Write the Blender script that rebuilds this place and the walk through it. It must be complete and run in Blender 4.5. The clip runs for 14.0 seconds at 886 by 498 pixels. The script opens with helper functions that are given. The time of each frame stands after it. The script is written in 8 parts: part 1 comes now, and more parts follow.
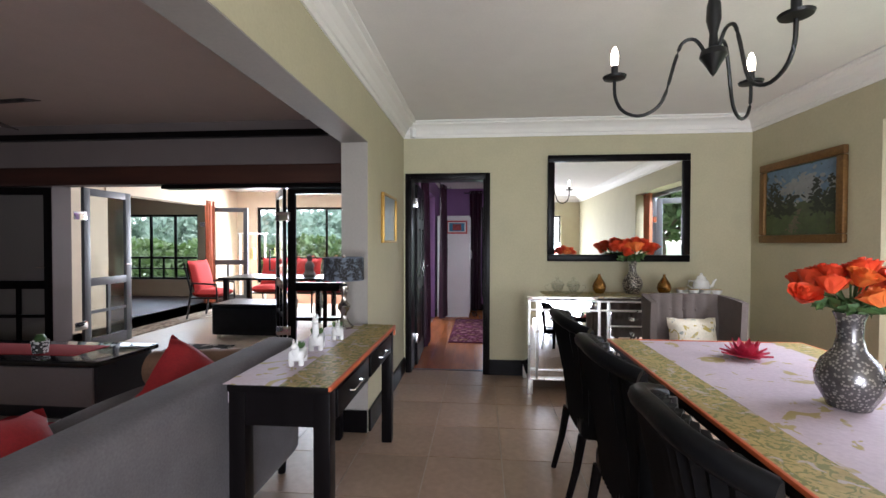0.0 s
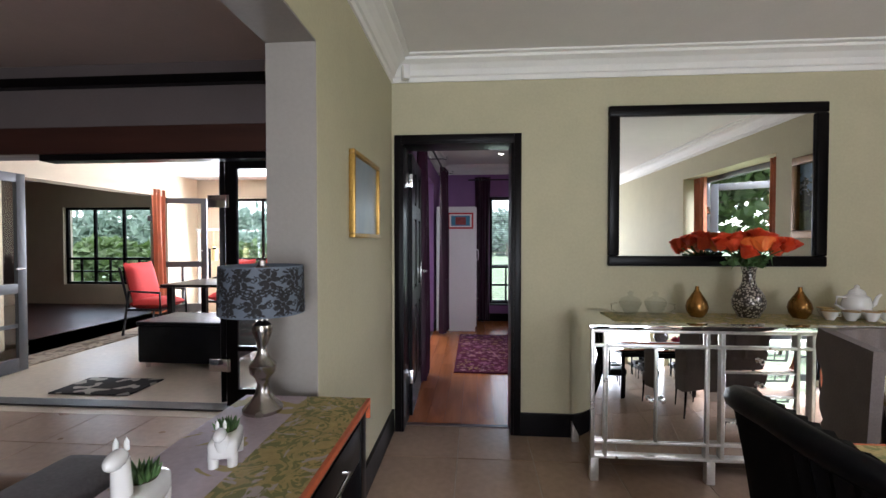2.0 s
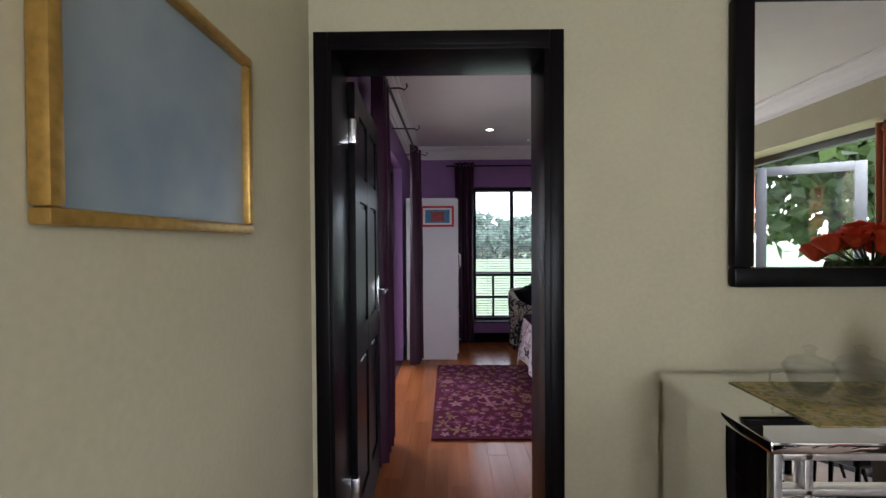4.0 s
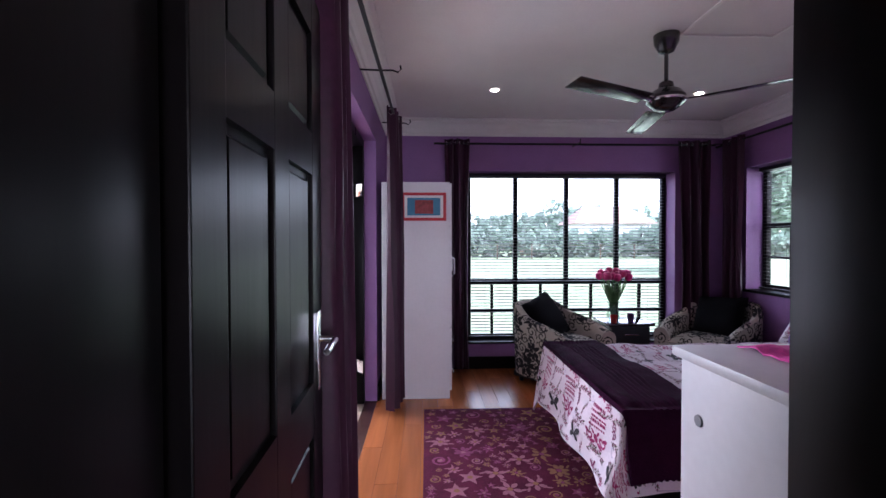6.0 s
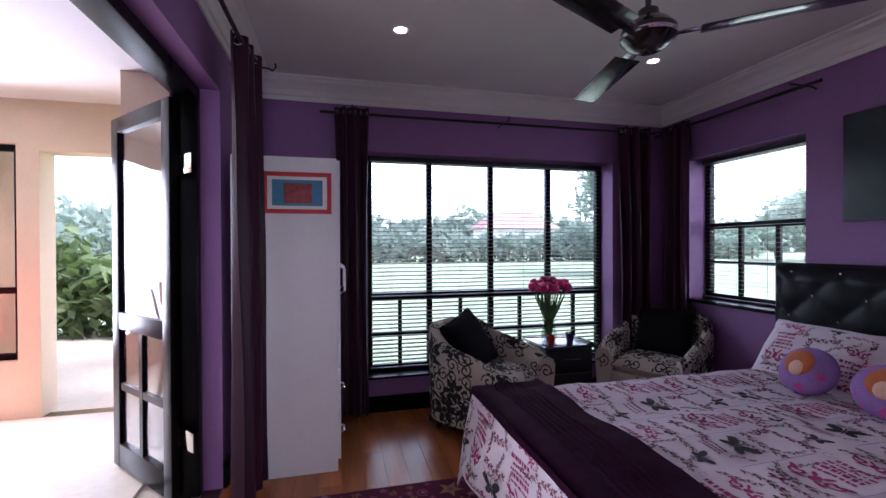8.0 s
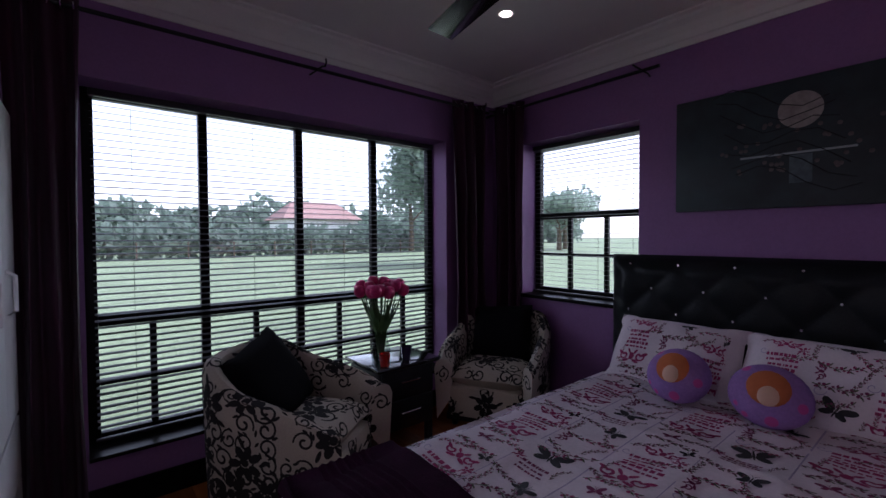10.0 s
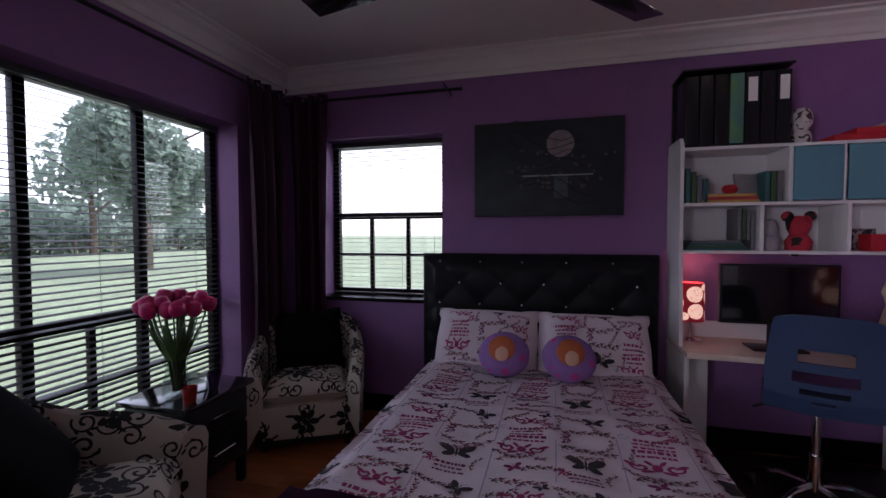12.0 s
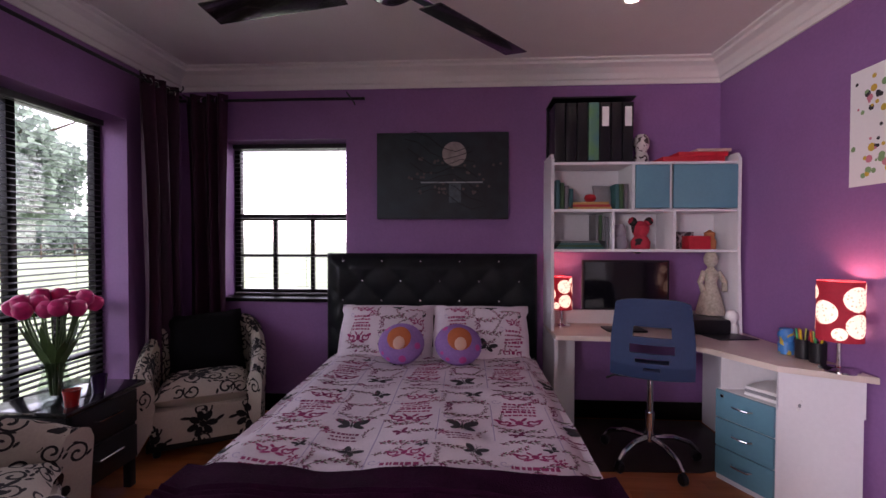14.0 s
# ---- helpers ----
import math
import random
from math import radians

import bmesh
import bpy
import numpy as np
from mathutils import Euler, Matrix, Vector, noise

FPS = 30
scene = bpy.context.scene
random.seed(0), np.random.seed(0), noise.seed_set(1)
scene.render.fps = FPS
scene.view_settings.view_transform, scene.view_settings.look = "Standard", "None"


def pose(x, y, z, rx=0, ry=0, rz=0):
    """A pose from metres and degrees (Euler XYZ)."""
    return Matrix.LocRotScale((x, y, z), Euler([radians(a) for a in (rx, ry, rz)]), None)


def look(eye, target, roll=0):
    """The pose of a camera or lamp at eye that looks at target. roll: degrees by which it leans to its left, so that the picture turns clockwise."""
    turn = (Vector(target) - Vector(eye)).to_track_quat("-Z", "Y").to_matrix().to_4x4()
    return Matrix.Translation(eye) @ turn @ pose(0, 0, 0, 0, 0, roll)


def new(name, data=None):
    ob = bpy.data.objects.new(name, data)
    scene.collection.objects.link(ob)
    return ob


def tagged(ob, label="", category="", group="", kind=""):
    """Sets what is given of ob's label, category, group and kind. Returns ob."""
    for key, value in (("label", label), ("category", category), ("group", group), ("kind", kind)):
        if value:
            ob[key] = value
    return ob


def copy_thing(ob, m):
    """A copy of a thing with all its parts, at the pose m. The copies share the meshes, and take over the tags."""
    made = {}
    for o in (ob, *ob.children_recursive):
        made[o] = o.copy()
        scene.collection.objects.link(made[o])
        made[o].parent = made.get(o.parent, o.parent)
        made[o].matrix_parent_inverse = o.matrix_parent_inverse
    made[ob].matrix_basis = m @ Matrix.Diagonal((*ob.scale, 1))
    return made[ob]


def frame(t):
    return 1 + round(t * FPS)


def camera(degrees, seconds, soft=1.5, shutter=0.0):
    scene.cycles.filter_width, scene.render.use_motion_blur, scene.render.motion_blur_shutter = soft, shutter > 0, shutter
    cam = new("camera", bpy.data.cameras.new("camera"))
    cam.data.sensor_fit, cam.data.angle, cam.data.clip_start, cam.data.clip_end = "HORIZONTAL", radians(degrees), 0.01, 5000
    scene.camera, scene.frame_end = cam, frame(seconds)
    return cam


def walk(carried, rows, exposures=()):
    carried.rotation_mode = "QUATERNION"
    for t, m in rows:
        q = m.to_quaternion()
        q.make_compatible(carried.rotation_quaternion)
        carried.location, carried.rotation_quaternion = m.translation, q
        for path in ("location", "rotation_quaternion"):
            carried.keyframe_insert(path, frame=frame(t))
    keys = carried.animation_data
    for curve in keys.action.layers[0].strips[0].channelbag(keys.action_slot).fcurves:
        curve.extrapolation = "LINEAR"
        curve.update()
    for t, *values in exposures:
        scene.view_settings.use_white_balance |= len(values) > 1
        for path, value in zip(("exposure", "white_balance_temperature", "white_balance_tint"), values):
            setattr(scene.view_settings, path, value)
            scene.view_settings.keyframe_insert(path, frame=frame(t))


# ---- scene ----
from mathutils.bvhtree import BVHTree

cam = camera(91.6, 14.0)
PATH = [
    (0, (0.343, -0.01, 1.38), (0.167, 1.982, 1.347), 0.1),
    (0.5, (0.278, 0.318, 1.379), (0.097, 2.309, 1.339), -0.0),
    (1, (0.215, 0.698, 1.376), (0.043, 2.69, 1.34), -0.1),
    (1.5, (0.156, 1.083, 1.37), (-0.009, 3.075, 1.333), -0.1),
    (2, (0.118, 1.466, 1.358), (-0.031, 3.46, 1.318), -0.0),
    (2.5, (0.096, 1.837, 1.352), (-0.031, 3.833, 1.315), -0.1),
    (3, (0.081, 2.197, 1.362), (-0.032, 4.194, 1.316), -0.1),
    (3.5, (0.091, 2.547, 1.349), (-0.009, 4.544, 1.31), -0.2),
    (3.7, (0.069, 2.707, 1.346), (0.001, 4.705, 1.318), -0.3),
    (5.8, (-0.087, 4.078, 1.363), (-0.028, 6.077, 1.323), -0.2),
    (6, (-0.079, 4.2, 1.353), (-0.002, 6.198, 1.318), -0.1),
    (6.5, (-0.059, 4.474, 1.362), (0.086, 6.468, 1.32), -0.4),
    (7, (-0.006, 4.759, 1.374), (0.226, 6.745, 1.326), -0.5),
    (7.2, (0.015, 4.856, 1.347), (0.291, 6.836, 1.315), -0.4),
    (9.5, (0.331, 5.933, 1.337), (1.364, 7.645, 1.281), -0.3),
    (10, (0.364, 6.107, 1.335), (1.643, 7.644, 1.28), -0.3),
    (11, (0.3, 6.437, 1.317), (2.014, 7.467, 1.27), -0.2),
    (11.5, (0.205, 6.574, 1.324), (2.059, 7.321, 1.27), -0.1),
    (12.5, (0.006, 6.67, 1.376), (1.977, 6.999, 1.3), -0.2),
    (13, (-0.048, 6.633, 1.353), (1.94, 6.849, 1.292), -0.2),
    (14, (-0.108, 6.533, 1.31), (1.888, 6.642, 1.274), 0.1),
]
EXPOSURES = [(0.0, 2.75, 6000, 17), (3.5, 2.5, 6000, 17), (6.0, 3.0, 5700, 28), (7.2, 3.05, 5700, 28), (9.3, 1.55, 5700, 29), (10.5, 1.5, 5750, 29), (12.0, 1.65, 6050, 33), (13.0, 2.15, 6400, 38), (14.0, 2.6, 6600, 41)]
walk(cam, [(t, look(eye, target, roll)) for t, eye, target, roll in PATH], EXPOSURES)

# ---------------------------------------------------------------- light
world = bpy.data.worlds.new("sky")
scene.world = world
world.use_nodes = True
wn = world.node_tree
sky = wn.nodes.new("ShaderNodeTexSky")
sky.sky_type = "NISHITA"
sky.sun_disc = False
sky.sun_elevation = radians(48)
sky.sun_rotation = radians(120)
sky.dust_density = 1.0
sky.air_density = 1.0
haze = wn.nodes.new("ShaderNodeHueSaturation")
haze.inputs["Saturation"].default_value = 0.35
wn.links.new(sky.outputs[0], haze.inputs["Color"])
wn.links.new(haze.outputs[0], wn.nodes["Background"].inputs[0])
wn.nodes["Background"].inputs[1].default_value = 0.15
sun = new("sun", bpy.data.lights.new("sun", "SUN"))
sun.data.energy, sun.data.angle, sun.data.color = 1.4, radians(20), (1.0, 0.96, 0.9)
sun.matrix_world = look((0, 0, 20), (-10, 6.5, 0))


def area(name, eye, target, w, h, power, color=(0.93, 0.97, 1.0)):
    """Area lamp that stands in for sky light at an opening."""
    lamp = new(name, bpy.data.lights.new(name, "AREA"))
    lamp.data.shape, lamp.data.size, lamp.data.size_y, lamp.data.energy, lamp.data.color = "RECTANGLE", w, h, power, color
    lamp.matrix_world = look(eye, target)
    return lamp


area("sky_light_north", (1.47, 9.15, 1.2), (1.47, 5, 0.9), 2.1, 1.7, 1.5)
area("sky_light_east", (3.42, 7.92, 1.5), (0, 7.9, 1.0), 0.9, 1.1, 0.8)
area("sky_light_patio", (-0.95, 6.8, 1.2), (3, 6.6, 0.6), 1.6, 2.0, 0.8)
# added lamp outside, above the garden door's head, out of the mirror's view
area("sky_light_dining", (3.85, 2.2, 2.85), (1.2, 2.2, 0.2), 1.8, 1.0, 44)
area("sky_light_behind", (1.2, -3.05, 1.1), (1.2, 2, 1.5), 2.6, 2.1, 34)
area("sky_light_sunroom", (-3.5, 9.15, 1.3), (-3.4, 4, 0.6), 2.4, 1.7, 52)


# ---------------------------------------------------------------- materials
def mat(name, base=(0.5, 0.5, 0.5), rough=0.5, metal=0.0, grain=30.0, vary=0.12, bump=0.05, coat=0.0, second=None, spread=0.5, sheen=0.0, random_tone=0.0, emit=None, power=0.0, scale3=(1, 1, 1)):
    """Principled surface with tone variation at two scales and fine relief."""
    m = bpy.data.materials.new(name)
    m.use_nodes = True
    t = m.node_tree
    n, l = t.nodes, t.links
    p = n["Principled BSDF"]
    p.inputs["Roughness"].default_value = rough
    p.inputs["Metallic"].default_value = metal
    p.inputs["Coat Weight"].default_value = coat
    p.inputs["Sheen Weight"].default_value = sheen
    co = n.new("ShaderNodeTexCoord")
    mp = n.new("ShaderNodeMapping")
    mp.inputs["Scale"].default_value = scale3
    l.new(co.outputs["Object"], mp.inputs[0])
    big = n.new("ShaderNodeTexNoise")
    big.inputs["Scale"].default_value = grain * 0.08
    big.inputs["Detail"].default_value = 3
    fine = n.new("ShaderNodeTexNoise")
    fine.inputs["Scale"].default_value = grain
    fine.inputs["Detail"].default_value = 5
    for k in (big, fine):
        l.new(mp.outputs[0], k.inputs["Vector"])
    add = n.new("ShaderNodeMath")
    add.operation = "ADD"
    l.new(big.outputs[0], add.inputs[0])
    l.new(fine.outputs[0], add.inputs[1])
    half = n.new("ShaderNodeMath")
    half.operation = "MULTIPLY"
    half.inputs[1].default_value = 0.5
    l.new(add.outputs[0], half.inputs[0])
    ramp = n.new("ShaderNodeValToRGB")
    b = Vector(base)
    s2 = Vector(second) if second else b * (1 - vary)
    ramp.color_ramp.elements[0].position, ramp.color_ramp.elements[1].position = 0.5 - spread * 0.3, 0.5 + spread * 0.3
    ramp.color_ramp.elements[0].color = (*s2, 1)
    ramp.color_ramp.elements[1].color = (*(b * (1 if second else 1 + vary)), 1)
    l.new(half.outputs[0], ramp.inputs[0])
    out = ramp.outputs[0]
    if random_tone:
        info = n.new("ShaderNodeObjectInfo")
        mul = n.new("ShaderNodeMapRange")
        mul.inputs["To Min"].default_value, mul.inputs["To Max"].default_value = 1 - random_tone, 1 + random_tone
        l.new(info.outputs["Random"], mul.inputs["Value"])
        vm = n.new("ShaderNodeVectorMath")
        vm.operation = "SCALE"
        l.new(out, vm.inputs[0])
        l.new(mul.outputs[0], vm.inputs["Scale"])
        out = vm.outputs[0]
    l.new(out, p.inputs["Base Color"])
    if bump:
        bp = n.new("ShaderNodeBump")
        bp.inputs["Strength"].default_value = bump
        bp.inputs["Distance"].default_value = 0.01
        l.new(fine.outputs[0], bp.inputs["Height"])
        l.new(bp.outputs[0], p.inputs["Normal"])
    rr = n.new("ShaderNodeMapRange")
    rr.inputs["To Min"].default_value, rr.inputs["To Max"].default_value = max(0, rough - 0.08), min(1, rough + 0.08)
    l.new(big.outputs[0], rr.inputs["Value"])
    l.new(rr.outputs[0], p.inputs["Roughness"])
    if emit:
        p.inputs["Emission Color"].default_value = (*emit, 1)
        p.inputs["Emission Strength"].default_value = power
    return m


def blend_in(m, factor_socket, color):
    """Lays a second colour over the material's base where the factor is 1."""
    t = m.node_tree
    p = t.nodes["Principled BSDF"]
    old = p.inputs["Base Color"].links[0].from_socket
    mix = t.nodes.new("ShaderNodeMix")
    mix.data_type = "RGBA"
    t.links.new(factor_socket, mix.inputs[0])
    t.links.new(old, mix.inputs[6])
    mix.inputs[7].default_value = (*color, 1)
    t.links.new(mix.outputs[2], p.inputs["Base Color"])


def motif(m, color, scale=8.0, low=0.5, high=0.54, detail=1.0, distort=1.5, kind="noise", offset=0.0, squash=(1, 1, 1), second_mask=None):
    """Printed motif: noise blobs, scrolls (wave) or dots (voronoi)."""
    t = m.node_tree
    n, l = t.nodes, t.links
    co = n.new("ShaderNodeTexCoord")
    mp = n.new("ShaderNodeMapping")
    mp.inputs["Location"].default_value = (offset, offset * 0.7, offset * 1.3)
    mp.inputs["Scale"].default_value = squash
    l.new(co.outputs["Object"], mp.inputs[0])
    if kind == "noise":
        k = n.new("ShaderNodeTexNoise")
        k.inputs["Detail"].default_value = detail
        k.inputs["Distortion"].default_value = distort
        o = 0
    elif kind == "wave":
        k = n.new("ShaderNodeTexWave")
        k.wave_type = "RINGS"
        k.inputs["Distortion"].default_value = distort
        k.inputs["Detail"].default_value = detail
        k.inputs["Detail Scale"].default_value = 1.2
        o = 1
    else:
        k = n.new("ShaderNodeTexVoronoi")
        k.feature = "F1"
        o = 0
    k.inputs["Scale"].default_value = scale
    l.new(mp.outputs[0], k.inputs["Vector"])
    r = n.new("ShaderNodeMapRange")
    r.inputs["From Min"].default_value, r.inputs["From Max"].default_value = low, high
    l.new(k.outputs[o], r.inputs["Value"])
    f = r.outputs[0]
    if second_mask:
        k2 = n.new("ShaderNodeTexNoise")
        k2.inputs["Scale"].default_value = second_mask[0]
        l.new(mp.outputs[0], k2.inputs["Vector"])
        r2 = n.new("ShaderNodeMapRange")
        r2.inputs["From Min"].default_value, r2.inputs["From Max"].default_value = second_mask[1], second_mask[1] + 0.03
        l.new(k2.outputs[0], r2.inputs["Value"])
        mm = n.new("ShaderNodeMath")
        mm.operation = "MULTIPLY"
        l.new(f, mm.inputs[0])
        l.new(r2.outputs[0], mm.inputs[1])
        f = mm.outputs[0]
    blend_in(m, f, color)
    return m


def glass(name, tint=(0.95, 0.98, 0.97), rough=0.0, ior=1.4):
    m = bpy.data.materials.new(name)
    m.use_nodes = True
    t = m.node_tree
    t.nodes.clear()
    out = t.nodes.new("ShaderNodeOutputMaterial")
    tr = t.nodes.new("ShaderNodeBsdfTransparent")
    tr.inputs[0].default_value = (*tint, 1)
    gl = t.nodes.new("ShaderNodeBsdfGlossy")
    gl.inputs["Roughness"].default_value = rough
    lw = t.nodes.new("ShaderNodeLayerWeight")
    pw = t.nodes.new("ShaderNodeMath")
    pw.operation = "POWER"
    pw.inputs[1].default_value = 4.0
    t.links.new(lw.outputs["Facing"], pw.inputs[0])
    fr = t.nodes.new("ShaderNodeMapRange")
    fr.inputs["To Min"].default_value, fr.inputs["To Max"].default_value = 0.04 * (ior - 0.4), 0.6 * (ior - 0.7)
    t.links.new(pw.outputs[0], fr.inputs["Value"])
    mx = t.nodes.new("ShaderNodeMixShader")
    t.links.new(fr.outputs[0], mx.inputs[0])
    t.links.new(tr.outputs[0], mx.inputs[1])
    t.links.new(gl.outputs[0], mx.inputs[2])
    t.links.new(mx.outputs[0], out.inputs[0])
    return m


def glow(name, color, power):
    m = bpy.data.materials.new(name)
    m.use_nodes = True
    p = m.node_tree.nodes["Principled BSDF"]
    p.inputs["Base Color"].default_value = (*color, 1)
    p.inputs["Emission Color"].default_value = (*color, 1)
    p.inputs["Emission Strength"].default_value = power
    return m


M_OLIVE = mat("olive_beige_wall_paint", (0.47, 0.43, 0.29), 0.75, grain=60, vary=0.05, bump=0.06)
M_PURPLE = mat("purple_wall_paint", (0.27, 0.125, 0.31), 0.6, grain=60, vary=0.07, bump=0.06)
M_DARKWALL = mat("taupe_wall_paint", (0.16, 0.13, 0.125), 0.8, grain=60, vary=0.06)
M_REVEAL = mat("warm_grey_reveal", (0.3, 0.275, 0.25), 0.75, grain=60, vary=0.05)
M_CREAM = mat("cream_wall_paint", (0.62, 0.52, 0.38), 0.8, grain=60, vary=0.05)
M_CEIL = mat("white_ceiling_paint", (0.74, 0.71, 0.68), 0.85, grain=80, vary=0.03, bump=0.03)
M_CORNICE = mat("white_plaster", (0.8, 0.78, 0.74), 0.6, grain=80, vary=0.03, bump=0.02)
M_BLACKWOOD = mat("black_stained_wood", (0.0045, 0.0035, 0.0038), 0.3, grain=14, vary=0.4, bump=0.06, scale3=(1, 1, 0.1))
M_MAHOG = mat("dark_mahogany", (0.05, 0.018, 0.012), 0.4, grain=12, vary=0.4, bump=0.1, scale3=(0.1, 1, 1))
M_TILE = mat("beige_porcelain_tile", (0.34, 0.235, 0.17), 0.3, grain=22, vary=0.16, bump=0.015, random_tone=0.08)
M_GROUT = mat("grey_grout", (0.42, 0.36, 0.3), 0.9, grain=90)
M_LAMINATE = mat("cherry_laminate", (0.4, 0.13, 0.04), 0.24, grain=16, vary=0.3, bump=0.02, random_tone=0.12, scale3=(1, 0.08, 1))
M_SUNTILE = mat("cream_floor_tile", (0.6, 0.52, 0.4), 0.35, grain=18, vary=0.1, bump=0.01, random_tone=0.05)
M_GRASS = mat("lawn", (0.2, 0.26, 0.15), 0.9, grain=6, vary=0.3, bump=0.4)
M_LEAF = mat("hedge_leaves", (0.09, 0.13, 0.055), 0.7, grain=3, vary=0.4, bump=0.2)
# pale base colour has the haze of distance mixed into it
M_LEAFFAR = mat("haze_tinted_leaves", (0.2, 0.25, 0.21), 0.8, grain=0.6, vary=0.25)


def leafy(m, share, tint):
    """Lets daylight through thin leaves."""
    t = m.node_tree
    tr = t.nodes.new("ShaderNodeBsdfTranslucent")
    tr.inputs[0].default_value = (*tint, 1)
    mx = t.nodes.new("ShaderNodeMixShader")
    mx.inputs[0].default_value = share
    t.links.new(t.nodes["Principled BSDF"].outputs[0], mx.inputs[1])
    t.links.new(tr.outputs[0], mx.inputs[2])
    t.links.new(mx.outputs[0], t.nodes["Material Output"].inputs[0])


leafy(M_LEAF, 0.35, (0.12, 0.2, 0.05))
# the far leaves' light tint carries the same painted haze
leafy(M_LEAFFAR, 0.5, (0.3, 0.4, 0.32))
M_BARK = mat("bark", (0.1, 0.075, 0.05), 0.9, grain=20)
M_CHROME = mat("chrome", (0.75, 0.75, 0.76), 0.12, metal=1.0, vary=0.03, bump=0)
M_SILVER = mat("silver_leaf_trim", (0.62, 0.6, 0.56), 0.3, metal=0.85, grain=60, vary=0.12, bump=0.04)
M_MIRROR = mat("mirror", (0.85, 0.86, 0.86), 0.02, metal=1.0, vary=0.01, bump=0)
M_MIRROR.node_tree.nodes["Principled BSDF"].inputs["Roughness"].default_value = 0.01
M_MIRROR.node_tree.links.remove(M_MIRROR.node_tree.nodes["Principled BSDF"].inputs["Roughness"].links[0])
M_GLASS = glass("window_glass")
M_WHITE = mat("white_laminate", (0.74, 0.73, 0.74), 0.4, grain=50, vary=0.03, bump=0.01)
M_BLACK = mat("black_plastic", (0.012, 0.012, 0.014), 0.35, grain=50, vary=0.2, bump=0.02)
M_GOLD = mat("gilt_wood", (0.42, 0.25, 0.06), 0.38, metal=0.7, grain=60, vary=0.25, bump=0.1)
M_GUNFRAME = mat("gunmetal_paint", (0.085, 0.09, 0.095), 0.4, grain=30, vary=0.1)
M_SPOT = glow("spot_bulb", (1.0, 0.9, 0.75), 6)


# bedroom surfaces
M_CURTAIN = mat("plum_satin", (0.032, 0.006, 0.02), 0.45, grain=40, vary=0.25, bump=0.05, sheen=0.08)
M_IRON = mat("black_iron", (0.02, 0.02, 0.02), 0.4, metal=0.6, vary=0.2)
M_SLAT = mat("black_blind_slat", (0.03, 0.028, 0.032), 0.5, grain=60, vary=0.2)
M_LEATHER = mat("black_tufted_leather", (0.008, 0.009, 0.011), 0.42, grain=120, vary=0.3, bump=0.12)
M_DUVET = mat("printed_white_cotton", (0.68, 0.6, 0.65), 0.85, grain=90, vary=0.06, bump=0.08)
M_THROW = mat("plum_knit", (0.024, 0.004, 0.017), 0.95, grain=160, vary=0.3, bump=0.4)
M_DAMASK = mat("ivory_damask", (0.52, 0.46, 0.38), 0.8, grain=90, vary=0.08, bump=0.06)
M_BLACKCLOTH = mat("black_cushion_cloth", (0.006, 0.0055, 0.0065), 0.9, grain=120, bump=0.1)
M_RUG = mat("burgundy_rug", (0.095, 0.014, 0.036), 0.95, grain=120, vary=0.25, bump=0.3)
M_TEAL = mat("teal_laminate", (0.1, 0.27, 0.34), 0.45, grain=50, vary=0.05, bump=0.01)
M_DESK = mat("pale_maple_laminate", (0.66, 0.56, 0.48), 0.35, grain=18, vary=0.06, bump=0.01)
M_BLUEPLASTIC = mat("blue_plastic", (0.028, 0.052, 0.115), 0.38, grain=60, vary=0.08, bump=0.02)
M_PINK = mat("magenta_petal", (0.62, 0.02, 0.16), 0.5, grain=40, vary=0.25)
M_VASEGLASS = glass("vase_glass", (0.85, 0.88, 0.87), 0.02, 1.12)
M_REDGLASS = mat("red_glass", (0.35, 0.015, 0.012), 0.1, coat=0.5, vary=0.1)
M_VIOLETGLASS = mat("violet_glass", (0.03, 0.012, 0.06), 0.12, coat=0.5)
M_CANVAS = mat("night_painting", (0.008, 0.014, 0.02), 0.45, grain=9, second=(0.02, 0.035, 0.045), spread=0.4, bump=0.1)
M_PAPER = mat("white_paper", (0.8, 0.79, 0.77), 0.9, grain=60, vary=0.02)
M_RED = mat("red_card", (0.5, 0.02, 0.03), 0.5, vary=0.15)
M_GREY = mat("grey_plastic", (0.25, 0.25, 0.26), 0.5)
M_FANWOOD = mat("dark_fan_blade", (0.015, 0.012, 0.011), 0.2, grain=20, vary=0.3, coat=0.5)
M_AMBER = mat("copper_hair_cloth", (0.5, 0.13, 0.04), 0.85, vary=0.1)
M_SKIN = mat("peach_cloth", (0.68, 0.42, 0.3), 0.85, vary=0.05)
M_LILAC = mat("lilac_plush", (0.29, 0.16, 0.42), 0.9, grain=80, vary=0.15, bump=0.2)
motif(M_LILAC, (0.55, 0.08, 0.3), 9, 0.22, 0.18, kind="voronoi")
M_SHADE = mat("red_lamp_shade", (0.3, 0.015, 0.03), 0.8, grain=80, emit=(0.5, 0.02, 0.03), power=0.04)
M_SHADEDISC = mat("lit_cream_disc", (0.85, 0.7, 0.55), 0.8, emit=(1.0, 0.62, 0.42), power=0.22)
motif(M_SHADEDISC, (0.75, 0.3, 0.2), 60, 0.35, 0.3, kind="voronoi")
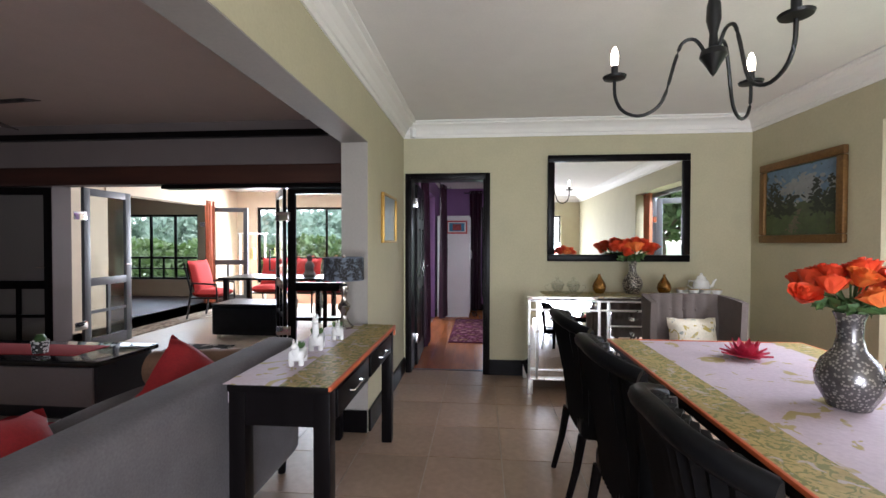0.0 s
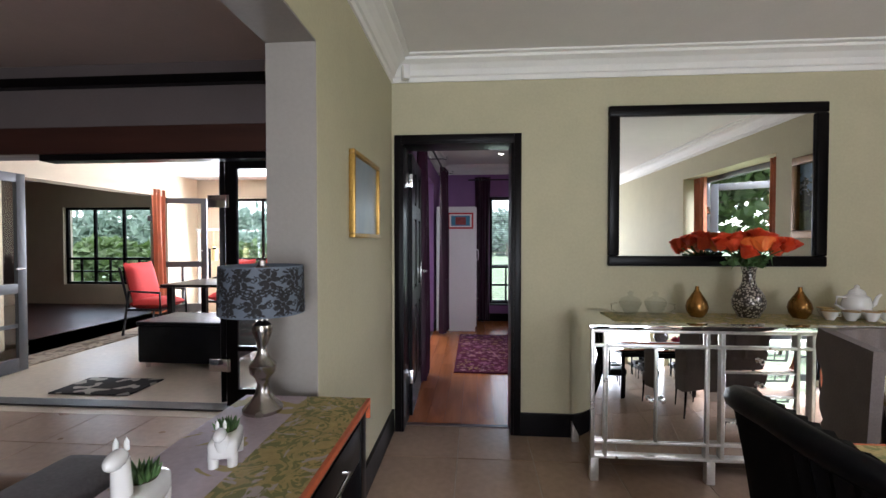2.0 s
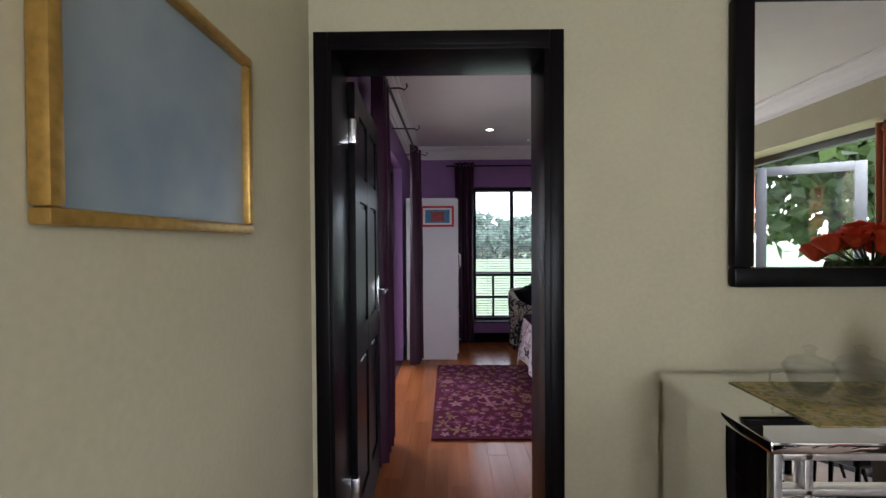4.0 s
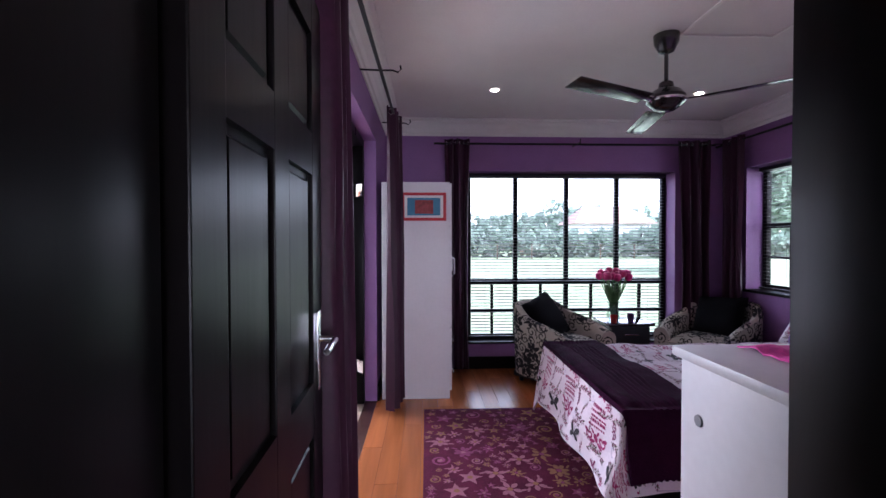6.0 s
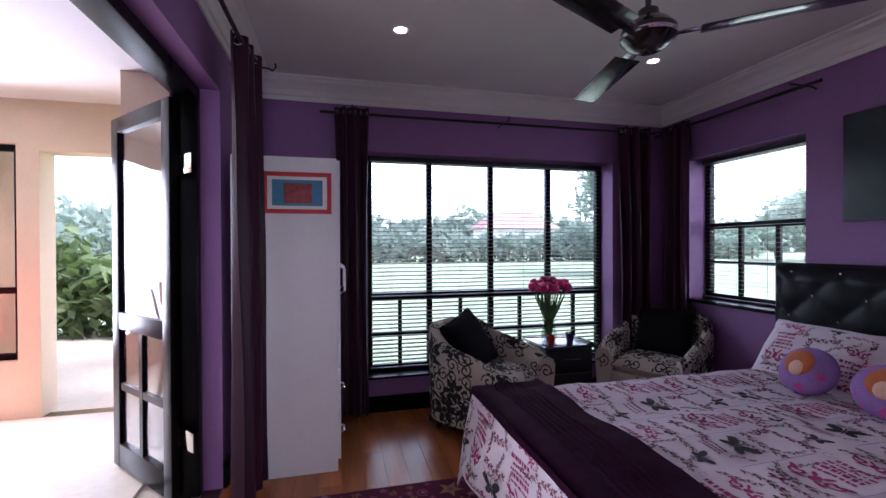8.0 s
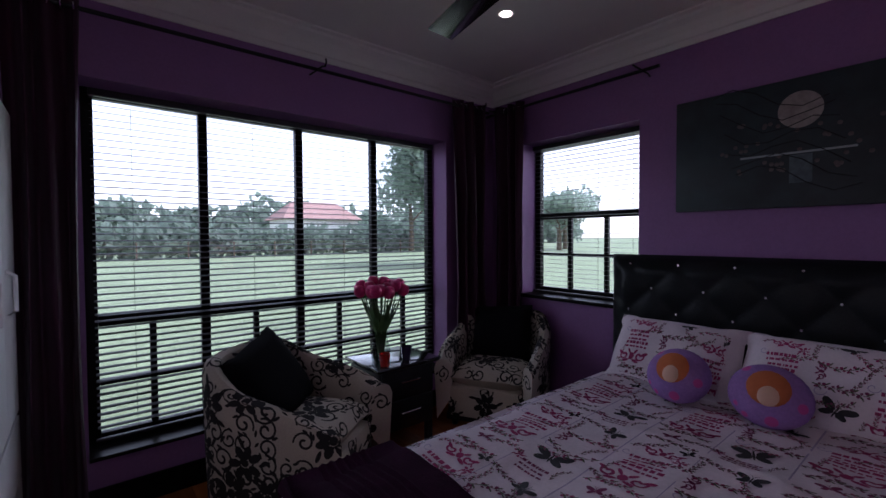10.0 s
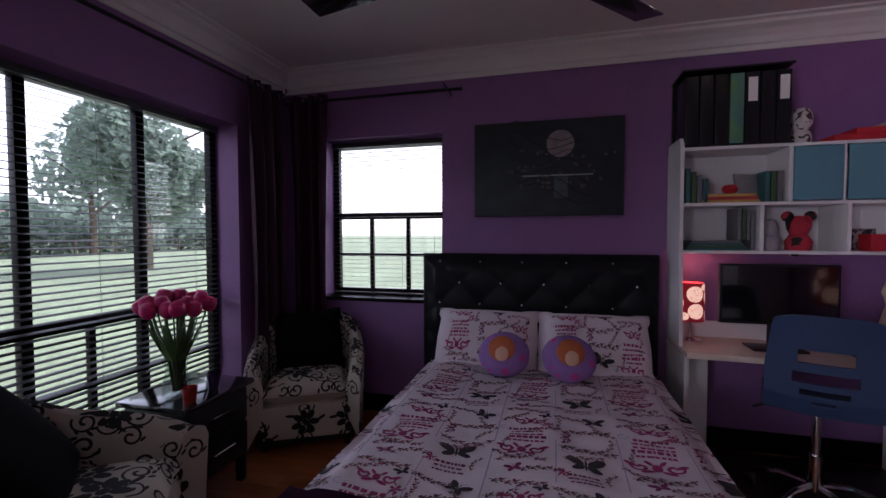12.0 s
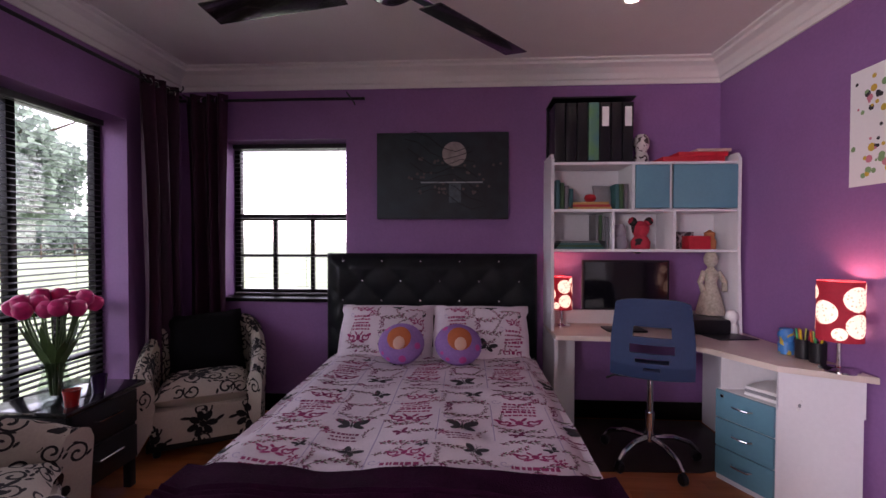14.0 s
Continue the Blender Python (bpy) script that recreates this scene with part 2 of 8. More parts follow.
# dining and living room surfaces
M_VELVET = mat("black_pleated_satin", (0.0045, 0.0045, 0.005), 0.35, grain=80, vary=0.3, bump=0.05)
M_TAUPE = mat("taupe_linen", (0.12, 0.095, 0.085), 0.9, grain=150, vary=0.15, bump=0.15)
M_BROCADE = mat("lilac_brocade", (0.46, 0.38, 0.42), 0.6, grain=60, vary=0.1, bump=0.08)
motif(M_BROCADE, (0.34, 0.27, 0.1), 5.5, 0.6, 0.63, 3, 2, offset=1, squash=(1, 1, 1))
M_BROCADEBAND = mat("gold_green_brocade", (0.36, 0.27, 0.1), 0.6, grain=60, vary=0.2, bump=0.1)
motif(M_BROCADEBAND, (0.17, 0.17, 0.05), 16, 0.5, 0.54, 3, 3, offset=2)
motif(M_BROCADEBAND, (0.4, 0.33, 0.3), 12, 0.6, 0.63, 3, 2, offset=7)
M_ORANGEHEM = mat("orange_satin_hem", (0.5, 0.1, 0.03), 0.5, grain=60, vary=0.15)
M_CUSHIONPRINT = motif(motif(mat("cream_print_cushion", (0.62, 0.56, 0.44), 0.85, grain=80), (0.4, 0.3, 0.08), 9, 0.56, 0.6, 3, 2), (0.25, 0.28, 0.25), 12, 0.62, 0.65, 3, 2, offset=5)
M_ROSE = mat("orange_red_petal", (0.8, 0.1, 0.02), 0.6, grain=30, second=(0.72, 0.05, 0.015), spread=0.6)
M_ROSEGOLD = mat("yellow_orange_petal", (0.85, 0.3, 0.05), 0.6, grain=30, second=(0.8, 0.12, 0.02), spread=0.6)
M_MOSAIC = mat("silver_mosaic", (0.5, 0.46, 0.4), 0.3, metal=0.5, grain=40, vary=0.2, bump=0.1)
motif(M_MOSAIC, (0.06, 0.05, 0.045), 75, 0.42, 0.5, kind="voronoi")
M_DARKVASE = mat("dark_silver_vase", (0.12, 0.11, 0.11), 0.25, metal=0.6, grain=40, vary=0.2)
motif(M_DARKVASE, (0.34, 0.32, 0.3), 85, 0.42, 0.34, kind="voronoi")
M_BRONZE = mat("ombre_gold_glaze", (0.42, 0.22, 0.05), 0.25, metal=0.8, grain=6, second=(0.12, 0.04, 0.01), spread=0.9)
M_PORCELAIN = mat("white_porcelain", (0.78, 0.77, 0.75), 0.15, grain=40, vary=0.02, bump=0, coat=0.3)
M_ORANGECURT = mat("burnt_orange_satin", (0.36, 0.1, 0.035), 0.5, grain=40, vary=0.2, sheen=0.2)
M_PEWTER = mat("brushed_pewter", (0.42, 0.39, 0.36), 0.25, metal=1.0, grain=60, vary=0.1)
M_DAMLAMP = mat("grey_damask_shade", (0.1, 0.12, 0.15), 0.7, grain=80, vary=0.1)
M_SOFA = mat("grey_suede", (0.1, 0.09, 0.095), 0.9, grain=100, vary=0.2, bump=0.1, sheen=0.06)
M_REDCLOTH = mat("red_cushion_cloth", (0.3, 0.012, 0.015), 0.8, grain=80, vary=0.15, bump=0.1)
M_TAN = mat("tan_leather", (0.22, 0.13, 0.08), 0.5, grain=60, vary=0.15)
M_LANDSCAPE = mat("landscape_painting", (0.09, 0.12, 0.05), 0.6, grain=14, second=(0.03, 0.035, 0.015), spread=0.6, bump=0.15)
M_SKYPAINT = mat("painted_sky", (0.3, 0.36, 0.38), 0.6, grain=9, second=(0.2, 0.22, 0.2), spread=0.6, bump=0.1)
M_SEAPAINT = mat("seascape_painting", (0.16, 0.22, 0.27), 0.35, grain=7, second=(0.3, 0.33, 0.34), spread=0.5)
for m_, level in ((M_BLACKWOOD, 0.09), (M_VELVET, 0.1), (M_LEATHER, 0.18), (M_CURTAIN, 0.2), (M_BLACK, 0.3), (M_BLACKCLOTH, 0.06), (M_THROW, 0.06), (M_RUG, 0.1)):
    m_.node_tree.nodes["Principled BSDF"].inputs["Specular IOR Level"].default_value = level


# ---------------------------------------------------------------- building helpers
def link_mesh(name, bm, material, smooth=False):
    bmesh.ops.recalc_face_normals(bm, faces=bm.faces[:])
    me = bpy.data.meshes.new(name)
    bm.to_mesh(me)
    bm.free()
    me.materials.append(material)
    if smooth:
        me.shade_smooth()
        me.set_sharp_from_angle(angle=radians(38))
    return new(name, me)


def part(name, bm, material, parent, label="", smooth=True):
    """One mesh object under a thing or a part; the mesh is in the parent's own space."""
    ob = link_mesh(name, bm, material, smooth)
    ob.parent = parent
    return tagged(ob, label)


def thing(name, m, label, category, group="", kind=""):
    ob = new(name)
    ob.empty_display_size = 0.1
    ob.matrix_world = m
    return tagged(ob, label, category, group, kind)


def structure(name, bm, material, label="", smooth=False):
    return tagged(link_mesh(name, bm, material, smooth), label or name.replace("_", " "), name.split("_")[0], kind="structure")


def single(name, bm, material, label, category, m=None, group="", smooth=True):
    ob = link_mesh(name, bm, material, smooth)
    if m is not None:
        ob.matrix_world = m
    return tagged(ob, label, category, group)


def B():
    return bmesh.new()


def box(bm, x0, x1, y0, y1, z0, z1, bevel=0.0, seg=2, m=None):
    """A box between two corners, its edges rounded."""
    r = bmesh.ops.create_cube(bm, size=1.0, matrix=Matrix.LocRotScale(((x0 + x1) / 2, (y0 + y1) / 2, (z0 + z1) / 2), None, (abs(x1 - x0), abs(y1 - y0), abs(z1 - z0))))
    vs = r["verts"]
    if bevel:
        es = list({e for v in vs for e in v.link_edges})
        rb = bmesh.ops.bevel(bm, geom=es, offset=bevel, segments=seg, profile=0.6, affect="EDGES")
        vs = rb["verts"]
    if m is not None:
        bmesh.ops.transform(bm, matrix=m, verts=[v for v in vs if v.is_valid])
    return bm


def boxed(*a, **k):
    return box(B(), *a, **k)


def lathe(bm, profile, seg=24, m=None):
    """Turned shape: (radius, height) pairs about z."""
    rings = []
    for r, z in profile:
        if r < 1e-5:
            rings.append([bm.verts.new((0, 0, z))])
        else:
            rings.append([bm.verts.new((r * math.cos(2 * math.pi * i / seg), r * math.sin(2 * math.pi * i / seg), z)) for i in range(seg)])
    for a, b in zip(rings, rings[1:]):
        for i in range(seg):
            j = (i + 1) % seg
            if len(a) == 1 and len(b) == 1:
                continue
            if len(a) == 1:
                bm.faces.new((a[0], b[i], b[j]))
            elif len(b) == 1:
                bm.faces.new((a[i], a[j], b[0]))
            else:
                bm.faces.new((a[i], a[j], b[j], b[i]))
    for ring in (rings[0], rings[-1]):
        if len(ring) > 1:
            bm.faces.new(ring)
    if m is not None:
        bmesh.ops.transform(bm, matrix=m, verts=[v for ring in rings for v in ring])
    return bm


def turned(profile, seg=24, m=None):
    return lathe(B(), profile, seg, m)


def tube(bm, pts, r=0.01, seg=8, r1=None):
    """A round bar along points."""
    pts = [Vector(p) for p in pts]
    rings = []
    for i, p in enumerate(pts):
        d = (pts[min(i + 1, len(pts) - 1)] - pts[max(i - 1, 0)]).normalized()
        side = d.cross(Vector((0, 0, 1)) if abs(d.z) < 0.95 else Vector((1, 0, 0))).normalized()
        up = side.cross(d)
        rad = r if r1 is None else r + (r1 - r) * i / (len(pts) - 1)
        rings.append([bm.verts.new(p + rad * (math.cos(2 * math.pi * k / seg) * side + math.sin(2 * math.pi * k / seg) * up)) for k in range(seg)])
    for a, b in zip(rings, rings[1:]):
        for k in range(seg):
            bm.faces.new((a[k], a[(k + 1) % seg], b[(k + 1) % seg], b[k]))
    bm.faces.new(rings[0])
    bm.faces.new(rings[-1])
    return bm


def prism(bm, poly, z0, z1, bevel=0.0):
    """An outline in plan, raised from z0 to z1."""
    lo = [bm.verts.new((x, y, z0)) for x, y in poly]
    hi = [bm.verts.new((x, y, z1)) for x, y in poly]
    fs = [bm.faces.new(lo), bm.faces.new(hi)]
    for i in range(len(poly)):
        j = (i + 1) % len(poly)
        fs.append(bm.faces.new((lo[i], lo[j], hi[j], hi[i])))
    if bevel:
        bmesh.ops.bevel(bm, geom=list({e for f in fs for e in f.edges}), offset=bevel, segments=2, affect="EDGES", profile=0.6)
    return bm


def sheet(bm, nx, ny, fn, thick=0.0):
    """A grid of points fn(u, v), u and v from 0 to 1, as a cloth of some thickness."""
    g = [[bm.verts.new(fn(i / nx, j / ny)) for j in range(ny + 1)] for i in range(nx + 1)]
    fs = [bm.faces.new((g[i][j], g[i + 1][j], g[i + 1][j + 1], g[i][j + 1])) for i in range(nx) for j in range(ny)]
    if thick:
        bmesh.ops.recalc_face_normals(bm, faces=fs)
        bmesh.ops.solidify(bm, geom=fs, thickness=thick)
    return bm


def pad(bm, w, d, h, n=14, puff=1.0, m=None, wobble=0.0):
    """A stuffed cushion, w by d, h thick at the middle, pinched at its rim."""
    made = []
    for side in (1, -1):
        rows = []
        for i in range(n + 1):
            row = []
            for j in range(n + 1):
                u, v = 2 * i / n - 1, 2 * j / n - 1
                rim = max(0.0, (1 - u ** 4) * (1 - v ** 4)) ** 0.5
                pull = 1 - 0.06 * (u * u * v * v < 0.5) * (abs(u) + abs(v)) * 0.5
                z = side * h / 2 * rim * puff + wobble * noise.noise((u * 2, v * 2, side))
                row.append(bm.verts.new((u * w / 2 * pull, v * d / 2 * pull, z if rim > 0 else 0)))
            rows.append(row)
            made += row
        for i in range(n):
            for j in range(n):
                bm.faces.new((rows[i][j], rows[i + 1][j], rows[i + 1][j + 1], rows[i][j + 1]))
    bmesh.ops.remove_doubles(bm, verts=made, dist=0.0008)
    if m is not None:
        bmesh.ops.transform(bm, matrix=m, verts=[v for v in made if v.is_valid])
    return bm


def wall(name, axis, at, thick, a0, a1, z0, z1, holes, material, label):
    """A wall across axis 'x' or 'y' at its place, with openings (a0, a1, z0, z1) cut right through."""
    bm = B()
    cuts = sorted({a0, a1, *[h[0] for h in holes], *[h[1] for h in holes]})
    for u0, u1 in zip(cuts, cuts[1:]):
        spans = [(z0, z1)]
        for h in holes:
            if h[0] <= u0 + 1e-6 and h[1] >= u1 - 1e-6:
                spans = [s for lo, hi in spans for s in ((lo, min(hi, h[2])), (max(lo, h[3]), hi)) if s[1] - s[0] > 1e-4]
        for lo, hi in spans:
            if axis == "x":
                box(bm, at, at + thick, u0, u1, lo, hi)
            else:
                box(bm, u0, u1, at, at + thick, lo, hi)
    bmesh.ops.remove_doubles(bm, verts=bm.verts[:], dist=1e-5)
    bm.verts.index_update()
    seen = {}
    for f in bm.faces[:]:
        key = tuple(sorted(v.index for v in f.verts))
        seen.setdefault(key, []).append(f)
    bmesh.ops.delete(bm, geom=[f for fs in seen.values() if len(fs) > 1 for f in fs], context="FACES_ONLY")
    return structure(name, bm, material, label)


def cornice(name, x0, x1, y0, y1, z, material, s=0.15):
    """A coved plaster cornice round a room; z is the ceiling's underside."""
    prof = [(0.0, -s), (0.012, -s), (0.016, -s + 0.03), (0.03, -s + 0.036), (0.045, -s + 0.07), (0.075, -0.05), (0.115, -0.032), (0.12, -0.016), (0.15, -0.012), (0.15, 0.0)]
    bm = B()
    rings = []
    for o, dz in prof:
        rings.append([bm.verts.new(p) for p in ((x0 + o, y0 + o, z + dz), (x1 - o, y0 + o, z + dz), (x1 - o, y1 - o, z + dz), (x0 + o, y1 - o, z + dz))])
    for a, b in zip(rings, rings[1:]):
        for k in range(4):
            bm.faces.new((a[k], a[(k + 1) % 4], b[(k + 1) % 4], b[k]))
    return structure(name, bm, material, "white coved plaster cornice below the ceiling")


def leaf_cloud(bm, centre, radii, count, size, rng):
    """Many small leaf clumps scattered through a rough ellipsoid."""
    for _ in range(count):
        d = Vector((rng.gauss(0, 1), rng.gauss(0, 1), rng.gauss(0, 1))).normalized() * rng.random() ** 0.35
        p = Vector(centre) + Vector((d.x * radii[0], d.y * radii[1], d.z * radii[2])) * (0.8 + 0.35 * noise.noise(d * 2.0 + Vector(centre)))
        s = size * rng.uniform(0.6, 1.4)
        a = Vector((rng.gauss(0, 1), rng.gauss(0, 1), rng.gauss(0, 1))).normalized()
        b = a.cross(Vector((rng.gauss(0, 1), rng.gauss(0, 1), rng.gauss(0, 1)))).normalized()
        c = a.cross(b)
        bm.faces.new([bm.verts.new(p + a * s * x + b * s * y + c * s * z) for x, y, z in ((-1, 0, 0), (0, -0.6, 0.15), (1, 0, 0), (0, 0.6, 0.15))])


# ---------------------------------------------------------------- printed motifs
def dot(cx, cy, rx, ry, turn=0.0, n=10):
    """A flat ellipse as a fan of triangles."""
    c, q = math.cos(radians(turn)), math.sin(radians(turn))
    rim = [(cx + rx * math.cos(2 * math.pi * i / n) * c - ry * math.sin(2 * math.pi * i / n) * q, cy + rx * math.cos(2 * math.pi * i / n) * q + ry * math.sin(2 * math.pi * i / n) * c) for i in range(n)]
    return [[(cx, cy), rim[i], rim[(i + 1) % n]] for i in range(n)]


def line(pts, w0, w1):
    """A flat line along points, its width running from w0 to w1."""
    out, side = [], []
    for i, (x, y) in enumerate(pts):
        a, b = pts[max(i - 1, 0)], pts[min(i + 1, len(pts) - 1)]
        d = math.hypot(b[0] - a[0], b[1] - a[1]) or 1
        w = (w0 + (w1 - w0) * i / (len(pts) - 1)) / 2
        nx, ny = -(b[1] - a[1]) / d * w, (b[0] - a[0]) / d * w
        side.append(((x + nx, y + ny), (x - nx, y - ny)))
    for (a, b), (c, d) in zip(side, side[1:]):
        out.append([a, b, d, c])
    return out


def spiral(r, turns, w, flip=1, start=0.0):
    pts = []
    for i in range(23):
        f = i / 22
        a = start + flip * 2 * math.pi * turns * f
        pts.append((r * (0.12 + 0.88 * f) * math.cos(a), r * (0.12 + 0.88 * f) * math.sin(a)))
    return line(pts, w * 1.4, w)


def moved(shapes, x, y, k=1.0, turn=0.0):
    c, q = k * math.cos(radians(turn)), k * math.sin(radians(turn))
    return [[(x + a * c - b * q, y + a * q + b * c) for a, b in f] for f in shapes]


def butterfly():
    out = dot(0, 0, 0.03, 0.24)
    for s_ in (1, -1):
        out += dot(s_ * 0.27, 0.17, 0.27, 0.14, s_ * 38) + dot(s_ * 0.2, -0.12, 0.2, 0.12, -s_ * 35) + line([(0, 0.2), (s_ * 0.05, 0.32), (s_ * 0.13, 0.4)], 0.02, 0.012)
    return out


def script(rng, rows=5, w=1.0):
    """Unreadable writing: rows of short bars."""
    out = []
    for r in range(rows):
        x, y, h = -w / 2 + rng.uniform(0, 0.15), 0.34 - r * 0.17, 0.075 if r % 3 else 0.12
        while x < w / 2 - 0.1:
            q = rng.uniform(0.05, 0.16)
            out.append([(x, y), (x + q, y), (x + q, y + h), (x, y + h)])
            x += q + rng.uniform(0.02, 0.05)
    return out


def crest():
    out = dot(0, 0, 0.09, 0.12)
    for s_ in (1, -1):
        out += moved([[(s_ * a, b) for a, b in f] for f in spiral(0.17, 1.1, 0.05)], s_ * 0.27, 0.02)
        out += dot(s_ * 0.42, 0.1, 0.13, 0.05, s_ * 30) + dot(s_ * 0.17, -0.15, 0.13, 0.05, -s_ * 20) + dot(s_ * 0.12, 0.16, 0.1, 0.04, s_ * 50)
    return out


def sprig(rng, n=7):
    """Stem and leaves, and the blooms on it."""
    bend = rng.uniform(-0.2, 0.2)
    stem = [(-0.5 + i / 10, bend * math.sin(math.pi * i / 10)) for i in range(11)]
    green, bloom = line(stem, 0.022, 0.012), []
    for i in range(n):
        x = -0.42 + 0.86 * i / (n - 1)
        y = bend * math.sin(math.pi * (x + 0.5))
        s_ = 1 if i % 2 else -1
        green += dot(x + 0.05, y + s_ * 0.05, 0.075, 0.018, s_ * 40, 8)
        bloom += dot(x, y + s_ * rng.uniform(0.03, 0.07), 0.042, 0.034, rng.uniform(0, 90), 8) + dot(x + 0.04, y - s_ * 0.03, 0.03, 0.022, 0, 7)
    return green, bloom


def blossom(rng, petals=7):
    out = dot(0, 0, 0.1, 0.1)
    for i in range(petals):
        a = 360 * i / petals + rng.uniform(-9, 9)
        r = rng.uniform(0.24, 0.3)
        out += dot(r * math.cos(radians(a)), r * math.sin(radians(a)), 0.17, 0.105, a)
    for i in range(4):
        a = 90 * i + rng.uniform(0, 60)
        out += dot(0.5 * math.cos(radians(a)), 0.5 * math.sin(radians(a)), 0.16, 0.05, a + 20)
    return out


def star():
    ring = [((0.5 if i % 2 else 0.22) * math.cos(math.pi * i / 5), (0.5 if i % 2 else 0.22) * math.sin(math.pi * i / 5)) for i in range(10)]
    return [[(0, 0), ring[i], ring[(i + 1) % 10]] for i in range(10)]


def surface_of(ob):
    return BVHTree.FromPolygons([v.co.copy() for v in ob.data.vertices], [p.vertices[:] for p in ob.data.polygons])


def lay(bm, tree_, shapes, at, lift=0.0016):
    """Lays flat shapes on a surface; at(x, y) gives a point just outside it."""
    for f in shapes:
        vs = []
        for x, y in f:
            p = at(x, y)
            if p is None:
                break
            hit, nrm = tree_.find_nearest(p)[:2]
            out = p - hit
            vs.append(bm.verts.new(hit + (nrm if nrm.dot(out) >= 0 else -nrm) * lift))
        if len(vs) == len(f):
            bm.faces.new(vs)


def spots_on(ob, rng, count, gap, keep):
    """Places on a mesh, no two nearer than the gap, with the normals there."""
    polys = [p for p in ob.data.polygons if keep(p.center, p.normal)]
    heap = list(np.cumsum([p.area for p in polys]))
    got = []
    for _ in range(count * 14):
        p = polys[min(int(np.searchsorted(heap, rng.random() * heap[-1])), len(polys) - 1)]
        if all((p.center - q).length > gap for q, _n in got):
            got.append((p.center.copy(), p.normal.copy()))
        if len(got) >= count:
            break
    return got


def stamped(ob, rng, count, gap, size, make, bm, keep=lambda c, n: True):
    """Stamps a motif over a curved mesh at scattered places."""
    tree_ = surface_of(ob)
    for c, n in spots_on(ob, rng, count, gap, keep):
        ex = n.orthogonal().normalized()
        ey = n.cross(ex)
        k = size * rng.uniform(0.8, 1.15)
        shapes = moved(make(rng), 0, 0, k, rng.uniform(0, 360))
        lay(bm, tree_, shapes, lambda x, y: c + ex * x + ey * y + n * 0.004)


def print_part(bm, material, parent, label):
    return tagged(part("print", bm, material, parent, label, smooth=False), label, kind="stuff")


M_INK = mat("charcoal_print", (0.03, 0.028, 0.033), 0.85, grain=90, vary=0.2)
M_INKBLACK = mat("black_flock_print", (0.012, 0.011, 0.012), 0.8, grain=90, vary=0.2)
M_INKROSE = mat("magenta_print", (0.33, 0.03, 0.13), 0.85, grain=90, vary=0.2)
M_INKPLUM = mat("plum_print", (0.2, 0.03, 0.1), 0.85, grain=90, vary=0.2)
M_INKMAUVE = mat("mauve_print", (0.42, 0.36, 0.5), 0.85, grain=90, vary=0.1)
M_INKGREEN = mat("olive_print", (0.1, 0.11, 0.07), 0.85, grain=90, vary=0.2)
M_INKGOLD = mat("ochre_print", (0.24, 0.11, 0.05), 0.9, grain=90, vary=0.2)
M_INKPINK = mat("dusty_pink_print", (0.3, 0.11, 0.15), 0.9, grain=90, vary=0.2)


def vine(rng):
    out = spiral(0.42, 1.35, 0.075, rng.choice((1, -1)), rng.uniform(0, 6))
    for i in range(3):
        a = rng.uniform(0, 360)
        out += dot(0.4 * math.cos(radians(a)), 0.4 * math.sin(radians(a)), 0.13, 0.055, a + 60, 8)
    return out


def damask_prints(chair):
    """Black flowers and curling vines over a chair's ivory cloth."""
    rng = random.Random(31)
    for ob in list(chair.children):
        kind = ob.name.split(".")[0]
        if kind in ("wrap_back", "seat", "seat_base"):
            bm = B()
            n = {"wrap_back": 44, "seat": 7, "seat_base": 6}[kind]
            ok = (lambda c, nn: c.z > 0.12) if kind == "wrap_back" else (lambda c, nn: nn.z > 0.1) if kind == "seat" else (lambda c, nn: nn.y < -0.7)
            stamped(ob, rng, n, 0.16, 0.21, blossom, bm, ok)
            stamped(ob, rng, n * 4, 0.07, 0.125, vine, bm, ok)
            print_part(bm, M_INKBLACK, ob, "black flower and vine print")


M_STEM = mat("green_stem", (0.06, 0.13, 0.035), 0.6, grain=30, vary=0.3)
CEIL = 2.61
# ---------------------------------------------------------------- dining room shell
wall("wall_dining_north", "y", 4.48, 0.21, -0.70, 3.2, 0, 2.75, [(-0.43, 0.41, -1, 2.075)], M_OLIVE, "olive beige painted wall with a doorway")
wall("wall_dining_pier", "x", -0.66, 0.19, 3.04, 4.48, 0, 2.75, [], M_OLIVE, "olive painted pier beside the wide opening")
wall("wall_dining_beam", "x", -0.66, 0.19, -3.2, 3.04, 2.10, 2.75, [], M_OLIVE, "olive painted beam over the wide opening")
wall("wall_dining_east", "x", 2.99, 0.36, -3.2, 4.48, 0, 2.75, [(1.25, 3.1, 0.0, 2.2)], M_OLIVE, "olive painted wall with a garden door")
wall("wall_dining_south", "y", -3.2, 0.2, -6.5, 3.2, 0, 2.75, [(0.1, 2.5, 0.0, 2.1)], M_OLIVE, "olive painted wall with a wide glazed opening")
# thin grey sheets over the olive pier end and beam underside
structure("trim_reveal_pier", boxed(-0.664, -0.472, 3.034, 3.04, 0.0, 2.1), M_REVEAL, "thin grey facing in the reveal of the wide opening")
structure("trim_reveal_beam", boxed(-0.664, -0.472, -3.0, 3.034, 2.094, 2.1), M_REVEAL, "thin grey facing under the beam")
structure("ceiling_dining", boxed(-0.64, 3.2, -3.2, 4.6, CEIL, CEIL + 0.12), M_CEIL, "white painted ceiling")
cornice("cornice_dining", -0.47, 2.99, -3.0, 4.48, CEIL, M_CORNICE)
